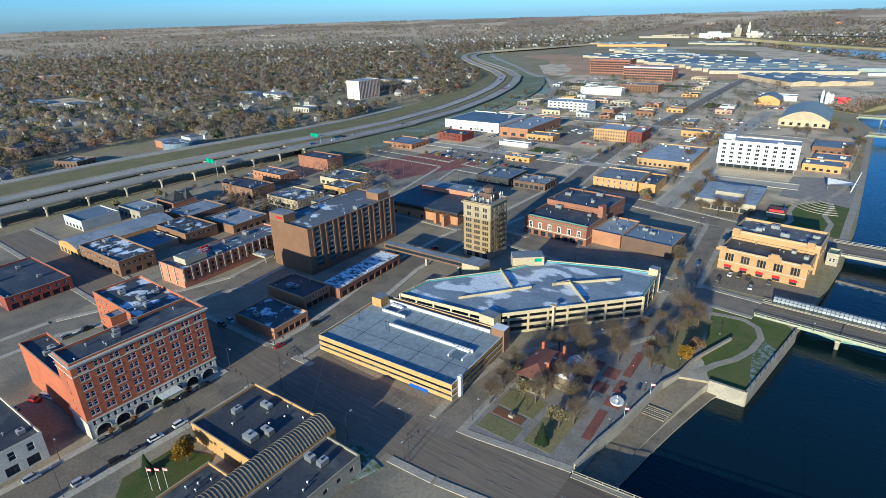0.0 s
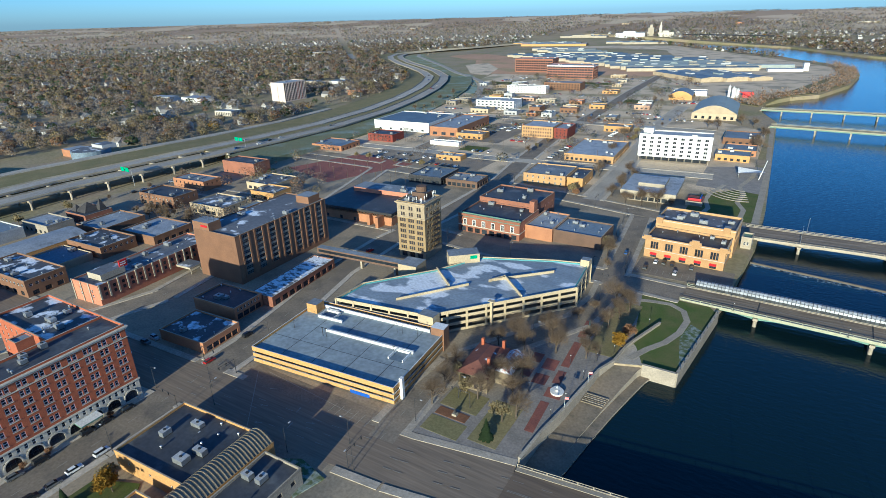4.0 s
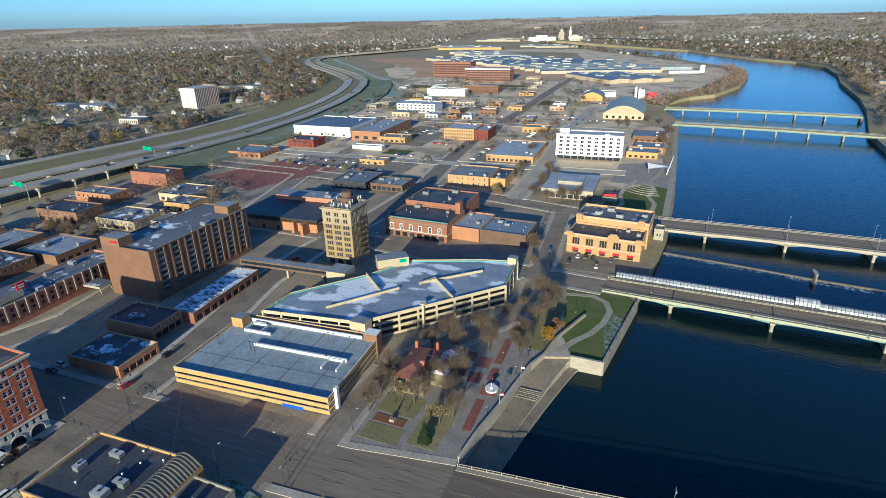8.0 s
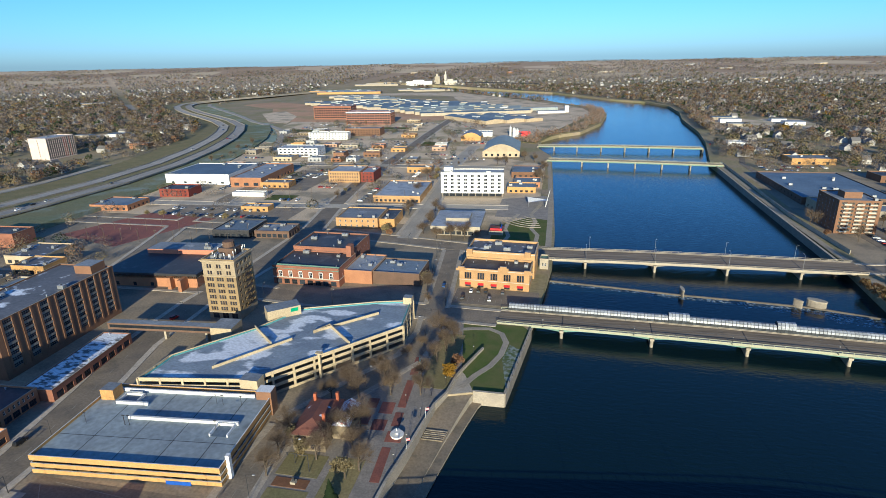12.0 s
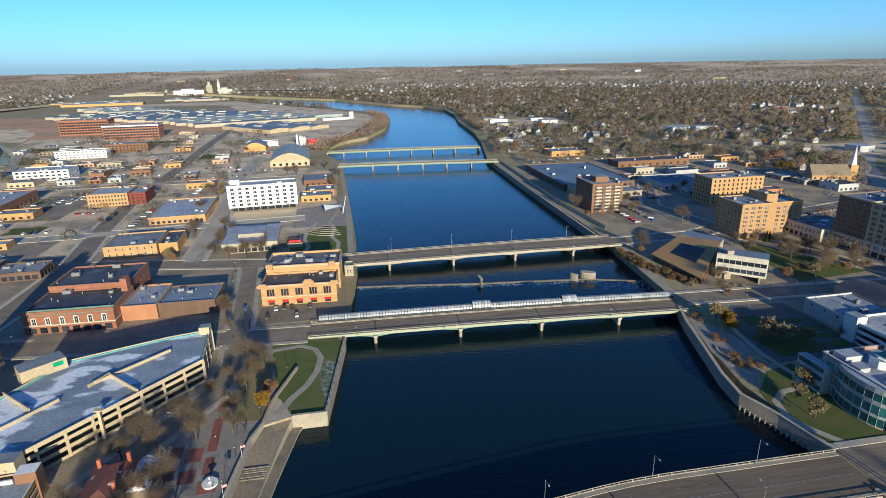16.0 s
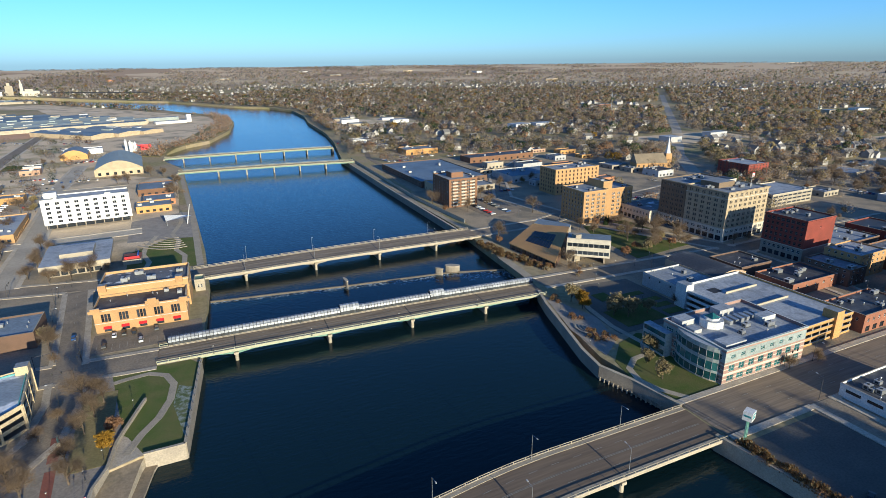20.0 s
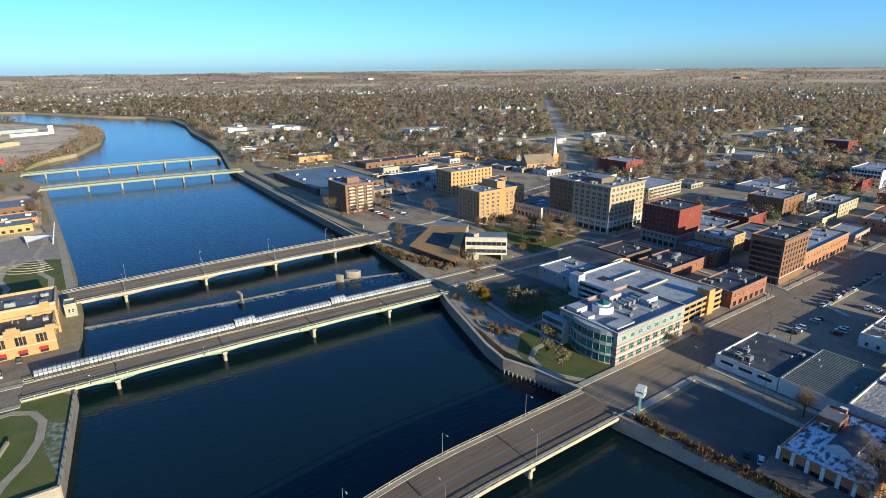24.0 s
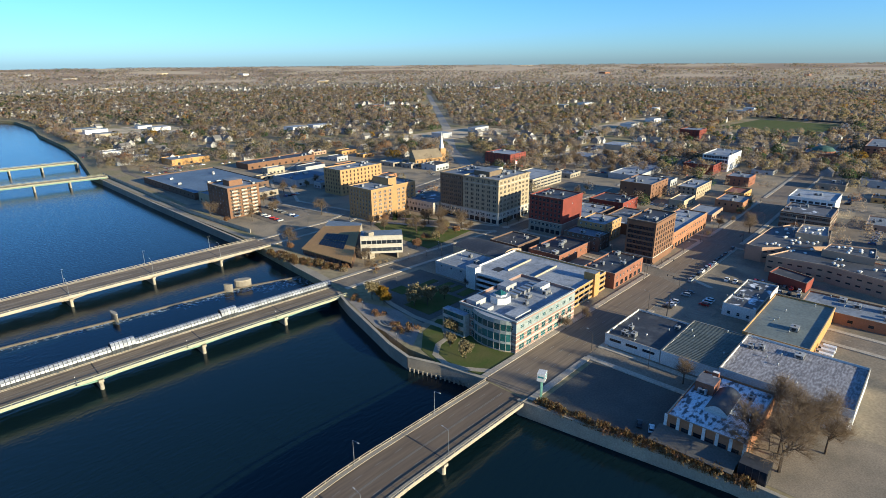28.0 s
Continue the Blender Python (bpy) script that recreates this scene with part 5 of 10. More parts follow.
POST = {}
M["deck_brown"] = mat("deck_brown", (0.172, 0.127, 0.086), (0.14, 0.105, 0.075), 0.5, 0.9, 1.5, c=(0.135, 0.102, 0.075), cscale=0.6, cut=0.58, edge=0.2, stretch=(0.05, 1.0))
M["deck_tan"] = mat("deck_tan", (0.29, 0.225, 0.155), (0.20, 0.155, 0.11), 0.6, 0.9, 1.5, c=(0.13, 0.105, 0.08), cscale=0.8, cut=0.58, edge=0.12, stretch=(0.06, 1.0))
M["rail_green"] = mat("rail_green", (0.33, 0.325, 0.225), (0.28, 0.28, 0.20), 0.5, 0.7, 3)
for r in ("concrete_pale", "rail_green", "steel_dark"):
    POST[r] = Bm().box(-0.12, -0.1, 0.2, 0.12, 0.1, 1.1, r).box(-0.05, -0.04, 0.2, 0.05, 0.04, 1.1, r).mesh("rail_post")


def street_lamp_mesh(h=9.0, arm=2.2, m="steel_dark"):
    b = Bm().tube((0, 0, 0), (0, 0, 0.6), 0.18, 0.14, m, 8).tube((0, 0, 0.6), (0, 0, h), 0.1, 0.06, m, 6)
    b.tube((0, 0, h), (0, arm, h + 0.35), 0.05, 0.04, m, 5).box(-0.16, arm - 0.1, h + 0.24, 0.16, arm + 0.65, h + 0.42, "panel_grey")
    return b.mesh("street_lamp")


LAMP, LAMP_PALE = street_lamp_mesh(), street_lamp_mesh(9.0, 2.2, "metal")
GLOBE = Bm().tube((0, 0, 0), (0, 0, 0.5), 0.2, 0.12, "steel_dark", 8).tube((0, 0, 0.5), (0, 0, 3.4), 0.07, 0.06, "steel_dark", 6).tube((0, 0, 3.4), (0, 0, 3.75), 0.12, 0.26, "white", 8).tube((0, 0, 3.75), (0, 0, 4.05), 0.26, 0.08, "steel_dark", 8).mesh("globe_lamp")


def lamp(x, y, rot=0.0, mesh=None, z=0.0, label="dark steel street lamp with a long arm", group="street lamps"):
    ob = new("street_lamp", mesh or LAMP)
    ob.matrix_basis = pose(x, y, z, 0, 0, rot)
    return tagged(ob, label, "street lamp", group)


NEAR_BEND = [(0, -14.4), (16, -12.8), (33, -11.2), (62, -7.6), (95, -3.1), (108, -1.4), (118, -0.5), (130, 0), (187, 0)]
near, LN, _ = bridge("road_bridge", "wide concrete road bridge with low pale railings", -48, 121, 139, 121, 18.6, 0.2, (43, 77, 111, 145), rise=0.4, bend=NEAR_BEND)
mid, LM, hm = bridge("tube_bridge", "road bridge with greenish railings beside a covered walkway", -26, 250, 155, 241, 15, 0.4, (30, 69.5, 108.5, 147), rail="rail_green")
far, LF, _ = bridge("haunched_bridge", "haunched concrete road bridge with low railings", -9, 345, 172, 345.5, 20, 0.5, (27, 67.5, 108, 147.5))
b3, _, _ = bridge("twin_bridge", "pale highway bridge on tall piers", -13, 690, 180, 672, 12, 2.0, (41, 71, 101, 130, 160), rail="rail_green", haunch=False)
b4, _, _ = bridge("twin_bridge", "pale highway bridge on tall piers", -28, 803, 185, 797, 12, 2.0, (22, 53, 85, 116, 147, 178), rail="rail_green", haunch=False)
for u in (30, 64, 98, 132):
    lamp(-33 + u, 112.3 + interp(NEAR_BEND, u + 15), 0, LAMP_PALE, 0.4)
    lamp(-33 + u + 12, 129.7 + interp(NEAR_BEND, u + 27), 180, LAMP_PALE, 0.4)
for u in (27, 67, 108, 147):
    lamp(-9 + u, 335, 0, LAMP_PALE, 0.9)
    lamp(-9 + u + 3, 355.5, 180, LAMP_PALE, 0.9)
for u in (20, 60, 100, 140):
    lamp(-26 + u + 1, 241.5 - 0.05 * u, 0, GLOBE, 0.8, "dark post lamp with a pale globe head", "globe lamps")


def tube_walkway():
    """The covered walkway: rows of glazed panels on dark hoops, with two wider bays."""
    own = thing("covered_walkway", -22, 258.3, 0, math.degrees(math.atan2(-9, 181)), "long glazed tube walkway with pale panels and dark hoops", "walkway")
    L, n = 178.0, 118
    z = lambda u: 0.75 + 0.6 * math.sin(math.pi * u / L)
    us = [L * i / 24 for i in range(25)]
    v = [(u, y, z(u) + q) for u in us for y, q in ((-1.9, 0), (1.9, 0), (1.9, -0.6), (-1.9, -0.6))]
    b = Bm().add(v, [(4 * i + e, 4 * i + (e + 1) % 4, 4 * i + 4 + (e + 1) % 4, 4 * i + 4 + e) for i in range(24) for e in range(4)], "concrete_pale")
    part("walk_floor", b, own)
    prof = [(-1.75, 0.0), (-1.85, 1.2), (-1.6, 2.3), (-0.7, 3.05), (0.7, 3.05), (1.6, 2.3), (1.85, 1.2), (1.75, 0.0)]
    big = [(y * 1.15, q * 1.42) for y, q in prof]

    def shell(p, m_low, m_up, d):
        s = Bm()
        for j in range(len(p) - 1):
            (ya, za), (yb, zb) = p[j], p[j + 1]
            low = j in (0, 6)
            s.quad((0.06, ya, za), (d - 0.06, ya, za), (d - 0.06, yb, zb), (0.06, yb, zb), m_low if low else m_up)
        return s

    def hoop(p):
        return Bm().pipe([(0, y, q) for y, q in p], 0.1, "steel_dark").mesh("hoop")

    d = L / n
    panel, panel_big, hp, hb = shell(prof, "tube_dark", "tube_pane", d).mesh("glazed_panel"), shell(big, "tube_dark", "tube_pane", d).mesh("glazed_panel"), hoop(prof), hoop(big)
    for i in range(n):
        u = i * d
        wide = abs(u - 78) < 4.2 or abs(u - 122) < 4.2
        part("glazed_panel", panel_big if wide else panel, own, m=pose(u, 0, z(u)))
        part("hoop", hb if wide else hp, own, m=pose(u, 0, z(u)))
    for y, q in ((-1.62, 2.3), (1.62, 2.3), (0, 3.08), (-1.88, 1.2), (1.88, 1.2)):
        part("rail_bar", Bm().pipe([(L * i / 24, y, z(L * i / 24) + q) for i in range(25)], 0.08, "steel_dark"), own)


M["tube_pane"] = mat("tube_pane", (0.27, 0.285, 0.31), (0.21, 0.225, 0.25), 0.3, 0.3, 2, spread=0.2, spec=0.5)
M["tube_dark"] = mat("tube_dark", (0.06, 0.065, 0.07), (0.045, 0.05, 0.055), 0.3, 0.3, 2, spread=0.3)
tube_walkway()


def weir():
    pts = [(-3, 311), (31, 306.5), (66, 301), (96, 298), (130, 294), (160, 284)]
    b, f = Bm(), Bm()
    for (x0, y0), (x1, y1) in zip(pts, pts[1:]):
        for m, k0, k1, za, zb, who in (("weir_stone", 0.0, 0.9, -4.2, -4.2, b), ("weir_stone", -0.8, 0.0, -4.7, -4.2, b), ("foam", -3.2, -0.7, -4.965, -4.7, f)):
            n = 8
            for i in range(n):
                xa, xb = x0 + (x1 - x0) * i / n, x0 + (x1 - x0) * (i + 1) / n
                ya, yb = y0 + (y1 - y0) * i / n, y0 + (y1 - y0) * (i + 1) / n
                e0 = k0 + (rng.uniform(-1.5, 1.5) - max(0, (x0 - 60) * 0.13) if m == "foam" else 0)
                who.quad((xa, ya + e0, za), (xb, yb + e0, za), (xb, yb + k1, zb), (xa, ya + k1, zb), m)
    single("weir", b, "low concrete dam across the river", "dam", kind="structure")
    single("weir_foam", f, "white broken water below the dam", "water", kind="structure")
    for x, y, w, d, rot in ((67.5, 302, 1.6, 7, 5), (131, 296, 4.5, 9, 60), (122, 295, 1.2, 5, 40)):
        own = thing("weir_pier", x, y, 0, rot, "weathered concrete pier standing on the dam", "pier")
        part("pier", Bm().prism([(w / 2 * math.cos(a), d / 2 * math.sin(a)) for a in [math.pi * 2 * i / 14 for i in range(14)]], -9, -1.2, "concrete"), own)
        part("pier_cap", Bm().prism([((w / 2 + 0.15) * math.cos(a), (d / 2 + 0.15) * math.sin(a)) for a in [math.pi * 2 * i / 14 for i in range(14)]], -1.2, -0.7, "concrete_pale"), own)


def foam_mat():
    m = mat("foam", (0.42, 0.50, 0.55), (0.22, 0.30, 0.36), 0.5, 0.5, 1.6)
    nt = m.node_tree
    n = nt.nodes.new("ShaderNodeTexNoise")
    n.inputs["Scale"].default_value, n.inputs["Detail"].default_value = 0.7, 6
    g = [q for q in nt.nodes if q.type == "NEW_GEOMETRY"][0]
    nt.links.new(g.outputs["Position"], n.inputs["Vector"])
    r = nt.nodes.new("ShaderNodeMapRange")
    r.inputs[1].default_value, r.inputs[2].default_value, r.inputs[4].default_value = 0.42, 0.72, 0.8
    nt.links.new(n.outputs[0], r.inputs[0])
    nt.links.new(r.outputs[0], nt.nodes["Principled BSDF"].inputs["Alpha"])
    return m


M["foam"] = foam_mat()
M["weir_stone"] = mat("weir_stone", (0.17, 0.14, 0.10), (0.12, 0.10, 0.075), 0.2, 0.8, 2)
weir()


def wall_line(name, pts, z0, z1, t, m, label, cap=None, category="wall"):
    own = thing(name, 0, 0, 0, 0, label, category, kind="structure")
    for (x0, y0), (x1, y1) in zip(pts, pts[1:]):
        d = Vector((x1 - x0, y1 - y0)).normalized()
        o = Vector((-d.y, d.x)) * t / 2
        q = [(x0 + o.x, y0 + o.y), (x0 - o.x, y0 - o.y), (x1 - o.x, y1 - o.y), (x1 + o.x, y1 + o.y)]
        part("wall_panel", Bm().prism(q, z0, z1, m), own)
        if cap:
            o = o * 1.5
            q = [(x0 + o.x, y0 + o.y), (x0 - o.x, y0 - o.y), (x1 - o.x, y1 - o.y), (x1 + o.x, y1 + o.y)]
            part("coping", Bm().prism(q, z1, z1 + 0.2, cap), own)
    return own


# brown concrete, darkened to carry the shadow of wall and trees
M["landing"] = mat("landing", (0.22, 0.175, 0.125), (0.17, 0.14, 0.10), 0.1, 0.9, 1.2, c=(0.12, 0.105, 0.08), cscale=0.2, cut=0.6, edge=0.1)
# west quay: sloping landing, upper wall, lawn terrace
WALL_TOP = [(-48.6, 118.5), (-47.5, 131), (-45, 146), (-43, 161), (-41.5, 172), (-38.5, 180), (-37, 192), (-35, 199), (-29.5, 216)]
wall_line("quay_wall", WALL_TOP, -5, 1.1, 0.6, "concrete", "stepped pale concrete flood wall along the quay", "concrete_pale")
quay = thing("quay", 0, 0, 0, 0, "sloping concrete boat landing beside the river", "quay", kind="structure")
b = Bm()
UP = [(-48.3, 118.5), (-47.2, 131), (-44.7, 146), (-42.7, 161), (-41.2, 172), (-38.2, 180), (-31, 190)]
LOW = [(-38.4, 117), (-37, 126), (-34.5, 142), (-32, 156), (-29.5, 168), (-26.8, 180), (-24.5, 186)]
MIDL = [(x - 3.2, y + 0.6) for x, y in LOW]
LEVEL = [-3.9, -3.7, -3.5, -2.9, -1.8, -0.8, -0.1]
for i in range(6):
    z0, z1 = LEVEL[i], LEVEL[i + 1]
    b.quad((*UP[i], z0), (*MIDL[i], z0 - 0.3), (*MIDL[i + 1], z1 - 0.3), (*UP[i + 1], z1), "landing")
    b.quad((*MIDL[i], z0 - 0.3), (*MIDL[i], -9), (*MIDL[i + 1], -9), (*MIDL[i + 1], z1 - 0.3), "concrete_pale")
part("landing", b, quay, "broad sloping tan concrete landing")
b = Bm()
for i in range(6):
    b.quad((*MIDL[i], -4.0), (*LOW[i], -4.2), (*LOW[i + 1], -4.2), (*MIDL[i + 1], -4.0), "landing")
    b.quad((*LOW[i], -4.2), (*LOW[i], -9), (*LOW[i + 1], -9), (*LOW[i + 1], -4.2), "concrete")
part("water_walk", b, quay, "low walk along the water")
for i in range(6):
    y = 157.0 + i * 0.9
    part("step", Bm().box(-43.0 + i * 0.12, y, -4.5, -35.6 + i * 0.17, y + 0.5, -2.75 + i * 0.07, "concrete" if i % 2 else "landing"), quay)
terrace = [(-29, 183.5), (-17.5, 183.5), (-10.5, 236), (-14, 241), (-42, 241), (-38, 200), (-34, 195)]
M["grass_frost"] = mat("grass_frost", (0.09, 0.125, 0.05), (0.12, 0.14, 0.07), 0.12, 0.95, 2.5, spec=0.1, c=(0.26, 0.30, 0.27), cscale=0.5, cut=0.52, edge=0.08)
patch("landing_top", [(-38.6, 180.2), (-29.2, 183.4), (-29.2, 184), (-33.8, 195.2), (-37, 199)], 0.03, "sidewalk", "pale paving at the head of the landing", "footpath")
patch("frosty_verge", [(-17.4, 188), (-13.2, 218), (-18.6, 222), (-20.6, 209)], 0.075, "grass_frost", "frosted strip of lawn beside the river wall", "lawn", t=0.3)
patch("lawn_terrace", terrace, 0.06, "grass", "green lawn terrace above the river wall", "lawn", t=0.6)
wall_line("terrace_wall", [(-29, 183), (-17.2, 183), (-10.2, 238)], -9, 0.7, 0.7, "concrete", "pale concrete terrace wall at the water", "concrete_pale")
strip("terrace_path", [(-44, 233), (-37, 235), (-29, 236), (-23, 232), (-20.3, 224), (-21.5, 213), (-25, 203), (-30, 195), (-34, 186)], 2.6, 0.12, "concrete_pale", "curved pale concrete footpath", "footpath")
for i in range(11):
    y = 186 + i * 4.9
    ob = part("fence_post", POST["steel_dark"], quay, m=pose(-17 + (y - 183) * 0.127, y, 0.5))

# riverside park with brick paving
M["park_floor"] = mat("park_floor", (0.26, 0.23, 0.20), (0.20, 0.18, 0.155), 0.2, 0.9, 1.5)
patch("park_ground", [(-84.5, 113.5), (-63, 115.5), (-49, 117.5), (-47.5, 131), (-44, 161), (-39, 181), (-36, 200), (-42, 241), (-49, 241), (-51, 207), (-72, 172), (-84.5, 154)], 0.2, "park_floor", "shaded park ground with paving and leaf litter", "park", t=0.2)

for x0, y0, x1, y1 in ((-82, 129.5, -68.5, 139.5), (-81.5, 116.5, -68.5, 123.8), (-66, 119, -56.5, 140)):
    slab("park_lawn", x0, y0, x1, y1, 0.26, "grass_dry", "worn dry lawn bed in the park", "lawn")
slab("park_lawn", -50, 183, -39, 228, 0.26, "grass_dry", "dry lawn under park trees", "lawn")
for i, (x, y, w, d) in enumerate(((-51.5, 139, 3, 16), (-51, 152.5, 5.5, 5.5), (-52.5, 162, 3, 8), (-53.5, 178, 3, 18), (-54.5, 198, 3, 14), (-58, 158, 5, 6), (-58, 168, 5, 7), (-64, 160, 4, 6), (-64, 170, 4, 6))):
    own = thing("brick_panel", x, y, 0, 3, "panel of red brick paving set in concrete", "paving", kind="structure")
    part("paving", Bm().box(-w / 2, -d / 2, 0, w / 2, d / 2, 0.24, "paver_red"), own)


def fountain():
    own = thing("fountain", -50.2, 153.3, 0.1, 0, "round white stone fountain basin with a raised bowl", "fountain")
    for name, r0, r1, z0, z1 in (("basin", 2.1, 2.2, 0, 0.75), ("rim", 2.35, 2.35, 0.75, 0.9), ("pedestal", 0.5, 0.35, 0.9, 1.7), ("bowl", 0.5, 1.3, 1.7, 2.1), ("finial", 0.25, 0.1, 2.1, 3.0)):
        part(name, Bm().tube((0, 0, z0), (0, 0, z1), r0, r1, "white", 20), own)


fountain()
st = Bm().tube((0, 0, 0), (0, 0, 1.6), 0.75, 0.6, "concrete_pale", 4).tube((0, 0, 1.6), (0, 0, 3.0), 0.35, 0.25, "copper", 8).tube((0, 0, 3.0), (0, 0, 3.5), 0.16, 0.14, "copper", 8).tube((0.15, 0, 2.9), (0.4, 0, 4.1), 0.08, 0.05, "copper", 5)
M["copper"] = mat("copper", (0.20, 0.42, 0.33), (0.16, 0.34, 0.27), 0.6, 0.7, 4)
single("statue", st, "green copper statue on a pale stone plinth", "statue", m=pose(-53.5, 199.5, 0.1))
st = Bm().box(-0.8, -0.8, 0, 0.8, 0.8, 0.9, "concrete_pale").tube((0, 0, 0.9), (0, 0, 2.6), 0.4, 0.2, "dark", 8)
single("statue", st, "dark bronze monument on a low stone base", "statue", m=pose(-74.5, 126.6, 0.2))
M["soil_bed"] = mat("soil_bed", (0.20, 0.10, 0.055), (0.14, 0.075, 0.045), 0.5, 0.95, 2.0, spec=0.1)
slab("flower_bed", -81, 124.6, -70, 128.4, 0.3, "soil_bed", "bare brown flower bed with low stone edging", "planting")




def museum_house():
    own = building("park_house", "old stone house in the park with red hipped roof", (-82, -71, 141, 161), 6.4, "stone_shaded", "roof_black", 3.0, S=R(4, 1.1, 1.9, 0.9, 3.0, 2, frame="brick_dark"), E=R(5, 1.1, 1.9, 0.9, 3.0, 2, frame="brick_dark"), parapet=0.1, vents=0)
    b = Bm().add([(-6, -10.5, 6.4), (6, -10.5, 6.4), (6, 10.5, 6.4), (-6, 10.5, 6.4), (0, -5, 9.4), (0, 5, 9.4)], [(0, 1, 4), (1, 2, 5, 4), (2, 3, 5), (3, 0, 4, 5)], "tile_red")
    part("hipped_roof", b, own)
    part("east_wing", Bm().box(5.6, -3, 0, 11.4, 9.5, 5.6, "stone_shaded"), own)
    part("wing_roof", Bm().add([(5.2, -3.6, 5.6), (11.8, -3.6, 5.6), (11.8, 10, 5.6), (5.2, 10, 5.6), (8.5, -3.6, 7.4), (8.5, 10, 7.4)], [(0, 1, 4), (1, 2, 5, 4), (2, 3, 5), (3, 0, 4, 5)], "roof_frosted"), own, "red ribbed roof under thin snow")
    for x, y in ((-3.5, 7), (4, 8.5), (3.5, -4)):
        part("chimney", Bm().box(x - 0.5, y - 0.5, 6.4, x + 0.5, y + 0.5, 10.4, "brick_red"), own)


# house stone toned down, tree shade painted into its colour
M["stone_shaded"] = mat("stone_shaded", (0.24, 0.19, 0.125), (0.18, 0.145, 0.10), 0.6, 0.9, 3)
M["roof_frosted"] = mat("roof_frosted", (0.30, 0.13, 0.12), (0.22, 0.10, 0.10), 0.4, 0.8, 3, c=SNOW, cscale=0.9, cut=0.48, edge=0.1)
M["tile_red"] = mat("tile_red", (0.165, 0.065, 0.045), (0.12, 0.052, 0.04), 0.4, 0.8, 3, c=SNOW, cscale=0.25, cut=0.68)
museum_house()


def flag(x, y, h=8.0):
    own = thing("flagpole", x, y, 0.1, 20, "white flagpole with a striped flag", "flagpole")
    part("pole", Bm().tube((0, 0, 0), (0, 0, h), 0.07, 0.04, "panel_white", 6), own)
    b = Bm()
    for i in range(5):
        b.add([(0.05, 0, h - 0.3 - 0.2 * i), (1.3, 0.25, h - 0.42 - 0.2 * i), (1.3, 0.25, h - 0.62 - 0.2 * i), (0.05, 0, h - 0.5 - 0.2 * i)], [(0, 3, 2, 1)], "sign_red" if i % 2 == 0 else "white")
    part("flag", b, own, "red and white striped cloth")


patch("court_lawn", [(-150, 38), (-141, 31), (-131.5, 41), (-131.5, 52), (-137, 58.5), (-150, 53)], 0.3, "grass", "green lawn court in front of a low office", "lawn", t=0.5)
patch("corner_lawn", [(-110, 84.8), (-96, 76), (-93, 85.5), (-104, 88)], 0.3, "grass_frost", "corner lawn with a snow patch", "lawn", t=0.5)
for x, y in ((-136.8, 42.4), (-138.6, 41), (-135, 43.8)):
    flag(x, y, 8.5)
for x, y in ((-45.0, 146), (-42.6, 163)):
    flag(x, y, 5.5)

# amphitheatre and riverside terraces north of the upper bridge
patch("terrace_green", [(-45, 362), (-6, 362), (-6, 425), (-22, 430), (-45, 405)], 0.1, "grass", "green lawn of the river amphitheatre", "lawn")
patch("river_plaza", [(-48, 430), (-6, 426), (-7, 505), (-48, 490)], 0.1, "park_floor", "pale paved riverside plaza", "plaza")
for i in range(6):
    r = 9 + 4.2 * i
    pts = [(-12 + r * math.cos(a) * 0.9 - 6, 440 - r * math.sin(a) * 1.25) for a in [math.pi * (0.42 + 0.05 * k) for k in range(9)]]
    strip("seat_step", pts, 1.0, 0.3 + 0.06 * i, "concrete_pale", "curved concrete seating step in the lawn", "seating")
strip("river_path", [(-14, 362), (-13, 385), (-18, 400), (-16, 420), (-20, 440), (-14, 470), (-13, 505)], 3.0, 0.16, "concrete_pale", "winding pale footpath by the river", "footpath")
strip("river_path", [(-36, 362), (-33, 380), (-37, 398), (-36, 415), (-30, 440)], 3.0, 0.16, "concrete_pale", "winding pale footpath by the river", "footpath")
strip("river_walk", [(-5, 360), (-5, 480), (-8, 580), (-11, 700)], 4.0, 0.13, "concrete_pale", "pale riverside walk on the embankment", "footpath")
own = thing("stage_sail", -16, 470, 0, 15, "white tensile stage canopy on a leaning mast", "canopy")
part("sail", Bm().add([(-9, -4, 4), (9, -5, 5.5), (8, 5, 4), (-8, 5, 6.5), (-9, -4, 3.9), (9, -5, 5.4), (8, 5, 3.9), (-8, 5, 6.4)], [(0, 1, 2), (0, 2, 3), (4, 6, 5), (4, 7, 6)], "panel_white"), own)
part("mast", Bm().tube((5, -6, 0), (8, -8, 15), 0.4, 0.2, "panel_white", 8), own)
for x, y in ((-8.5, -3.5), (8, 4.5), (-7.5, 4.6)):
    part("post", Bm().tube((x, y, 0), (x, y, 4.2), 0.15, 0.12, "metal", 6), own)
own = thing("play_pavilion", -42, 388, 0, 0, "small pavilion with a bright red and blue roof terrace", "pavilion")
part("base", Bm().box(-5, -7, 0, 5, 7, 3, "concrete_pale", "paver_red"), own)
part("screen", Bm().box(-4, -5, 3, 4, -4.6, 4.4, "sign_red").box(3, -4, 3, 3.4, 5, 5, "sign_blue"), own)

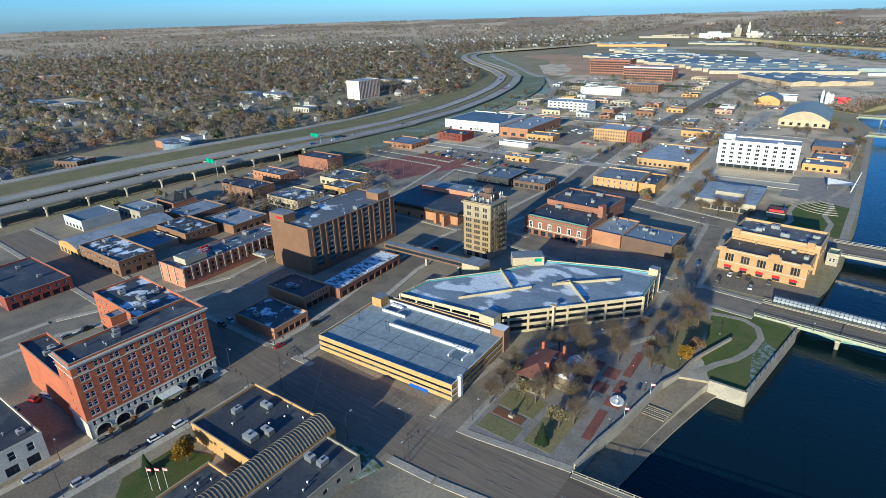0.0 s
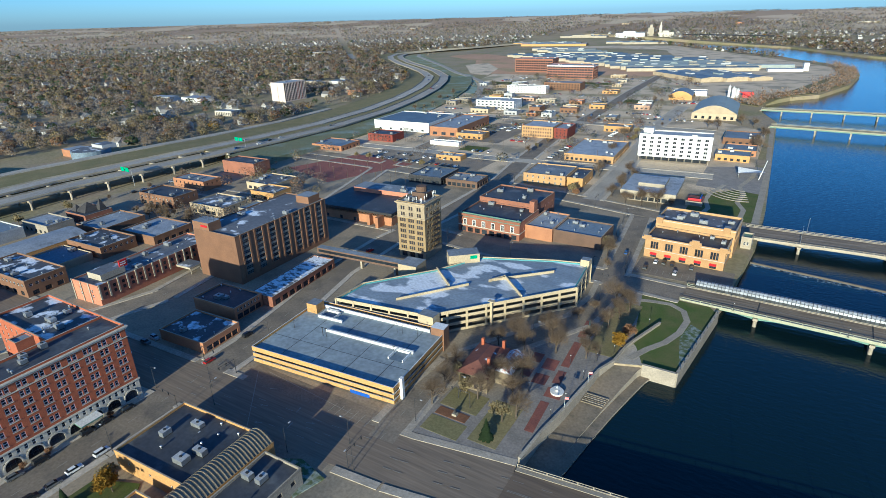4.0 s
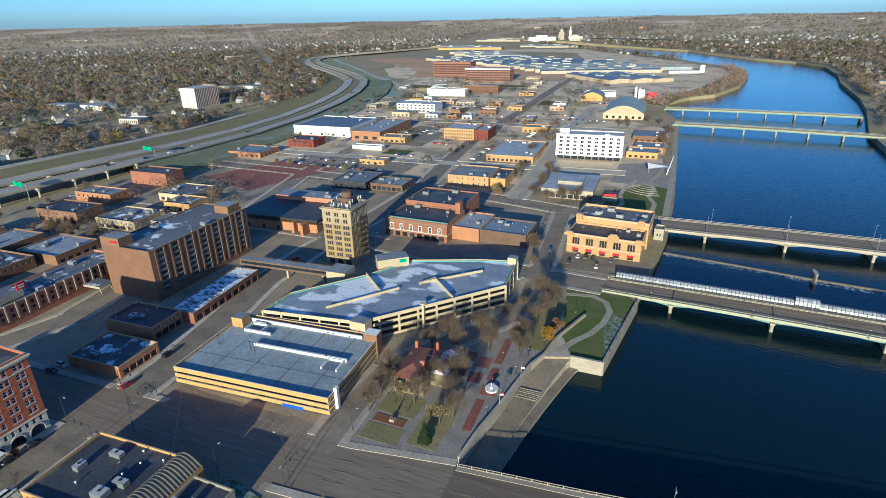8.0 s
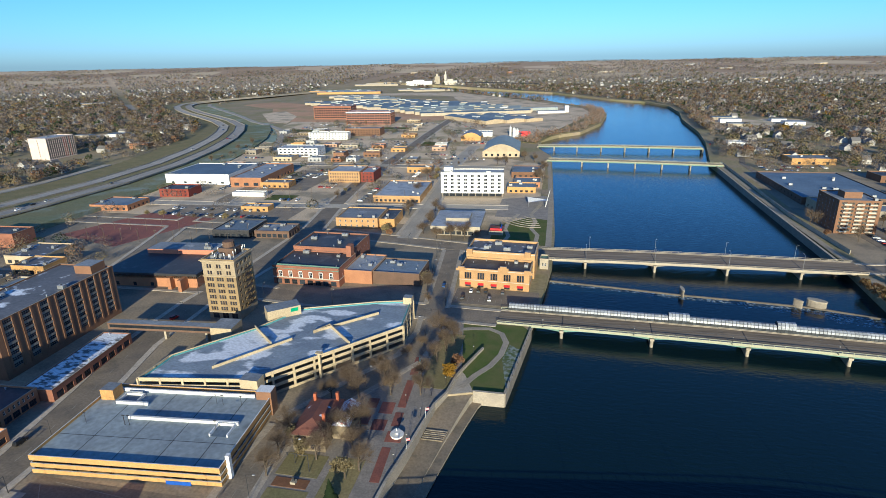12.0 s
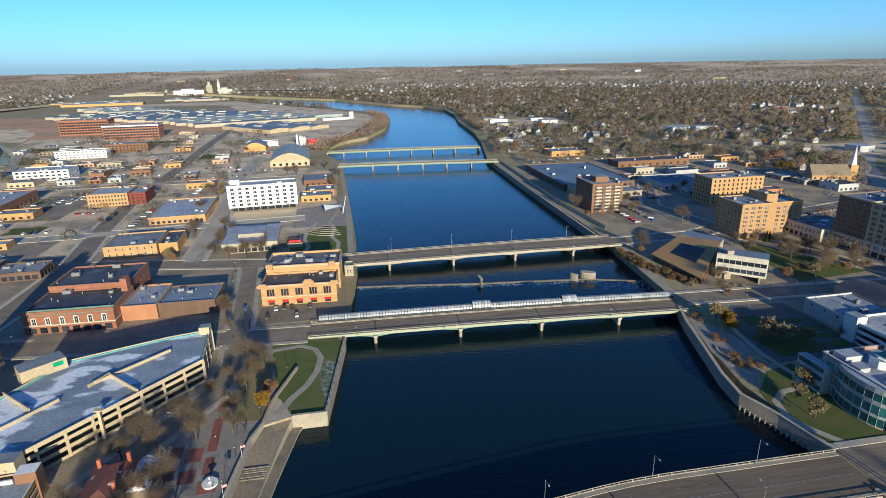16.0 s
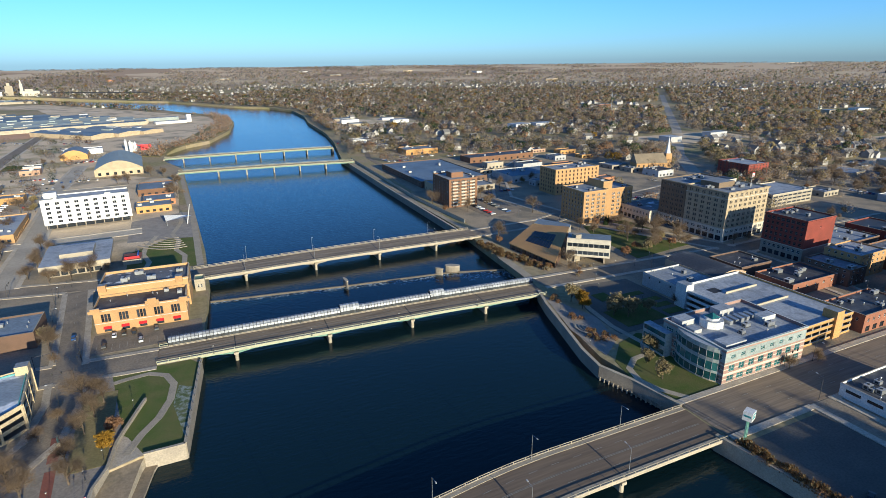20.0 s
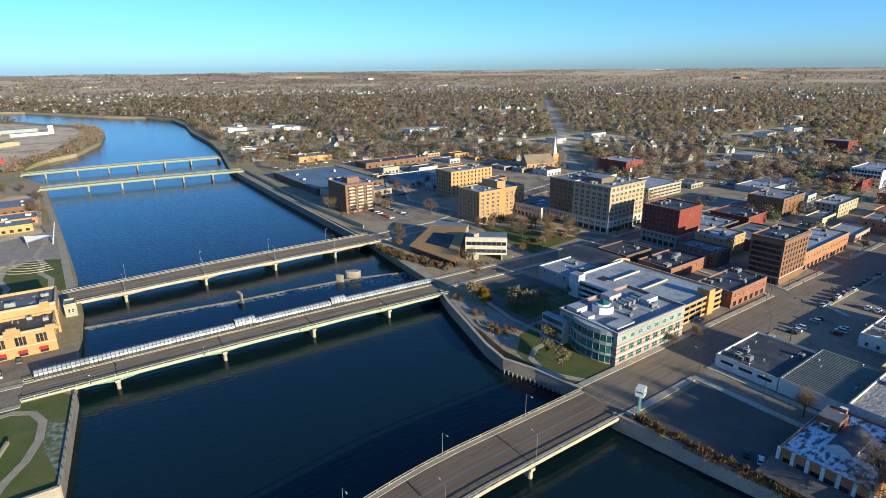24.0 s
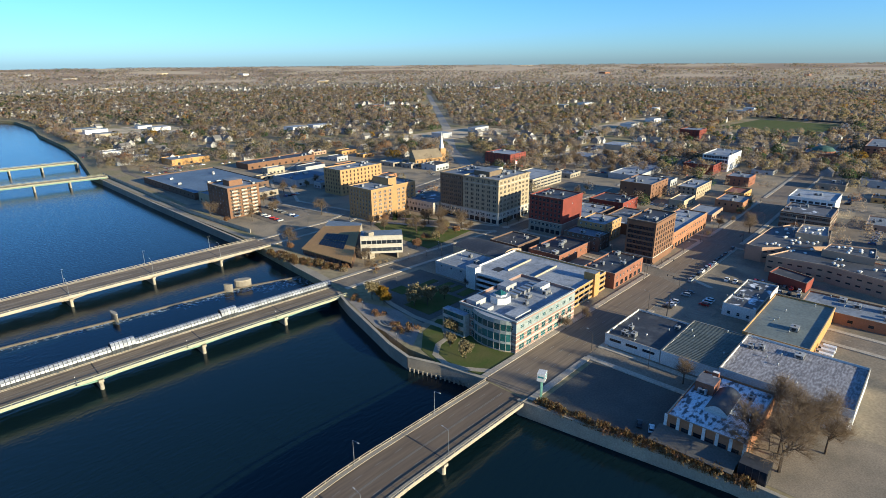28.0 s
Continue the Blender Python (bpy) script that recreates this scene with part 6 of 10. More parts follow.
# ---- east bank ----
def teal_office():
    w3 = plus(R(8, 3.6, 2.3, 0.9, margin=1.5, glass="glass_teal", frame="panel_grey", cols=2), R(8, 3.0, 2.6, 4.9, margin=1.5, glass="glass_teal", frame="panel_grey", cols=2), R(8, 2.2, 1.5, 10.2, margin=1.5, glass="glass_teal", frame="panel_grey", cols=2))
    M["brick_mauve"] = mat("brick_mauve", (0.31, 0.20, 0.165), (0.26, 0.17, 0.14), 0.2, 0.9, 5)
    own = building("glass_office", "three-storey office in striped brick with green glass and white roof", (163, 208, 134.3, 164), 14.4, "brick_mauve", "roof_white", 0.0, S=w3, W=R(6, 3.6, 2.0, 1.0, 4.4, 3, glass="glass_teal", frame="white", cols=3), E=R(5, 2.6, 1.8, 1.0, 4.4, 3, glass="glass_teal"), bands=((0, 0.5, "stone"), (1.9, 2.3, "stone"), (3.5, 4.5, "stone"), (5.9, 6.3, "stone"), (7.7, 8.2, "stone"), (9.0, 14.4, "roof_pale")), units=4, parapet=1.2, coping="white", cornice=((14.0, 14.5, "roof_pale", 0.35),))
    # rounded glazed bay on the river side
    for k, (z0, z1) in enumerate(((0.6, 3.6), (4.6, 7.9), (9.3, 12.1))):
        b, f = Bm(), Bm()
        n = 10
        for i in range(n):
            a, c = math.radians(100 + 160 * i / n), math.radians(100 + 160 * (i + 1) / n)
            p, q = (-20.8 + 4.6 * math.cos(a), -2.6 + 11 * math.sin(a)), (-20.8 + 4.6 * math.cos(c), -2.6 + 11 * math.sin(c))
            b.quad((*p, z0), (*q, z0), (*q, z1), (*p, z1), "glass_teal")
            f.tube((*p, z0), (*p, z1), 0.09, 0.09, "panel_grey", 4)
        part("curved_glazing", b, own, "curved band of green glass")
        part("mullion", f, own)
    for z0, z1, m in ((0, 0.6, "concrete_pale"), (3.6, 4.6, "roof_pale"), (7.9, 9.3, "roof_pale"), (12.1, 14.0, "roof_pale")):
        part("bay_band", Bm().prism([(-20.8 + 4.72 * math.cos(math.radians(100 + 16 * i)), -2.6 + 11.12 * math.sin(math.radians(100 + 16 * i))) for i in range(11)] + [(-20, -2.6)], z0, z1, m, "roof_white"), own)
    part("terrace", Bm().box(-26, 9.5, 0, -22.55, 22, 10.5, "roof_pale", "roof_white"), own)
    for z in (1.0, 4.8, 8.2):
        part("terrace_window", Bm().box(-26.05, 10, z, -25.98, 21.5, z + 1.9, "glass_teal"), own)
    for x0, y0, x1, y1, z in ((-20, -12.5, -9, -7, 14.6), (-20, 8, -13, 13.5, 15.4), (1, 8, 9, 13, 15.8), (12, -3, 20, 1, 15.2), (-21, 1, -17, 5, 14.8)):
        part("roof_step", Bm().box(x0, y0, 13.2, x1, y1, z, "panel_grey", "roof_white"), own)
    sk = Bm().prism([(-8.5 + 4.6 * math.cos(math.pi / 8 + math.pi / 4 * i), 4 + 4.6 * math.sin(math.pi / 8 + math.pi / 4 * i)) for i in range(8)], 13.2, 16.2, "panel_white", "roof_white")
    sk.prism([(-8.5 + 3.0 * math.cos(math.pi / 4 * i), 4 + 3.0 * math.sin(math.pi / 4 * i)) for i in range(8)], 16.2, 17.0, "panel_white", "roof_white")
    sk.add([(-10.6, 1.9, 17.0), (-6.4, 1.9, 17.0), (-6.4, 6.1, 17.0), (-10.6, 6.1, 17.0), (-8.5, 4, 18.8)], [(0, 1, 4), (1, 2, 4), (2, 3, 4), (3, 0, 4)], "glass_teal")
    part("skylight", sk, own, "green glass pyramid skylight on a white drum")
    for i in range(6):
        part("duct", Bm().box(-2 + 3.2 * i, 0.5, 13.2, -0.2 + 3.2 * i, 5, 14.9, "metal"), own)


teal_office()


def east_garage():
    own = thing("parking_garage", 227, 168, 0, 1.5, "pale concrete parking garage with open tan bands", "parking garage")
    w, d = 44, 56
    part("roof_deck", Bm().box(-w / 2, -d / 2, 8.3, w / 2, d / 2, 8.6, "concrete", "roof_white"), own)
    for z in (2.9, 5.8):
        part("deck", Bm().box(-w / 2 + 0.3, -d / 2 + 0.3, z - 0.3, w / 2 - 0.3, d / 2 - 0.3, z, "concrete"), own)
    # the shaded inside of the garage, added as one black block
    part("core", Bm().box(-w / 2 + 7, -d / 2 + 7, 0, w / 2 - 7, d / 2 - 7, 8.3, "dark"), own)
    for lo, hi in ((0, 0.9), (2.5, 3.8), (5.4, 6.7), (8.2, 9.6)):
        for x0, x1, y0, y1, m in ((-w / 2, w / 2, -d / 2, -d / 2 + 0.3, "panel_tan"), (-w / 2, -w / 2 + 0.3, -d / 2 + 0.3, d / 2, "panel_white"), (w / 2 - 0.3, w / 2, -d / 2 + 0.3, d / 2, "panel_tan"), (-w / 2, w / 2, d / 2 - 0.3, d / 2, "panel_white")):
            part("spandrel_band", Bm().box(x0, y0, lo, x1, y1, hi, m, "white"), own)
    for i in range(9):
        part("column", Bm().box(-w / 2 + 0.3 + i * 5.4 - 0.3, -d / 2 + 0.3, 0, -w / 2 + 0.3 + i * 5.4 + 0.3, -d / 2 + 0.9, 8.3, "concrete"), own)
    part("stair_tower", Bm().box(8, -d / 2 - 1, 0, 13, -d / 2 + 5, 12.5, "panel_tan", "roof_grey"), own)
    part("stair_tower", Bm().box(-w / 2 - 1, d / 2 - 6, 0, -w / 2 + 4, d / 2, 12.0, "panel_white", "roof_white"), own)
    part("deck_wall", Bm().box(-8, -4, 8.6, 14, -3.6, 9.6, "concrete_pale").box(-8, 12, 8.6, 14, 12.4, 9.6, "concrete_pale"), own)
    # thin black plate, the shade of a ramp opening painted on the deck
    part("well", Bm().box(-12, 15, 8.61, -6, 20, 8.64, "dark"), own)


east_garage()


def grand_block():
    g = lambda n: plus(R(n, 1.05, 1.8, 9.6, 3.2, 6, per=2, gap=0.4, margin=1, frame="concrete"), R(n, 1.05, 2.0, 29.4, per=2, gap=0.4, margin=1, frame="stone"), R(n, 1.3, 1.8, 5.4, per=2, gap=0.35, margin=1), R(n, 4, 3.2, 0.5, margin=1, **SHOP))
    own = building("grand_block", "nine-storey cream block with pale stone base and cornice", (306.6, 347.6, 256, 288), 33.0, "stone_warm", "roof_grey", 3.0, S=g(8), W=g(6), E=g(3), bands=((0, 8.6, "stone"), (28.6, 33, "stone_warm")), cornice=((31.8, 32.4, "stone_warm", 0.4), (32.4, 32.9, "stone_warm", 0.7), (8.4, 8.9, "stone", 0.35), (28.4, 28.8, "stone", 0.25)), units=9)
    building("grand_block", "nine-storey brown brick block joined to a cream one", (305.2, 346.2, 288.4, 310), 33.0, "brick_grand", "roof_grey", 3.0, W=g(5), E=g(2), bands=((0, 8.6, "stone"),), cornice=((32.4, 32.9, "stone_warm", 0.4), (8.4, 8.9, "stone", 0.35)), units=4)
    part("penthouse", Bm().box(-12, -2, 32, 4, 12, 36, "brick_grand", "roof_grey").box(6, 4, 32, 14, 14, 35.5, "stone", "roof_black"), own)
    part("flagpole", Bm().tube((8, -11, 32), (8, -11, 43), 0.1, 0.06, "panel_white", 6), own)
    b = Bm()
    for i in range(6):
        b.quad((8.1, -11, 42.6 - 0.45 * i), (11.5, -10.3, 42.3 - 0.45 * i), (11.5, -10.3, 41.85 - 0.45 * i), (8.1, -11, 42.15 - 0.45 * i), "sign_red" if i % 2 == 0 else "white")
    part("flag", b, own, "red and white striped flag")
    building("grand_block_wing", "low pale wing beside the big buff block", (297, 330, 311, 341), 9.4, "stone", "roof_patchy", 3.0, W=plus(R(9, 1.4, 1.8, 5.4), R(7, 2.6, 2.6, 0.6, **SHOP)), S=R(5, 1.4, 1.8, 5.4), units=2)


M["brick_grand"] = mat("brick_grand", (0.175, 0.128, 0.085), (0.14, 0.103, 0.07), 0.2, 0.9, 5)
grand_block()
EBLOCKS = [
    ("brick_block", "seven-storey dark brown brick block with close rows of windows", (300, 331, 138, 155), 25.2, "brick_brown", "roof_black", 3, dict(S=R(8, 1.9, 2.0, 5, 3.0, 6, frame="brick_dark", cols=2), W=plus(R(9, 1.9, 2.0, 5, 3.0, 6, frame="brick_dark", cols=2), R(6, 2, 2.6, 0.5, **SHOP)), cornice=((4.2, 4.6, "stone", 0.2), (24.4, 24.8, "brick_dark", 0.3)))),
    ("shop_row", "long red-orange brick shop row with white roof", (332, 400, 141, 160), 11.0, "brick_orange", "roof_white", 5, dict(S=plus(R(16, 1.4, 1.7, 6.4), R(12, 3.6, 2.8, 0.4, **SHOP)), W=())),
    ("red_block", "six-storey deep red brick block over a pale stone base", (314, 341, 207, 233), 25.4, "brick_deep", "roof_black", 4, dict(S=R(1, 1, 1, 20), W=plus(R(8, 1.6, 1.9, 9.4, 3.2, 4, frame="concrete"), R(8, 2.2, 2.0, 22.0, frame="concrete"), R(8, 1.8, 1.9, 5.0), R(6, 2.8, 2.8, 0.5, **SHOP)), bands=((0, 8.2, "concrete"),), cornice=((8.0, 8.4, "stone", 0.25), (24.6, 25.0, "brick_deep", 0.4)))),
    ("office_block", "four-storey tan and brown office block", (316, 341, 177, 196), 13.4, "brick_tan", "roof_white", 3, dict(S=R(5, 1.4, 1.7, 1.5, 3.2, 4), W=R(5, 1.4, 1.7, 1.5, 3.2, 4))),
    ("office_block", "three-storey brown brick office", (300, 315, 172, 196), 9.5, "brick_dark", "roof_grey", 2, dict(W=R(6, 1.4, 1.7, 1.5, 3.0, 3), S=R(3, 1.4, 1.7, 1.5, 3.0, 3))),
    ("brick_shop", "low red brick block with a cluttered black roof", (262, 298, 176, 197), 6.8, "brick_rust", "roof_black", 5, dict(S=R(5, 1.4, 1.5, 3.4), W=R(4, 2.4, 2, 0.8, **SHOP))),
    ("brick_shop", "two-storey red brick shop with arched parapet", (252, 286, 137, 155), 8.6, "brick_rust", "roof_black", 4, dict(S=plus(R(8, 1.2, 1.7, 5), R(6, 3, 2.6, 0.4, **SHOP)), W=R(4, 1.2, 1.7, 5))),
    ("dark_hall", "low dark-walled hall near the square", (262, 286, 205, 226), 6.4, "brick_dark", "roof_black", 1, dict(W=R(3, 1, 1, 3), S=())),
    ("apartment_tower", "eight-storey brown brick apartment tower with pale balconies", (187, 213, 418, 450), 23.4, "brick_brown", "roof_grey", 2, dict(S=R(5, 3.2, 1.5, 1.6, 2.7, 8, frame="concrete_pale", cols=2), W=R(6, 1.3, 1.4, 1.6, 2.7, 8), E=R(6, 1.3, 1.4, 1.6, 2.7, 8))),
    ("brick_tower", "tan brick hotel wing with small paired windows", (253, 275, 330, 356), 24.0, "brick_tan", "roof_grey", 3, dict(S=R(4, 1.2, 1.8, 2, 3.0, 7, per=2), W=R(7, 1.3, 1.8, 2, 3.0, 7))),
    ("brick_tower", "tan brick hotel wing with small paired windows", (284, 306, 338, 362), 22.0, "brick_tan", "roof_grey", 2, dict(S=R(4, 1.2, 1.8, 2, 3.0, 6, per=2), W=R(6, 1.3, 1.8, 2, 3.0, 6))),
    ("lift_tower", "slim tan brick lift tower between two hotel wings", (275.3, 283.7, 336, 354), 28.5, "brick_tan", "roof_grey", 1, dict(S=R(1, 0.9, 1.2, 3, 3.2, 7))),
    ("federal_building", "six-storey orange-tan brick building with deep windows", (290, 338, 416, 440), 23.0, "brick_tan", "roof_grey", 5, dict(S=plus(R(11, 1.4, 2.0, 2, 3.5, 6)), W=R(6, 1.4, 2.0, 2, 3.5, 6))),
    ("flat_store", "long white-walled store with a black gravel roof", (195, 227, 89, 112), 5.2, "panel_white", "roof_black", 5, dict(W=R(3, 5, 1.2, 2.4, frame="dark", cols=3), S=())),
    ("big_warehouse", "large white-walled warehouse with a weathered grey roof", (194, 229, 26.5, 67), 7.2, "panel_white", "roof_weathered", 3, dict(S=R(1, 0.9, 2.1, 0.05, frame="white"), W=())),
    ("tan_warehouse", "tan metal warehouse with a pale flat roof", (230.5, 283, 46, 70), 7.0, "panel_tan", "roof_rib_green", 1, dict(S=(), W=())),
    ("small_store", "small store with a snowy patched roof", (258, 297, 72, 86), 6.0, "panel_white", "roof_snow", 2, dict(W=R(3, 1.4, 1.6, 1), S=R(5, 1.4, 1.6, 1))),
    ("civic_wing", "low brick wing with metal rooftop plant", (282, 304, 20, 60), 5.0, "brick_orange", "roof_grey", 5, dict(W=R(5, 2.0, 1.4, 1.4, frame="dark"), S=())),
    ("terraced_office", "three-storey brown and grey office with ribbon windows", (439, 474, 76, 106), 11.0, "brick_dark", "roof_patchy", 4, dict(S=R(4, 1.6, 1.6, 1.4, 3.3, 3, frame="concrete_pale"), W=R(6, 3.2, 1.7, 1.3, 3.3, 3, frame="concrete_pale", cols=3), bands=((3.2, 4.4, "concrete"), (6.5, 7.7, "concrete"), (9.8, 11, "concrete_pale")))),
    ("terraced_office", "taller rear slab of an office with white end walls", (475, 507, 80, 110), 15.0, "panel_white", "roof_white", 3, dict(S=R(1, 1, 1, 5), W=R(7, 3.0, 1.7, 1.3, 3.3, 4, frame="dark", cols=3))),
    ("blue_office", "four-storey office with blue-grey window walls and pale end", (628, 676, 200, 226), 17.0, "panel_white", "roof_white", 5, dict(S=R(8, 1.5, 1.9, 1.6, 3.9, 4, frame="dark"), W=R(9, 2.3, 2.6, 1.4, 3.9, 4, frame="panel_grey", cols=2))),
    ("bungalow", "cream shop under a red tiled roof", (505, 530, 148, 164), 5.5, "panel_tan", "paver_red", 0, dict(S=R(4, 1.6, 1.6, 1.2), W=R(3, 1.6, 1.6, 1.2))),
    ("memorial_hall", "red brick memorial hall with pale columns and a green dome", (757, 800, 122, 160), 10.0, "brick_rust", "roof_grey", 0, dict(S=R(7, 1.6, 4, 2), W=R(6, 1.6, 5, 2))),
    ("far_garage", "pale concrete garage with open bands", (418, 470, 302, 335), 10.5, "concrete_pale", "roof_white", 2, dict(S=R(8, 5.2, 1.3, 1.4, 3.0, 3, frame="concrete_pale"), W=R(5, 5.2, 1.3, 1.4, 3.0, 3, frame="concrete_pale"))),
    ("brick_office", "five-storey dark brick office with white roof", (490, 520, 380, 414), 16.5, "brick_deep", "roof_white", 3, dict(S=R(6, 1.6, 1.7, 2, 3.0, 5), W=R(7, 1.6, 1.7, 2, 3.0, 5))),
    ("brick_office", "brown brick loft building with a bright south wall", (447, 485, 204, 231), 14.6, "brick_brown", "roof_grey", 4, dict(S=R(5, 1.4, 1.8, 2, 3.4, 4), W=R(3, 1.2, 1.5, 5, 3.4, 2))),
    ("pale_office", "three-storey cream brick building", (478, 518, 178, 195), 10.5, "brick_buff", "roof_white", 3, dict(S=R(7, 1.4, 1.7, 1.4, 3.2, 3), W=R(4, 1.4, 1.7, 1.4, 3.2, 3))),
    ("brick_shop", "long two-storey red brick shop row", (393, 421, 202, 230), 9.2, "brick_deep", "roof_black", 4, dict(S=R(5, 1.2, 1.7, 5), W=R(6, 1.2, 1.7, 5))),
    ("brick_shop", "low brick shop with a white roof", (345, 388, 205, 232), 7.0, "brick_dark", "roof_white", 4, dict(S=(), W=R(6, 1.2, 1.7, 1))),
    ("brick_shop", "low brick shop under a patchy grey roof", (346, 390, 172, 198), 7.5, "brick_brown", "roof_patchy", 4, dict(S=R(7, 1.2, 1.7, 4), W=())),
    ("brick_shop", "orange brick corner shop", (455, 482, 135, 155), 9.0, "brick_orange", "roof_grey", 2, dict(S=R(6, 1.2, 1.7, 5), W=R(4, 1.2, 1.7, 5))),
    ("brick_shop", "red brick house-like shop", (560, 585, 160, 180), 9, "brick_rust", "roof_grey", 2, dict(S=R(5, 1.2, 1.7, 1.4, 3, 2), W=R(4, 1.2, 1.7, 1.4, 3, 2))),
    ("brick_shop", "dark red brick block by the avenue", (600, 640, 205, 235), 10, "brick_deep", "roof_black", 3, dict(S=R(6, 1.2, 1.7, 1.4, 3, 3), W=R(5, 1.2, 1.7, 1.4, 3, 3))),
    ("long_store", "long low store with a pale roof", (520, 610, 250, 280), 5.5, "panel_grey", "roof_white", 5, dict(S=R(9, 2, 1.6, 1), W=())),
    ("warehouse", "large dark-roofed riverside warehouse", (196, 268, 500, 612), 6.2, "brick_dark", "roof_blue", 9, dict(S=R(10, 2.4, 1.6, 2, frame="dark"), W=R(14, 2, 1.4, 2.4, frame="dark"))),
    ("warehouse", "tan brick shed beside a riverside warehouse", (198, 230, 470, 495), 8.0, "brick_buff", "roof_grey", 2, dict(S=(), W=R(3, 2, 2, 1))),
    ("warehouse", "low warehouse with a blue-grey vaulted bay", (285, 350, 480, 520), 6.5, "panel_grey", "roof_blue", 4, dict(S=R(8, 2.4, 2, 1))),
    ("long_shop", "long brown brick shop row", (300, 390, 600, 625), 6.5, "brick_brown", "roof_black", 4, dict(S=R(10, 2.4, 2.2, 0.8, **SHOP))),
    ("white_shed", "long white metal shed by the levee", (215, 260, 760, 790), 6.0, "panel_white", "roof_white", 1, dict(S=())),
    ("white_shed", "low white metal shed with orange end", (225, 262, 830, 850), 5.5, "panel_white", "roof_white", 1, dict(S=())),
    ("storage_shed", "low storage shed with a tan wall", (255, 300, 690, 720), 7.0, "panel_tan", "roof_slate", 2, dict(S=R(3, 3, 3, 0.3, frame="dark"))),
    ("school", "long brick school with pale stone bands", (830, 920, 60, 110), 14.0, "brick_rust", "roof_grey", 4, dict(S=R(14, 2.4, 2.0, 1.6, 3.6, 3), W=R(8, 2.4, 2.0, 1.6, 3.6, 3))),
    ("brick_tower", "dark red brick apartment block by the park", (850, 882, 308, 336), 16, "brick_deep", "roof_grey", 1, dict(S=R(5, 1.6, 1.6, 2, 3, 5), W=R(5, 1.6, 1.6, 2, 3, 5))),
]
M["roof_rib_green"] = mat("roof_rib_green", (0.17, 0.19, 0.17), (0.135, 0.155, 0.14), 0.1, 0.6, 1)
M["roof_weathered"] = mat("roof_weathered", (0.22, 0.205, 0.21), (0.15, 0.143, 0.15), 0.25, 0.85, 0.9, c=(0.34, 0.335, 0.345), cscale=0.9, cut=0.55, edge=0.16, stretch=(0.5, 1.6))
M["brick_pinkish"] = mat("brick_pinkish", (0.42, 0.27, 0.185), (0.37, 0.235, 0.16), 0.15, 0.85, 4)
for name, label, box, h, wall, roof, n, kw in EBLOCKS:
    building(name, label, box, h, wall, roof, 2.0 if box[0] > 290 else 0.5, units=n, **kw)


def balconies():
    """Pale balconies on the sunny side of the brown riverside tower."""
    for ob in list(bpy.data.objects):
        if ob.name.startswith("apartment_tower") and abs(ob.location.x - 200) < 1:
            for i in range(3):
                for k in range(8):
                    x, z = -7.8 + 7.8 * i, 1.3 + 2.7 * k
                    part("balcony", BALCONY, ob, m=pose(x, -16.0, z))
            part("penthouse", Bm().box(-6, -6, 22.6, 5, 4, 27.0, "brick_brown", "roof_grey"), ob)


BALCONY = Bm().box(-2.3, -1.3, -0.15, 2.3, 0.0, 0.05, "concrete_pale").box(-2.3, -1.3, 0.05, 2.3, -1.2, 1.0, "stone").box(-2.3, -1.2, 0.05, -2.2, 0, 1.0, "stone").box(2.2, -1.2, 0.05, 2.3, 0, 1.0, "stone").mesh("balcony")
balconies()


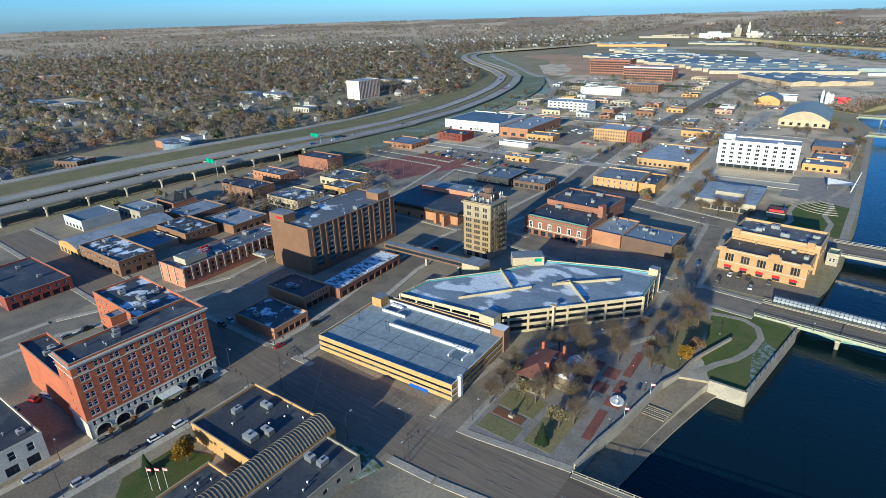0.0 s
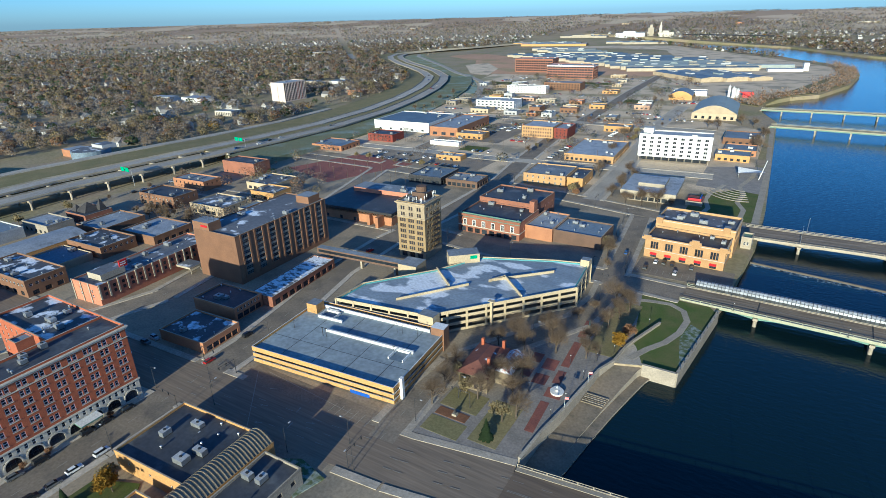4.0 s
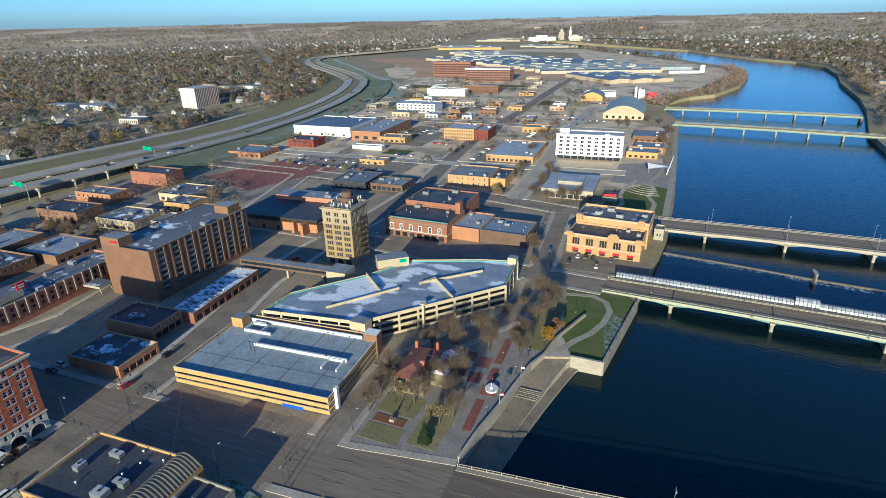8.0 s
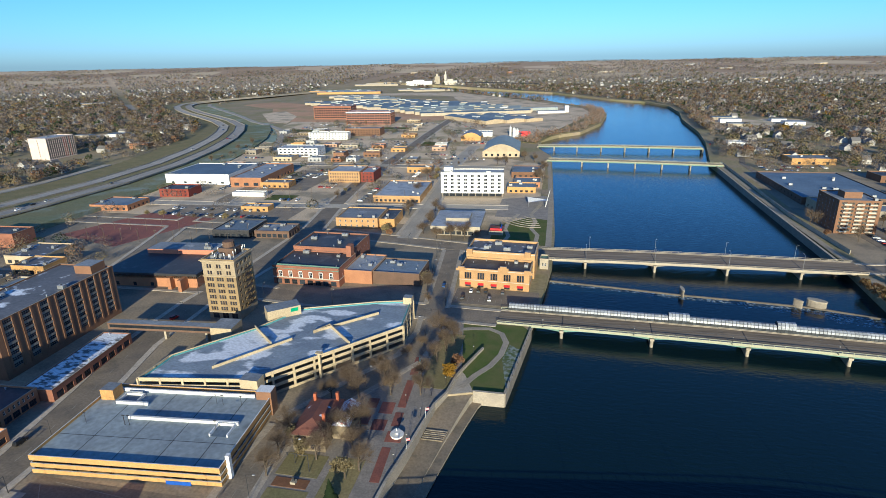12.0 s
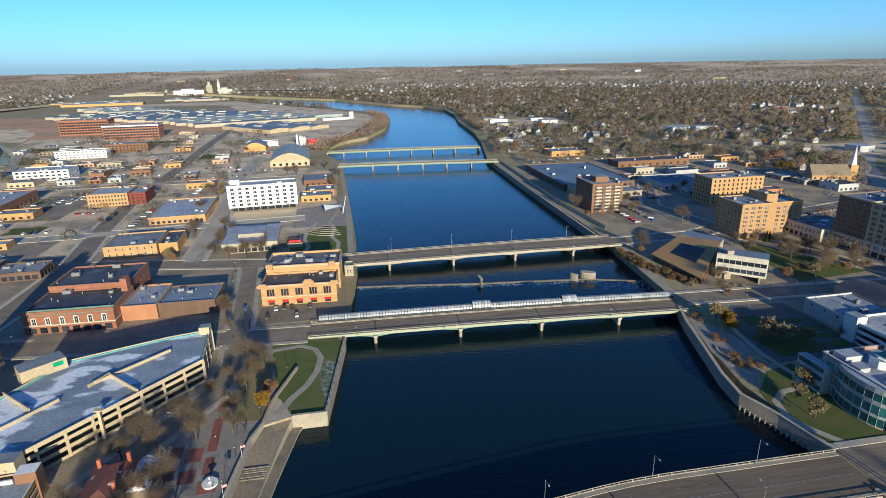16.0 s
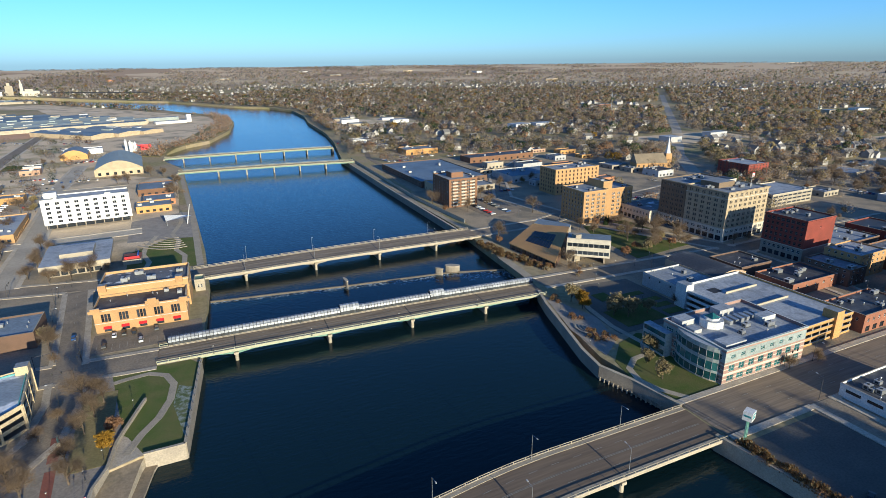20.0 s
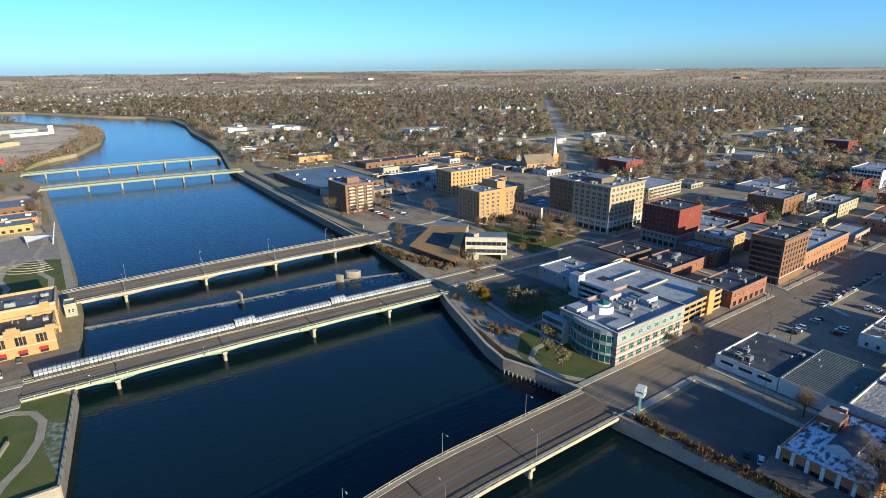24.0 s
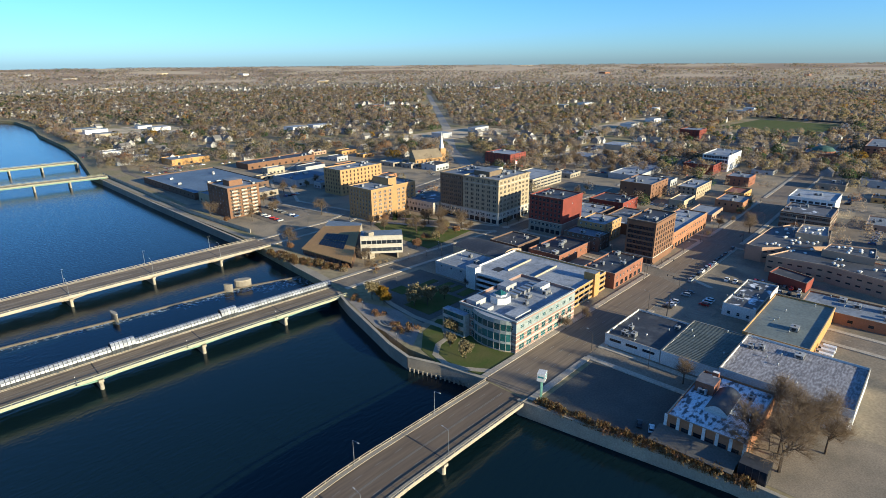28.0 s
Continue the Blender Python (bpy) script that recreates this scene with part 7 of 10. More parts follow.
def civic_complex():
    """Angular brick hall: dark roofs with vents, slit windows, a raised pale block and a low front block."""
    own = thing("civic_hall", 370, 75, 0, 0, "angular pink-brown brick civic hall with dark vented roofs", "building")
    shapes = (
        ("wing", [(348, 102), (347, 93), (374, 65), (413, 70), (411, 93), (396, 100.5)], 9.0, "brick_pinkish", "roof_vented"),
        ("wing", [(332.4, 87), (335, 59.5), (328, 33), (326, -20), (356, -20), (356, 36), (362, 61), (356.5, 78)], 9.5, "brick_pinkish", "roof_vented"),
        ("raised_block", [(381.6, 84), (384, 67.5), (409, 71.4), (405.5, 85.4)], 12.2, "brick_pale", "roof_grey"),
        ("raised_block", [(352, 65), (352, 41), (372.7, 42.9), (367.7, 63.7)], 12.8, "brick_pinkish", "roof_vented"),
        ("front_block", [(318, 81.5), (312, 63), (324, 62), (331, 80)], 5.0, "brick_deep", "roof_black"),
    )
    for name, poly, h, wall, roof in shapes:
        loc = [(x - 370, y - 75) for x, y in poly]
        if sum(a[0] * c[1] - c[0] * a[1] for a, c in zip(loc, loc[1:] + loc[:1])) < 0:
            loc = loc[::-1]
        body = part(name, Bm().prism(loc, 0, h - 0.5, wall, roof), own)
        edge = Bm()
        for a, c in zip(loc, loc[1:] + loc[:1]):
            a, c = Vector(a), Vector(c)
            d = (c - a).normalized()
            o = Vector((-d.y, d.x)) * 0.4
            edge.prism([(*a,), (*c,), (*(c + o),), (*(a + o),)], h - 0.5, h + 0.15, wall, "concrete_pale")
            if d.y < -0.6 and (c - a).length > 18 and h > 6:
                k = int((c - a).length / 4)
                for i in range(k):
                    for z in (2.6, 6.0):
                        p = a + d * ((i + 0.5) * (c - a).length / k)
                        m = Matrix.Translation((p.x, p.y, z)) @ Euler((0, 0, math.atan2(d.y, d.x))).to_matrix().to_4x4()
                        part("slit_window", SLIT, body, m=m)
        part("parapet", edge, own)
    r = random.Random(21)
    for x0, x1, y0, y1, z, k in ((350, 400, 70, 95, 8.5, 34), (334, 352, -10, 58, 9.0, 26), (354, 366, 44, 60, 12.3, 8), (386, 404, 72, 82, 11.7, 9)):
        for _ in range(k):
            part("roof_vent", VENT_BIG, own, m=pose(r.uniform(x0, x1) - 370, r.uniform(y0, y1) - 75, z))
    for x, y, h in ((386, 86, 9), (402, 84, 7)):
        part("antenna", Bm().tube((x - 370, y - 75, 8.5), (x - 370, y - 75, 12.2 + h), 0.12, 0.06, "metal", 5), own)


SLIT = Bm().box(-1.1, -0.06, 0, 1.1, 0.02, 0.8, "glass").box(-1.2, -0.1, -0.12, 1.2, 0.02, 0, "concrete_pale").mesh("slit_window")
VENT_BIG = Bm().tube((0, 0, -0.05), (0, 0, 0.7), 0.7, 0.7, "panel_grey", 10).tube((0, 0, 0.7), (0, 0, 1.2), 1.05, 0.5, "panel_white", 10).mesh("roof_vent")
M["roof_vented"] = mat("roof_vented", (0.10, 0.105, 0.115), (0.075, 0.08, 0.088), 0.06, 0.7, 0.8, c=SNOW, cscale=0.22, cut=0.70, edge=0.02)
civic_complex()


def green_shed():
    own = building("ribbed_shed", "white shed under a green-grey ribbed metal roof", (195, 230.5, 67.4, 88.6), 5.6, "panel_white", "roof_rib_green", 0.5, W=R(1, 1, 2.1, 0.05, frame="brick_rust"), parapet=0.1, vents=1)
    for i in range(28):
        x = -17 + 34 * i / 27
        part("roof_seam", Bm().box(x - 0.09, -10.4, 5.5, x + 0.09, 10.4, 5.75, "roof_rib_green"), own)
    own = building("wall_sheds", "row of white roller doors on a warehouse side", (190, 193.8, 27, 60), 4.4, "panel_white", "roof_weathered", 0.5, vents=0, parapet=0.1)
    for i in range(11):
        part("roller_door", Bm().box(-1.98, -15 + 3 * i - 1.2, 0.1, -1.92, -15 + 3 * i + 1.2, 3.4, "panel_grey"), own)


green_shed()


def hall_dome():
    for ob in list(bpy.data.objects):
        if ob.name.startswith("memorial_hall"):
            part("dome", Bm().tube((0, 0, 9), (0, 0, 11.5), 12, 12, "brick_rust", 16).tube((0, 0, 11.5), (0, 0, 15), 12.5, 8.5, "copper_dark", 16).tube((0, 0, 15), (0, 0, 17), 8.5, 1.0, "copper_dark", 16), ob, "dark green copper dome")


M["copper_dark"] = mat("copper_dark", (0.07, 0.13, 0.10), (0.05, 0.10, 0.08), 0.4, 0.6, 3)
hall_dome()




def river_house():
    """The burnt-looking riverside building with snowy roof, brick side and white bays."""
    own = building("river_house", "old riverside building with white bays and a snowy broken roof", (154, 189, 47, 70), 7.0, "brick_orange", "roof_thaw", 1.0, W=R(6, 2.6, 1.6, 2.6, frame="dark", cols=2), S=R(4, 1, 1.4, 1.4, 3, 2), N=R(3, 1, 1.4, 3), units=2)
    for i in range(7):
        y = -11.4 + 22.8 * i / 6
        part("bay_pier", Bm().box(-17.9, y - 0.45, 0.3, -17.4, y + 0.45, 7.0, "panel_white"), own)
    part("deck_roof", Bm().add([(-27, -11, 2.4), (-17.8, -11, 3.0), (-17.8, 13, 3.0), (-27, 13, 2.4), (-27, -11, 2.2), (-17.8, -11, 2.8), (-17.8, 13, 2.8), (-27, 13, 2.2)], [(0, 1, 2, 3), (4, 7, 6, 5), (0, 4, 5, 1), (2, 6, 7, 3), (3, 7, 4, 0)], "asphalt_new"), own, "grey lean-to deck roof")
    for y in (-10, -2, 6, 12):
        part("deck_post", Bm().tube((-26.5, y, -1), (-26.5, y, 2.3), 0.14, 0.14, "steel_dark", 5), own)
    part("penthouse", Bm().box(3, 4, 6.2, 10, 10, 10, "brick_rust", "roof_patchy").box(10.5, 5, 6.2, 12, 7, 11, "brick_rust", "white"), own)
    arc = [(-3.4 + 6.8 * k / 10, 7.6 + 1.9 * math.sin(math.pi * k / 10)) for k in range(11)]
    part("loft_wall", Bm().box(-7, -3.4, 6.2, 7, 3.4, 7.6, "panel_white"), own)
    b = Bm().add([(x, y, z) for y, z in arc for x in (-7.5, 7.5)], [(2 * k, 2 * k + 1, 2 * k + 3, 2 * k + 2)[::-1] for k in range(10)], "roof_black")
    b.add([(-7, y, z) for y, z in arc], [tuple(range(11))], "panel_white").add([(7, y, z) for y, z in arc], [tuple(range(11))[::-1]], "panel_white")
    part("loft_roof", b, own, "low black barrel roof")
    part("glass_porch", Bm().box(-24, -19, -0.5, -17.6, -11.6, 5.0, "glass", "roof_black"), own, "dark glazed porch")
    for i in range(5):
        part("porch_post", Bm().box(-24.1, -18.9 + 1.75 * i, -0.5, -23.9, -18.7 + 1.75 * i, 5.1, "steel_dark"), own)


river_house()


def art_centre():
    """Copper-roofed pavilion with a solar-panel slope, and a white cantilevered office at its end."""
    own = thing("art_centre", 186, 281, 0, 0, "pavilion with a broad sloping gold-brown roof and dark solar panels", "building")
    low = [(-10, 25, 3.2), (-5.5, -18.8, 3.2)]
    high = [(26, 11, 13.0), (14.2, 35, 10.3)]
    feet = [(low[0][0] + 0.8, low[0][1] - 0.6), (low[1][0] + 0.8, low[1][1] + 0.8), (25, 11), (14, 34)]
    b = Bm().add([(x, y, 0) for x, y in feet] + [(feet[0][0], feet[0][1], 3.3), (feet[1][0], feet[1][1], 3.3), (25, 11, 12.9), (14, 34, 10.2)], [(0, 4, 5, 1), (1, 5, 6, 2), (2, 6, 7, 3), (3, 7, 4, 0)], "brick_dark")
    part("wall", b, own)
    q = [Vector(v) for v in (low[1], high[0], high[1], low[0])]
    up = Vector((0, 0, 0.5))
    part("roof", Bm().add([v for v in q] + [v + up for v in q], [(4, 5, 6, 7), (3, 2, 1, 0), (0, 1, 5, 4), (1, 2, 6, 5), (2, 3, 7, 6), (3, 0, 4, 7)], "roof_copper"), own)

    def on(u, w):
        return q[0].lerp(q[3], u).lerp(q[1].lerp(q[2], u), w) + Vector((0, 0, 0.62))

    for i in range(9):
        for j in range(2):
            u, w = 0.22 + 0.06 * i, 0.28 + 0.22 * j
            r = [on(u, w), on(u, w + 0.205), on(u + 0.054, w + 0.205), on(u + 0.054, w)]
            part("solar_panel", Bm().add(r + [v - up * 0.3 for v in r], [(0, 1, 2, 3), (0, 4, 5, 1), (1, 5, 6, 2), (2, 6, 7, 3), (3, 7, 4, 0)], "solar"), own)
    for i in range(8):
        p = Vector((feet[0][0], feet[0][1], 0)).lerp(Vector((feet[1][0], feet[1][1], 0)), (i + 0.5) / 8)
        part("window", Bm().box(p.x - 0.1, p.y - 2.2, 0.4, p.x - 0.02, p.y + 2.2, 2.8, "glass"), own)
    part("flat_roof_block", Bm().prism([(16, 35.5), (26.8, 12.5), (36, 22), (25, 44)], 0, 11.0, "concrete_pale", "roof_slate"), own)
    part("tower_fin", Bm().box(12, -14, 0, 16, -10, 16.5, "concrete_pale"), own)
    off = thing("cantilever_office", 207, 266, 0, -41, "white office with dark ribbon windows raised on supports", "building")
    part("body", Bm().box(-12.5, -6, 4.0, 12.5, 8, 14.2, "stone", "roof_slate"), off)
    for z in (5.3, 9.9):
        part("ribbon_window", Bm().box(-12.2, -6.06, z, 12.0, -5.8, z + 2.2, "glass"), off)
        for i in range(9):
            part("mullion", Bm().box(-12 + 3 * i - 0.06, -6.12, z, -12 + 3 * i + 0.06, -6.0, z + 2.2, "panel_white"), off)
    part("support", Bm().box(-12, -4, 0, -6, 7, 4, "concrete").box(9, -4, 0, 10, 6, 4, "concrete"), off)
    part("roof_rail", Bm().box(-12.5, -6, 14.2, 12.5, -5.8, 15.0, "stone"), off)


M["solar"] = mat("solar", (0.008, 0.01, 0.016), (0.012, 0.015, 0.022), 0.5, 0.2, 2)
M["roof_copper"] = mat("roof_copper", (0.36, 0.21, 0.08), (0.30, 0.175, 0.07), 0.1, 0.6, 1.2)
art_centre()


def playhouse():
    own = building("playhouse", "grey-walled low theatre with a dark flat roof", (208, 238, 199, 222), 7.4, "panel_grey", "roof_grey", 1.0, W=R(3, 1, 1, 5, frame="dark"), S=(), units=2)
    v = vaulted("playhouse_hall", "dark barrel-roofed hall with tan end wall", (234, 256, 198, 232), 7.5, 2.4, "brick_pale", "roof_black", 1.0)
    return own, v


playhouse()


def church():
    own = thing("church", 455, 470, 0, -18, "tan stone church with steep brown roof and white spire", "church")
    part("nave", Bm().box(-20, -8, 0, 14, 8, 9, "brick_tan"), own)
    part("roof", Bm().add([(-20.5, -8.6, 8.8), (14.5, -8.6, 8.8), (14.5, 8.6, 8.8), (-20.5, 8.6, 8.8), (-20.5, 0, 18), (14.5, 0, 18)], [(0, 1, 5, 4), (2, 3, 4, 5), (0, 4, 3), (1, 2, 5)], "roof_rib"), own)
    for i in range(6):
        part("window", Bm().box(-18 + 5.5 * i, -8.1, 2.5, -16.6 + 5.5 * i, -7.95, 7, "glass"), own)
    part("tower", Bm().box(14.5, -4, 0, 21, 3, 18, "brick_tan", "stone"), own)
    part("spire", Bm().tube((17.7, -0.5, 18), (17.7, -0.5, 36), 2.9, 0.05, "panel_white", 8), own)


church()

# sign mast by the near bridge
M["gravel"] = mat("gravel", (0.30, 0.245, 0.18), (0.22, 0.185, 0.14), 0.1, 0.95, 2, spec=0.1)
M["sign_teal"] = mat("sign_teal", (0.03, 0.25, 0.30), None, 0.5, 0.5, 2)
own = thing("sign_mast", 144, 109.5, 0, 20, "pale boxed time sign on green twin posts", "sign")
part("sign_box", Bm().box(-1.7, -1.4, 7.2, 1.7, 1.4, 10.2, "panel_white"), own)
part("sign_bars", Bm().box(-1.3, -1.46, 9.2, 1.3, -1.4, 9.7, "sign_teal").box(-1.3, -1.46, 8.0, 0.9, -1.4, 8.7, "sign_teal").box(-1.76, -1.0, 8.6, -1.7, 1.0, 9.2, "sign_teal"), own, "teal bars of lettering")
part("post", Bm().box(-0.9, -0.25, 0, -0.5, 0.25, 7.2, "copper"), own)
part("post", Bm().box(0.5, -0.25, 0, 0.9, 0.25, 7.2, "copper"), own)

# east embankment: walls, lawn, planted beds, levee
wall_line("river_wall", [(148, -60), (146.5, 47), (141.5, 80), (136.5, 114)], -9, 0.8, 0.9, "concrete_pale", "long pale concrete river wall", "concrete_pale")
wall_line("river_wall", [(139.5, 131), (136, 150), (131.5, 164), (134, 178), (140, 198), (147, 222), (153, 238)], -9, 0.7, 0.9, "concrete", "curved concrete river wall below the lawn", "concrete_pale")
wall_line("levee_wall", [(165, 358), (168, 520), (173, 690)], -9, 0.4, 1.0, "concrete", "low concrete wall at the levee's foot", "concrete_pale")
wall_line("flood_wall", [(178, 372), (174, 460), (178, 560), (182, 690)], 0, 2.6, 0.4, "concrete_pale", "pale panelled flood wall along the levee", "concrete")
strip("levee_path", [(171, 360), (170, 450), (174, 560), (178, 690)], 4, 0.13, "concrete_pale", "pale levee footpath", "footpath")
for i in range(16):
    y = 134 + i * 1.9
    x = 140 - i * 0.53
    single("fender_pile", Bm().tube((0, 0, -9), (0, 0, -3.4), 0.35, 0.35, "concrete", 7), "dark timber pile below the river wall", "pile", "river piles", m=pose(x - 1.2, y, 0))
patch("gravel_yard", [(150, -40), (192, -40), (192, 46), (150, 46)], 0.05, "gravel", "bare gravel yard under tall trees", "yard")
patch("river_lawn", [(142, 132), (165, 133), (166, 166), (178, 170), (165, 180), (152, 176), (140, 165), (136.5, 152)], 0.1, "grass", "green lawn beside the glass office", "lawn")
patch("garden_bed", [(140, 170), (152, 178), (160, 200), (152, 232), (147, 215), (141, 195)], 0.09, "park_floor", "paved river garden with planted beds", "plaza")
patch("plaza_floor", [(158, 182), (206, 182), (206, 232), (168, 236), (160, 205)], 0.13, "asphalt_new", "shaded dark paved plaza beside the river garden", "plaza")
for x0, y0, x1, y1 in ((166, 186, 190, 203), (193, 188, 203, 193), (193, 196, 203, 200), (193, 203, 203, 207), (186, 212, 200, 216), (174, 213, 182, 222)):
    slab("planting_bed", x0, y0, x1, y1, 0.3, "grass", "dark lawn bed set in plaza paving", "lawn")
for k, r in enumerate((4.0, 5.6, 7.2)):
    strip("garden_step", [(151 + r * math.cos(a), 193 + r * math.sin(a)) for a in [math.pi * (0.75 + 0.07 * i) for i in range(10)]], 0.7, 0.4 + 0.15 * k, "concrete_pale", "curved stone step in the river garden", "steps")
strip("lawn_path", [(147, 132), (140.5, 142), (138.5, 150), (141, 158), (148, 163), (155, 164), (161, 172), (160, 190), (163, 210), (170, 230)], 2.6, 0.16, "concrete_pale", "curved pale footpath across a lawn", "footpath")
strip("river_promenade", [(160, 258), (163, 290), (170, 330)], 5, 0.14, "concrete_pale", "pale promenade above the dam", "footpath")
patch("square_lawn", [(236, 255), (292, 262), (288, 325), (250, 325), (240, 300)], 0.1, "grass", "town square lawn with dry leaves", "lawn")
patch("ball_field", [(1020, 200), (1220, 180), (1250, 330), (1050, 350)], 0.1, "grass", "wide green playing field", "lawn")
patch("levee_meadow", [(245, 915), (330, 915), (345, 1000), (252, 1000)], 0.1, "grass", "green meadow by the levee", "lawn")

# ---- the distance: highway, plants, houses, woods ----
HWY = [(-445, -300, 8), (-462, 0, 8), (-466, 100, 8), (-467, 205, 8), (-458, 330, 7), (-458, 400, 5), (-462, 500, 3), (-475, 610, 2.5), (-500, 720, 3), (-533, 825, 4), (-575, 920, 4), (-625, 1010, 3), (-700, 1100, 2.5), (-790, 1190, 2), (-895, 1288, 2), (-1010, 1410, 2), (-1078, 1499, 2), (-1112, 1580, 3), (-1108, 1625, 4), (-1090, 1680, 5), (-1055, 1765, 6), (-1018, 1860, 6), (-985, 2020, 5), (-940, 2200, 3)]


def ribbon(name, off, width, m, lift, label, thick=1.2, i0=0, i1=None, category="road", kind="structure"):
    pts = HWY[i0:i1]
    b = Bm()
    rows_ = []
    for i, (x, y, z) in enumerate(pts):
        a, c = pts[max(i - 1, 0)], pts[min(i + 1, len(pts) - 1)]
        d = Vector((c[0] - a[0], c[1] - a[1])).normalized()
        n = Vector((-d.y, d.x))
        p, q = Vector((x, y)) + n * (off + width / 2), Vector((x, y)) + n * (off - width / 2)
        rows_.append((p, q, z + lift))
    for (p, q, z), (r, s, w) in zip(rows_, rows_[1:]):
        b.add([(q.x, q.y, z), (s.x, s.y, w), (r.x, r.y, w), (p.x, p.y, z), (q.x, q.y, z - thick), (s.x, s.y, w - thick), (r.x, r.y, w - thick), (p.x, p.y, z - thick)], [(0, 1, 2, 3), (0, 4, 5, 1), (2, 6, 7, 3), (4, 7, 6, 5)], m)
    return single(name, b, label, category, kind=kind)


# far lots with grass patches, tone raised to stand for haze
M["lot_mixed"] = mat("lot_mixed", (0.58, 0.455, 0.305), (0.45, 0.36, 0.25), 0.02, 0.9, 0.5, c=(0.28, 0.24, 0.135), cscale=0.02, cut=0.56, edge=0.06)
M["meadow"] = mat("meadow", (0.17, 0.20, 0.12), (0.22, 0.205, 0.11), 0.02, 0.95, 0.5, spec=0.1, c=(0.27, 0.32, 0.28), cscale=0.03, cut=0.60, edge=0.1)
M["highway_concrete"] = mat("highway_concrete", (0.36, 0.325, 0.275), (0.29, 0.265, 0.23), 0.04, 0.9, 0.8)
for off in (-16, 14):
    ribbon("highway", off, 17, "highway_concrete", 0.15, "pale concrete highway carriageway with wide shoulders")
    for e in (-8.6, 8.6):
        ribbon("highway_barrier", off + e, 0.5, "concrete_pale", 1.0, "low concrete highway barrier", 1.3, category="barrier")
ribbon("highway_median", -1, 12, "grass_dry", 0.0, "grass strip between two carriageways", 1.5, 4, category="verge")
ribbon("highway_verge", 47, 44, "grass_dry", -1.2, "grass bank beside the highway", 8, 0, category="verge")
ribbon("highway_verge", -48, 46, "meadow", -1.6, "frosty green bank beside the highway", 6, 4, 12, category="verge")
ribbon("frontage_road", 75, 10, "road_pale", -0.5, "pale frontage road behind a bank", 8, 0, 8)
vi = thing("viaduct", -450, 0, 0, 0, "row of concrete viaduct piers under the highway edge", "viaduct", kind="structure")
for i in range(20):
    y = -180 + i * 27
    x = interp([(a[1], a[0]) for a in HWY], y) + 450
    for dx in (26, 8, -10):
        part("pier", Bm().tube((x + dx, y, 0), (x + dx, y, 5.6), 0.8, 0.8, "concrete_pale", 8), vi)
    part("cap_beam", Bm().box(x - 14, y - 0.9, 5.4, x + 27, y + 0.9, 6.9, "concrete_pale"), vi)
for x, y in ((-440, 360), (-430, 240)):
    own = thing("highway_sign", x, y, 7, 0, "green highway sign panels on a gantry", "sign")
    part("gantry", Bm().tube((0, 0, -6), (0, 0, 7), 0.25, 0.2, "metal", 6).tube((0, 0, 6.5), (-14, 0, 6.5), 0.2, 0.2, "metal", 6), own)
    part("sign_panel", Bm().box(-8, -0.3, 4.8, -3, -0.1, 8, "sign_green"), own)
    part("sign_panel", Bm().box(-13.5, -0.3, 4.8, -9, -0.1, 8, "sign_green"), own)

M["soil_pale"] = mat("soil_pale", (0.52, 0.32, 0.20), (0.42, 0.265, 0.165), 0.02, 0.95, 0.5, spec=0.1, c=(0.36, 0.27, 0.15), cscale=0.012, cut=0.58, edge=0.05)
M["frost_grass"] = mat("frost_grass", (0.21, 0.27, 0.22), (0.27, 0.33, 0.29), 0.03, 0.95, 0.8, spec=0.1, c=(0.17, 0.20, 0.10), cscale=0.03, cut=0.6, edge=0.1)
patch("drainage_basin", [(-437, 815), (-478, 836), (-522, 892), (-548, 975), (-528, 992), (-478, 910), (-448, 850)], 0.2, "frost_grass", "shallow grass basin white with frost", "basin", t=0.4)
strip("exit_ramp", [(-405, 760), (-423, 806), (-452, 870), (-468, 915), (-505, 977), (-565, 1045), (-635, 1111), (-755, 1253), (-910, 1421), (-1010, 1530), (-1060, 1610)], 11, 0.6, "highway_concrete", "curved concrete exit ramp across grass", "road", t=0.8)
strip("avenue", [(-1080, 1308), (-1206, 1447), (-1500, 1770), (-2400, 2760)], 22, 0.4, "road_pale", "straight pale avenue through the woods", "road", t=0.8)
patch("interchange_grass", [(-1090, 1610), (-1000, 1430), (-800, 1210), (-660, 1085), (-590, 1010), (-560, 1060), (-640, 1130), (-760, 1275), (-900, 1440), (-1010, 1560), (-1060, 1650)], 0.1, "meadow", "green grass inside the interchange", "verge", t=1)
patch("brown_field", [(-920, 1565), (-880, 1690), (-700, 1560), (-650, 1370), (-790, 1450)], 0.1, "soil_pale", "bare brown field beside the interchange", "field", t=1)
patch("gravel_lot", [(-713, 1292), (-685, 1363), (-590, 1225), (-545, 1082), (-600, 1110)], 0.14, "pavement_hazed", "pale empty gravel lot", "yard", t=1)
patch("brown_field", [(-780, 1480), (-600, 1120), (-260, 1105), (-190, 1250), (-230, 1470), (-440, 1590)], 0.08, "soil_pale", "bare brown cleared field", "field", t=1)
# yard and north lots: colours lifted for distance haze
patch("plant_yard", [(-1000, 1950), (-640, 1600), (-280, 1500), (-200, 1120), (-70, 840), (20, 1010), (70, 1250), (60, 1420), (-90, 1700), (-390, 2170), (-640, 2480), (-960, 2640)], 0.04, "pavement_hazed", "wide pale industrial yard", "yard", t=1)
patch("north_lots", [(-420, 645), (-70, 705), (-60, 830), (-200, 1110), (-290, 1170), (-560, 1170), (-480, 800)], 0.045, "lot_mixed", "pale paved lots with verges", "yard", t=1)
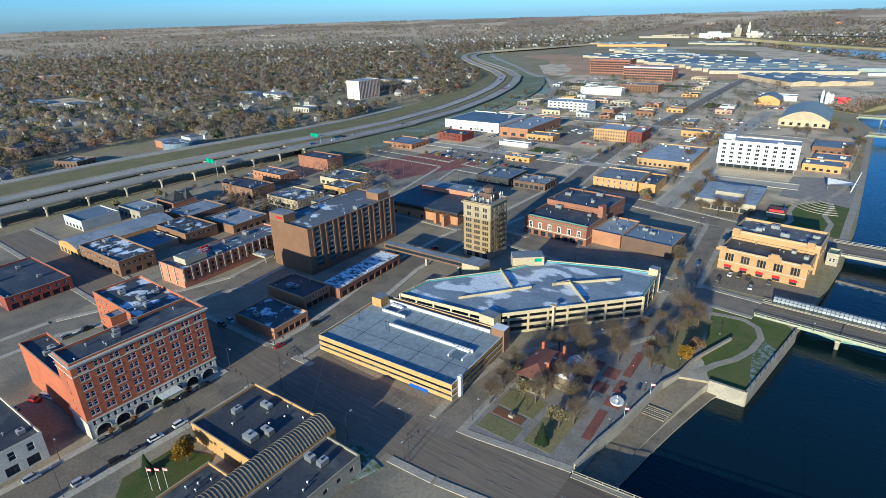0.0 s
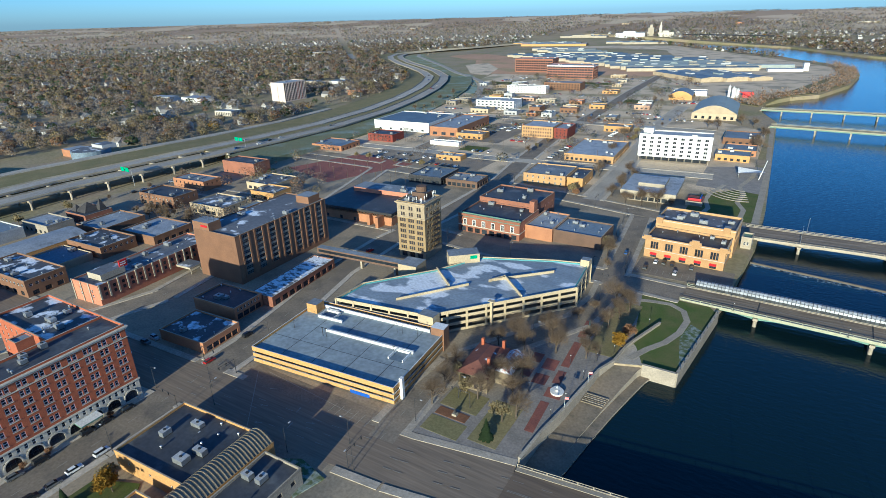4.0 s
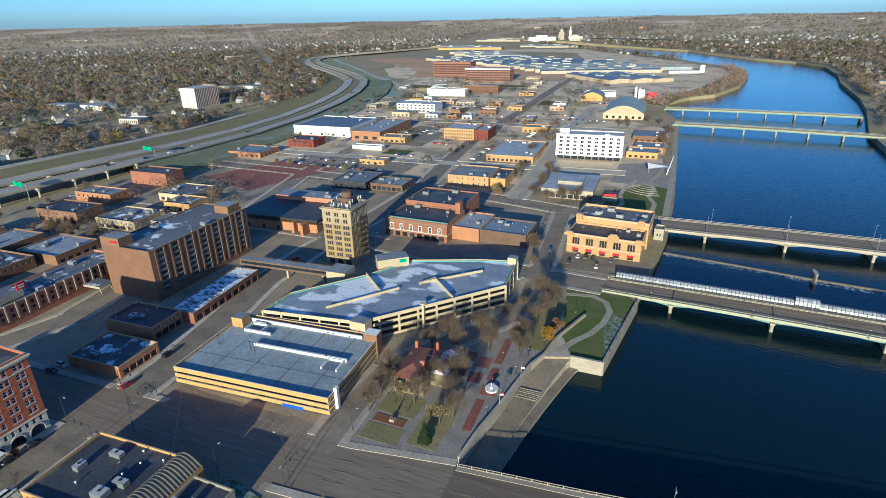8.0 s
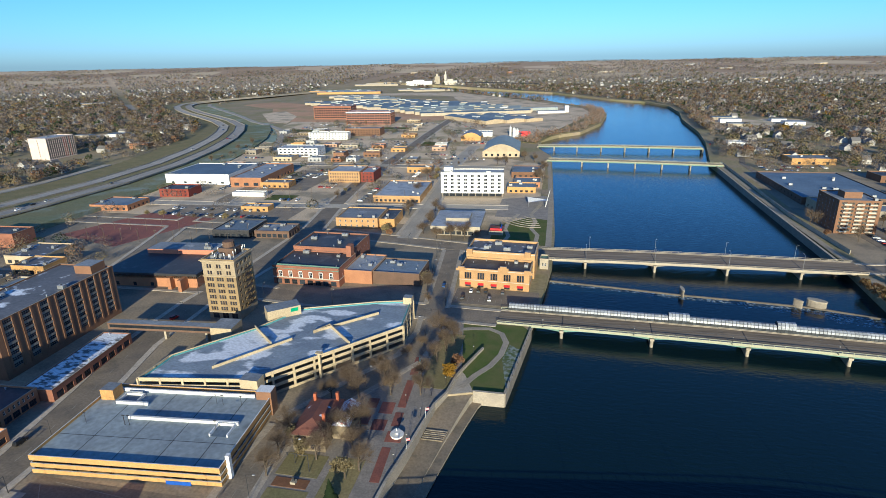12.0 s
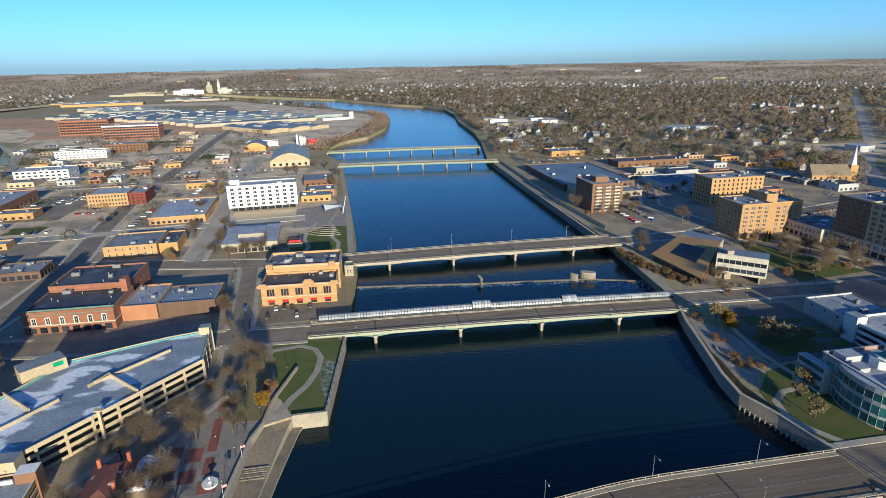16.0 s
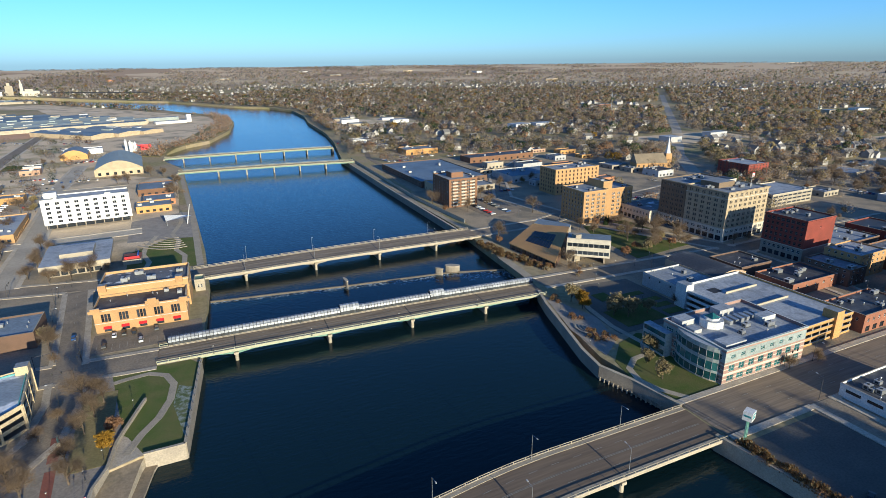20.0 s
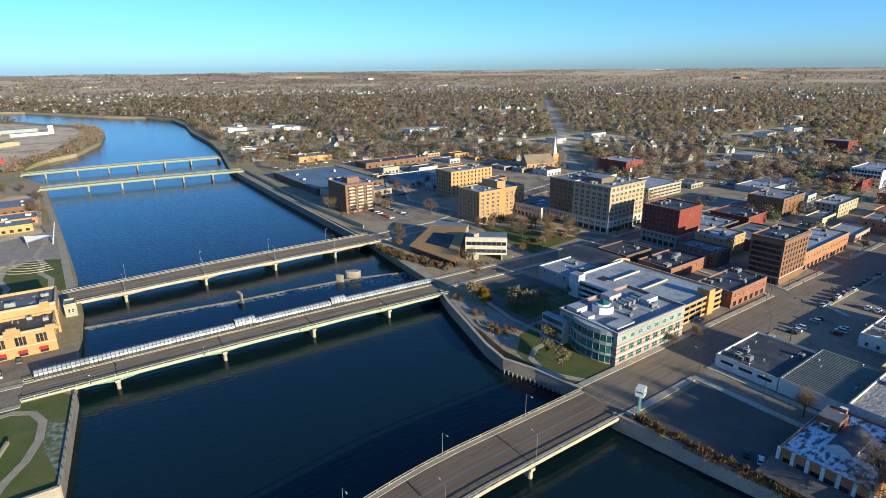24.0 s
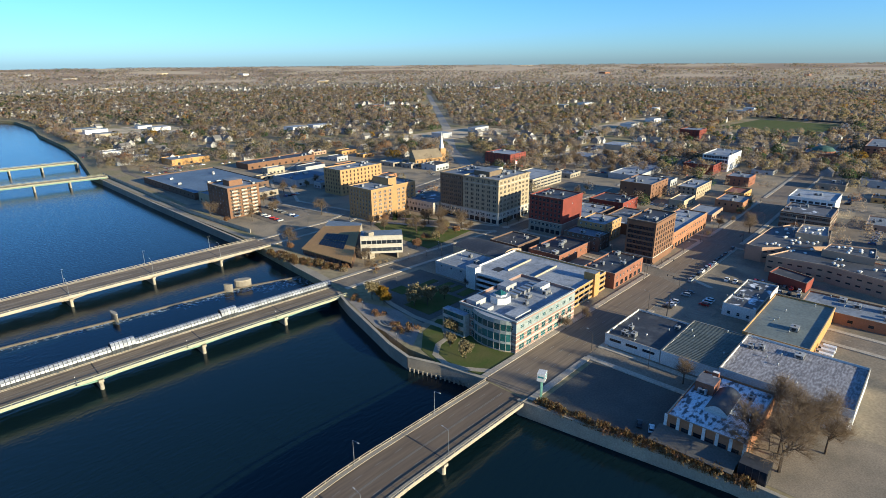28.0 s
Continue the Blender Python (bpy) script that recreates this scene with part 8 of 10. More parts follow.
patch("levee_strip", [(-34, 830), (-6, 938), (30, 980), (70, 1110), (92, 1275), (70, 1285), (0, 1010), (-60, 850)], 0.5, "grass_dry", "dry grass levee by the river bend", "levee", t=1)
for x, y, w, d in ((-410, 850, 60, 60), (-450, 960, 80, 50), (-300, 1010, 70, 30), (-180, 820, 40, 40), (-330, 640, 110, 18), (-250, 470, 26, 20), (-300, 560, 16, 60)):
    slab("verge_lawn", x - w / 2, y - d / 2, x + w / 2, y + d / 2, 0.06, "grass", "green verge lawn between lots", "lawn")
patch("brick_court", [(-362, 338), (-300, 318), (-270, 395), (-338, 404)], 0.12, "paver_red", "wide red brick court", "plaza")

rf = random.Random(11)


def factory_bays(name, label, x, y, rot, bays, depth, h, roof_mats, wall):
    """Long parallel roofs side by side; bays: start and end of each along the plant's length."""
    own = thing(name, x, y, 0, rot, label, "factory", "factory plants")
    for k, (u0, u1) in enumerate(bays):
        y0, y1 = k * depth, (k + 1) * depth - 0.5
        q = h + rf.uniform(-0.8, 0.8)
        part("wall", Bm().box(u0, y0, 0, u1, y1, q, wall), own)
        r = (y0 + y1) / 2
        b = Bm().quad((u0 - 0.4, y0 - 0.3, q), (u1 + 0.4, y0 - 0.3, q), (u1 + 0.4, r, q + 2.0), (u0 - 0.4, r, q + 2.0), rf.choice(roof_mats))
        m = b.mats[0]
        b.quad((u0 - 0.4, r, q + 2.0), (u1 + 0.4, r, q + 2.0), (u1 + 0.4, y1 + 0.3, q), (u0 - 0.4, y1 + 0.3, q), m)
        b.add([(u0 - 0.3, y0, q), (u0 - 0.3, r, q + 1.95), (u0 - 0.3, y1, q), (u1 + 0.3, y0, q), (u1 + 0.3, r, q + 1.95), (u1 + 0.3, y1, q)], [(0, 1, 2), (5, 4, 3)], wall)
        part("roof", b, own)
        for i in range(int((u1 - u0) / 55)):
            u = u0 + 25 + 55 * i + rf.uniform(-12, 12)
            part("roof_monitor", Bm().box(u, r - 4, q + 1.0, u + rf.uniform(10, 22), r + 3, q + rf.uniform(2.6, 4.0), rf.choice(("roof_pale", "panel_grey", "concrete_pale")), "roof_slate"), own)
    return own


factory_bays("assembly_plant", "vast low factory of parallel blue-grey roofs with cream monitors", -300, 1232, 18, [(0, 250), (-10, 262), (-30, 245), (-40, 255), (-70, 215), (-85, 225), (-120, 190), (-130, 200), (-160, 150), (-190, 130), (-220, 95), (-250, 80), (-280, 30), (-300, 20)], 34, 6.5, ("roof_slate", "roof_slate", "roof_blue", "roof_pale", "roof_blue"), "concrete_pale")
factory_bays("foundry", "long cream factory sheds under dark blue-grey roofs", -238, 1185, -47, [(0, 150), (10, 160), (20, 168)], 42, 6.0, ("roof_blue", "roof_slate"), "brick_buff")
factory_bays("plant_annex", "row of pale factory sheds beside a yard", -640, 1700, 12, [(0, 160), (-20, 140), (-60, 120), (-40, 60), (-90, 60)], 40, 6.0, ("roof_slate", "roof_pale", "roof_white"), "concrete_pale")
factory_bays("plant_annex", "row of pale factory sheds beside a yard", -900, 2060, 10, [(0, 240), (20, 210), (-60, 180)], 60, 7.0, ("roof_slate", "roof_pale", "roof_white"), "panel_tan")
factory_bays("plant_annex", "row of pale factory sheds beside a yard", -560, 2200, 14, [(0, 150), (-60, 110)], 50, 7.0, ("roof_slate", "roof_white"), "concrete_pale")
for x, y, w, d, h, m in ((75, 0, 9, 8, 15, "panel_white"), (40, -20, 60, 16, 5, "panel_white"), (20, 60, 70, 18, 6, "roof_pale"), (-30, -120, 40, 14, 5, "panel_white"), (-20, -190, 46, 20, 6, "panel_tan")):
    own = thing("plant_shed", x - 60, y + 1330, 0, 15, "small pale shed or silo at the plant's edge", "shed", "plant sheds")
    part("wall", Bm().box(-w / 2, -d / 2, 0, w / 2, d / 2, h, m), own)
    part("roof", Bm().box(-w / 2 - 0.3, -d / 2 - 0.3, h, w / 2 + 0.3, d / 2 + 0.3, h + 0.4, "roof_white"), own)
own = thing("rail_trestle", -432, 2655, 0, -29, "dark low rail trestle across the far river", "bridge")
part("deck", Bm().box(0, -3, 14, 390, 3, 18, "steel_dark"), own)
for i in range(10):
    part("pier", Bm().box(20 + 38 * i, -3, -6, 24 + 38 * i, 3, 14, "concrete"), own)
for x, y, w, d, h, m in ((-820, 2560, 200, 50, 16, "concrete_pale"), (-640, 2640, 120, 50, 24, "panel_white"), (-560, 2660, 24, 30, 44, "concrete_pale"), (-520, 2650, 10, 20, 52, "stone"), (-490, 2620, 60, 40, 26, "stone")):
    own = thing("mill", x, y, 0, 6, "tall pale mill block on the far plain", "factory")
    part("wall", Bm().box(-w / 2, -d / 2, 0, w / 2, d / 2, h, m, "roof_white"), own)
    part("upper_storey", Bm().box(-w / 4, -d / 4, h, w / 6, d / 4, h * 1.25, m, "roof_white"), own)
# concrete works by the river
own = thing("concrete_works", -70, 905, 0, 5, "concrete works with silos and a red conveyor", "factory")
for i, (x, y, r, h) in enumerate(((0, 0, 2.2, 13), (5.5, 1, 2.2, 11), (-5.5, 2, 1.8, 15), (3, 8, 2.0, 10))):
    part("silo", Bm().tube((x, y, 0), (x, y, h), r, r, "panel_white", 12).tube((x, y, h), (x, y, h + 2.5), r, 0.5, "panel_grey", 12), own)
part("conveyor", Bm().tube((7, 0, 9), (24, -4, 2), 0.7, 0.7, "sign_red", 4), own)
part("batch_house", Bm().box(12, 6, 0, 26, 14, 8, "sign_red", "roof_white"), own)
building("works_shed", "long white shed by the concrete works", (-150, -105, 905, 925), 7, "panel_white", "roof_white", 4, vents=0)


def drum_hall():
    own = thing("drum_hall", -566, 282, 0, 0, "round blue-grey drum building with brick wing", "building")
    part("drum", Bm().prism([(17 * math.cos(a), 17 * math.sin(a)) for a in [2 * math.pi * i / 28 for i in range(28)]], 0, 9, "roof_slate", "roof_patchy"), own)
    part("wing", Bm().box(-38, -8, 0, -15, 10, 7, "brick_orange", "roof_white"), own)
    part("block", Bm().box(-8, 6, 8, 10, 20, 12, "panel_grey", "roof_patchy"), own)


drum_hall()
building("brick_store", "low store with a glass front by the highway", (-600, -572, 180, 200), 6.5, "brick_dark", "roof_snow", 20, S=R(6, 2, 3, 1), E=R(4, 2, 3, 1))
building("stone_church", "dark stone church with a steep roof", (-700, -665, 165, 190), 11, "brick_dark", "roof_black", 10, E=R(4, 1.6, 4, 3))
building("bank_office", "low pale rotunda-like office with columns", (-668, -640, 505, 525), 6.5, "stone", "roof_grey", 10, S=R(9, 1.4, 4, 0.8), E=R(6, 1.4, 4, 0.8))
building("brick_office", "tan brick two-storey office", (-634, -606, 742, 764), 7, "brick_orange", "roof_grey", 10, S=R(8, 1.6, 1.4, 1, 3, 2))


# houses
M["siding"] = mat("siding", (0.42, 0.41, 0.385), (0.25, 0.24, 0.23), 0.05, 0.8, 2, spread=0.4)
M["shingle"] = mat("shingle", (0.15, 0.14, 0.135), (0.10, 0.097, 0.095), 0.02, 0.9, 2, spread=0.5)


OPEN = [(255, 440, 1010, 1190), (600, 800, 600, 690), (880, 1150, 440, 520), (560, 760, 330, 400), (520, 640, 860, 960), (1200, 1480, 760, 860), (900, 1040, 1150, 1260), (-1180, -1000, 320, 400), (-900, -780, 560, 620), (-820, -740, 820, 900), (1300, 1500, 380, 440)]


def in_town(x, y):
    if any(a < x < b and c < y < d for a, b, c, d in OPEN):
        return True
    if x > 450 and 400 < y < 1750 and abs((x - 470) - (y - 420) * 0.961) < 24:
        return True
    if -720 < x < -615 and 600 < y < 700 or -640 < x < -520 and 150 < y < 320 or -700 < x < -600 and 470 < y < 530:
        return True
    w, e = interp(WEST, y), interp(EAST, y)
    if w - 12 < x < e + 12 and y < 2760:
        return True
    if x < w:
        h = interp([(a[1], a[0]) for a in HWY], y) if y < 2200 else -940
        if h - (84 if y < 650 else 66) < x < h + 105:
            return True
        if y > 1330 and abs(x + 1100 + (y - 1330) * 0.909) < 17:
            return True
        if x > h and y < 1640 and x > -1000:
            return True
        return -1000 < x and y < 2720 and x > -1000 + max(0, (1640 - y)) and not (x > w - 60 and y > 1500)
    return (x < 560 and y < 330 + (560 - x) * 0.35) or (x < 450 and y < 640) or (x < 300 and y < 720) or (x < 640 and y < 200) or (1010 < x < 1250 and 180 < y < 350)


def house_spots(n, r0, r1, rnd):
    out = []
    while len(out) < n:
        a, r = rnd.uniform(-88, 88), rnd.uniform(r0 * r0, r1 * r1) ** 0.5
        x, y = r * math.sin(math.radians(a)), r * math.cos(math.radians(a))
        x, y = round(x / 24) * 24 + rnd.uniform(-4, 4), round(y / 42) * 42 + rnd.choice((-9, 9)) + rnd.uniform(-3, 3)
        if not in_town(x, y) and not in_town(x + 20, y) and not in_town(x - 20, y):
            out.append((x, y, rnd.choice((0, 90)) + rnd.uniform(-3, 3), rnd.uniform(7.5, 11), rnd.uniform(9, 14), rnd.uniform(3.5, 6.2)))
    return out


def gable(w, d, h, pitch=0.8):
    r = h + w / 2 * pitch
    wall = Bm().box(-w / 2, -d / 2, 0, w / 2, d / 2, h, "siding").add([(-w / 2, -d / 2, h), (w / 2, -d / 2, h), (0, -d / 2, r), (-w / 2, d / 2, h), (w / 2, d / 2, h), (0, d / 2, r)], [(0, 1, 2), (4, 3, 5)], "siding")
    o, u = 0.4, 0.25
    v = [(-w / 2 - o, -d / 2 - o, h - 0.3), (0, -d / 2 - o, r + 0.02), (0, d / 2 + o, r + 0.02), (-w / 2 - o, d / 2 + o, h - 0.3), (w / 2 + o, -d / 2 - o, h - 0.3), (w / 2 + o, d / 2 + o, h - 0.3)]
    roof = Bm().add(v + [(x, y, z + u) for x, y, z in v], [(6, 7, 8, 9), (7, 10, 11, 8), (0, 3, 2, 1), (1, 2, 5, 4), (0, 1, 7, 6), (1, 4, 10, 7), (3, 9, 8, 2), (2, 8, 11, 5), (0, 6, 9, 3), (4, 5, 11, 10)], "shingle")
    return wall, roof


KINDS = []
for k in range(7):
    w, d, h = 7.5 + k * 0.55, 14 - k * 0.7, 3.4 + (k % 3) * 1.3
    wall, roof = gable(w, d, h)
    for s in (-1, 1):
        for j in range(3):
            wall.box(s * (w / 2) - 0.05, -d / 2 + d * (j + 0.5) / 3 - 0.5, 1.1, s * (w / 2) + 0.05, -d / 2 + d * (j + 0.5) / 3 + 0.5, 2.5, "glass")
    KINDS.append((wall.mesh("wall"), roof.mesh("roof"), w, d, h))
rh = random.Random(5)
for x, y, rot, *_ in house_spots(190, 480, 1150, rh):
    wm, rm, *_ = rh.choice(KINDS)
    own = thing("house", x, y, 0, rot, "small gabled house with pale siding and dark shingles", "house", "houses in the woods")
    part("wall", wm, own)
    part("roof", rm, own)


def many(name, tris_v, tris_f, mats, slots, label, category):
    me = bpy.data.meshes.new(name)
    v, f = np.asarray(tris_v, np.float32), np.asarray(tris_f, np.int32)
    k = f.shape[1]
    me.vertices.add(len(v))
    me.vertices.foreach_set("co", v.ravel())
    me.loops.add(f.size)
    me.loops.foreach_set("vertex_index", f.ravel())
    me.polygons.add(len(f))
    me.polygons.foreach_set("loop_start", np.arange(0, f.size, k, dtype=np.int32))
    for m in mats:
        me.materials.append(M[m])
    me.polygons.foreach_set("material_index", np.asarray(slots, np.int32))
    me.update(calc_edges=True)
    return tagged(new(name, me), label, category, kind="stuff")


def far_houses():
    spots = house_spots(3600, 560, 2900, rh)
    V, F, S2 = [], [], []
    for x, y, rot, w, d, h in spots:
        c, s = math.cos(math.radians(rot)), math.sin(math.radians(rot))
        r, n, z = h + w * 0.4, len(V), relief(x, y)
        loc = [(-w / 2, -d / 2, 0), (w / 2, -d / 2, 0), (w / 2, d / 2, 0), (-w / 2, d / 2, 0), (-w / 2, -d / 2, h), (w / 2, -d / 2, h), (w / 2, d / 2, h), (-w / 2, d / 2, h), (0, -d / 2, r), (0, d / 2, r)]
        V += [(x + c * a - s * b, y + s * a + c * b, z + q) for a, b, q in loc]
        F += [tuple(n + i for i in q) for q in ((0, 1, 5, 4), (1, 2, 6, 5), (2, 3, 7, 6), (3, 0, 4, 7), (4, 5, 8, 8), (6, 7, 9, 9), (4, 8, 9, 7), (8, 5, 6, 9))]
        S2 += [0] * 6 + [1] * 2
    tri = [(a, b, c) for a, b, c, d in F] + [(a, c, d) for a, b, c, d in F if c != d]
    sl = S2 + [s for s, q in zip(S2, F) if q[2] != q[3]]
    ob = many("far_houses", V, tri, ("siding", "shingle"), sl, "far streets of small pale houses among bare trees", "house")
    ob.data.polygons.foreach_set("use_smooth", np.zeros(len(tri), bool))


far_houses()
for i, (x0, x1, y0, y1) in enumerate(OPEN):
    slab("clearing", x0, y0, x1, y1, 0.19 + relief((x0 + x1) / 2, (y0 + y1) / 2), "grass_dry" if i == 5 else "pavement_hazed" if i % 2 else "lot_mixed", "open sunlit lot among the trees", "yard", t=0.6)
    for k in range(2 if i else 5):
        w, d, h = rf.uniform(22, 50), rf.uniform(14, 26), rf.uniform(4.5, 8)
        x, y = x0 + (x1 - x0) * (0.25 + 0.5 * (k % 2)) + rf.uniform(-8, 8), y0 + (y1 - y0) * (0.3 + 0.15 * k) + rf.uniform(-5, 5)
        own = thing("low_hall", x, y, 0, rf.uniform(-6, 6), "low pale flat-roofed hall on an open lot", "building", "halls among trees")
        part("wall", Bm().box(-w / 2, -d / 2, 0, w / 2, d / 2, h, rf.choice(("panel_white", "panel_white", "brick_rust", "panel_grey", "concrete_pale"))), own)
        part("roof", Bm().box(-w / 2 - 0.2, -d / 2 - 0.2, h, w / 2 + 0.2, d / 2 + 0.2, h + 0.5, rf.choice(("roof_white", "roof_slate", "roof_grey"))), own)
for i in range(34):
    a, r = rf.uniform(-84, 84), rf.uniform(1500, 4200)
    x, y = r * math.sin(math.radians(a)), r * math.cos(math.radians(a))
    if in_town(x, y):
        continue
    w, d, h = rf.uniform(30, 90), rf.uniform(20, 40), rf.uniform(5, 10)
    own = thing("far_hall", x, y, relief(x, y), rf.uniform(0, 90), "large pale flat-roofed hall among distant trees", "building", "far halls")
    part("wall", Bm().box(-w / 2, -d / 2, -2, w / 2, d / 2, h, rf.choice(("panel_white", "concrete_pale", "brick_buff", "brick_orange"))), own)
    part("roof", Bm().box(-w / 2 - 0.2, -d / 2 - 0.2, h, w / 2 + 0.2, d / 2 + 0.2, h + 0.5, "roof_white"), own)


# woods: clumps of small twig sprays, joined
def foliage(name, a, b, spread=0.2, gaps=0.0):
    m = mat(name, a, b, 0.035, 0.95, 0.6, spread=0.1, spec=0.05)
    nt = m.node_tree
    geo = [n for n in nt.nodes if n.type == "NEW_GEOMETRY"][0]
    bs = nt.nodes["Principled BSDF"]
    src = bs.inputs["Base Color"].links[0].from_socket
    r = nt.nodes.new("ShaderNodeMapRange")
    r.inputs[3].default_value, r.inputs[4].default_value = 1 - spread, 1 + spread
    nt.links.new(geo.outputs["Random Per Island"], r.inputs[0])
    x = nt.nodes.new("ShaderNodeMix")
    x.data_type, x.blend_type = "RGBA", "MULTIPLY"
    x.inputs[0].default_value = 1.0
    nt.links.new(src, x.inputs[6])
    nt.links.new(r.outputs[0], x.inputs[7])
    nt.links.new(x.outputs[2], bs.inputs["Base Color"])
    thin, both = nt.nodes.new("ShaderNodeBsdfTranslucent"), nt.nodes.new("ShaderNodeMixShader")
    both.inputs[0].default_value = 0.45
    nt.links.new(x.outputs[2], thin.inputs[0])
    nt.links.new(bs.outputs[0], both.inputs[1])
    nt.links.new(thin.outputs[0], both.inputs[2])
    nt.links.new(both.outputs[0], nt.nodes["Material Output"].inputs[0])
    if gaps:
        air, sparse = nt.nodes.new("ShaderNodeBsdfTransparent"), nt.nodes.new("ShaderNodeMixShader")
        sparse.inputs[0].default_value = gaps
        nt.links.new(both.outputs[0], sparse.inputs[1])
        nt.links.new(air.outputs[0], sparse.inputs[2])
        nt.links.new(sparse.outputs[0], nt.nodes["Material Output"].inputs[0])
    return m


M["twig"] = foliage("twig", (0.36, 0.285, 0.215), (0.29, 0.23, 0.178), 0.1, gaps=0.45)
# greyer and paler than twig: distance haze mixed into the colour
M["twig_hazed"] = foliage("twig_hazed", (0.38, 0.325, 0.285), (0.325, 0.28, 0.25), 0.06, gaps=0.45)
M["twig_olive"] = foliage("twig_olive", (0.31, 0.25, 0.135), (0.25, 0.205, 0.115), 0.12)
M["twig_rust"] = foliage("twig_rust", (0.32, 0.185, 0.105), (0.26, 0.155, 0.095), 0.12)
M["leaf_yellow"] = foliage("leaf_yellow", (0.36, 0.21, 0.035), (0.25, 0.15, 0.03))
M["needle"] = foliage("needle", (0.075, 0.11, 0.05), (0.055, 0.085, 0.04), 0.12)
M["bark"] = mat("bark", (0.11, 0.085, 0.065), (0.08, 0.065, 0.05), 1.5, 0.95, 8, spec=0.1)


def woods(name, count, r0, r1, size, quads, seed, label, band=90, spots=(), fine=1.0):
    g = np.random.default_rng(seed)
    pts = list(spots)
    while len(pts) < count:
        a, r = g.uniform(-band, band), math.sqrt(g.uniform(r0 * r0, r1 * r1))
        x, y = r * math.sin(math.radians(a)), r * math.cos(math.radians(a))
        if in_town(x, y) or noise.noise((x * 0.003, y * 0.003, 4.0)) < (-0.5 if r < 2600 else -0.35 if r < 3900 else -0.05) or r < 950 and g.random() < 0.55:
            continue
        pts.append((x, y, relief(x, y)))
    p = np.array(pts)
    n = len(p)
    far = np.clip((np.hypot(p[:, 0], p[:, 1]) - 1500) / 3400, 0, 1)
    hgt = size * g.uniform(0.7, 1.3, n) * (1 - 0.45 * far)
    wid = hgt * g.uniform(0.42, 0.62, n)
    # sprays in an uneven ellipsoid, denser outside
    d = g.normal(size=(n, quads, 3))
    d /= np.linalg.norm(d, axis=2, keepdims=True)
    rad = g.uniform(0.45, 1.0, (n, quads, 1)) ** 0.6
    c = d * rad * np.stack([wid, wid, hgt * 0.38], 1)[:, None, :]
    c[:, :, 2] += hgt[:, None] * 0.62
    c += p[:, None, :]
    u = g.normal(size=(n, quads, 3))
    u /= np.linalg.norm(u, axis=2, keepdims=True)
    w = np.cross(u, g.normal(size=(n, quads, 3)))
    w /= np.linalg.norm(w, axis=2, keepdims=True)
    s = (wid[:, None, None] * g.uniform(0.16, 0.42, (n, quads, 1)) * (46 / max(quads, 24)) ** 0.5 * (0.84 + 0.2 * far[:, None, None]) * fine)
    tri = np.stack([c + u * s, c - u * s * 0.6 + w * s * 0.8, c - u * s * 0.6 - w * s * 0.8], 2)
    out = d * (0.5, 0.5, 0.4) + (0, -0.25, 0.6)
    out /= np.linalg.norm(out, axis=2, keepdims=True)
    face = np.cross(tri[:, :, 1] - tri[:, :, 0], tri[:, :, 2] - tri[:, :, 0])
    away = (face * out).sum(2) < 0
    tri[away] = tri[away][:, [0, 2, 1]]
    V = tri.reshape(-1, 3)
    F = np.arange(len(V)).reshape(-1, 3)
    kind = g.choice(5, size=n, p=(0.70, 0.16, 0.06, 0.01, 0.07))
    # woods beyond 2000 m take the twig colour with haze painted in
    ob = many(name, V, F, ("twig_hazed" if r0 > 2000 else "twig", "twig_olive", "twig_rust", "leaf_yellow", "needle"), np.repeat(kind, quads), label, "trees")
    ob.data.normals_split_custom_set_from_vertices(np.repeat(out.reshape(-1, 3), 3, axis=0).astype(np.float32))


woods("near_woods", 1400, 430, 800, 11.5, 260, 1, "bare brown and olive street trees among houses")
woods("near_woods", 4300, 800, 1250, 10.8, 100, 7, "bare brown tree canopy over streets of houses")
woods("middle_woods", 30000, 1200, 2500, 11, 30, 2, "continuous canopy of bare brown trees")
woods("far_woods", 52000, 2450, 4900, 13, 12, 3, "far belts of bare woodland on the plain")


def bank_woods():
    """Brush along the river's bend."""
    g = np.random.default_rng(9)
    V = []
    for _ in range(420):
        y = g.uniform(830, 1500)
        side = g.random()
        x = interp(WEST, y) - abs(g.normal(0, 16)) - 3 if side < 0.6 else interp(EAST, y) + abs(g.normal(0, 14)) + 16
        if side >= 0.6 and y < 1000:
            continue
        h = g.uniform(5, 12)
        for _ in range(40):
            c = np.array([x, y, 0]) + g.normal(size=3) * (h * 0.3, h * 0.3, h * 0.24) + (0, 0, h * 0.55)
            u, w = g.normal(size=3), g.normal(size=3)
            V += [c + u * 0.8, c - u * 0.4 + w * 0.7, c - u * 0.4 - w * 0.7]
    V = np.array(V)
    k = np.repeat(g.choice(2, size=len(V) // 3, p=(0.75, 0.25)), 1)
    many("bank_brush", V, np.arange(len(V)).reshape(-1, 3), ("twig", "twig_rust"), k, "bare brown brush on the river bank", "brush")


bank_woods()


# small blocks that fill the northern and eastern lots
FILLED = []


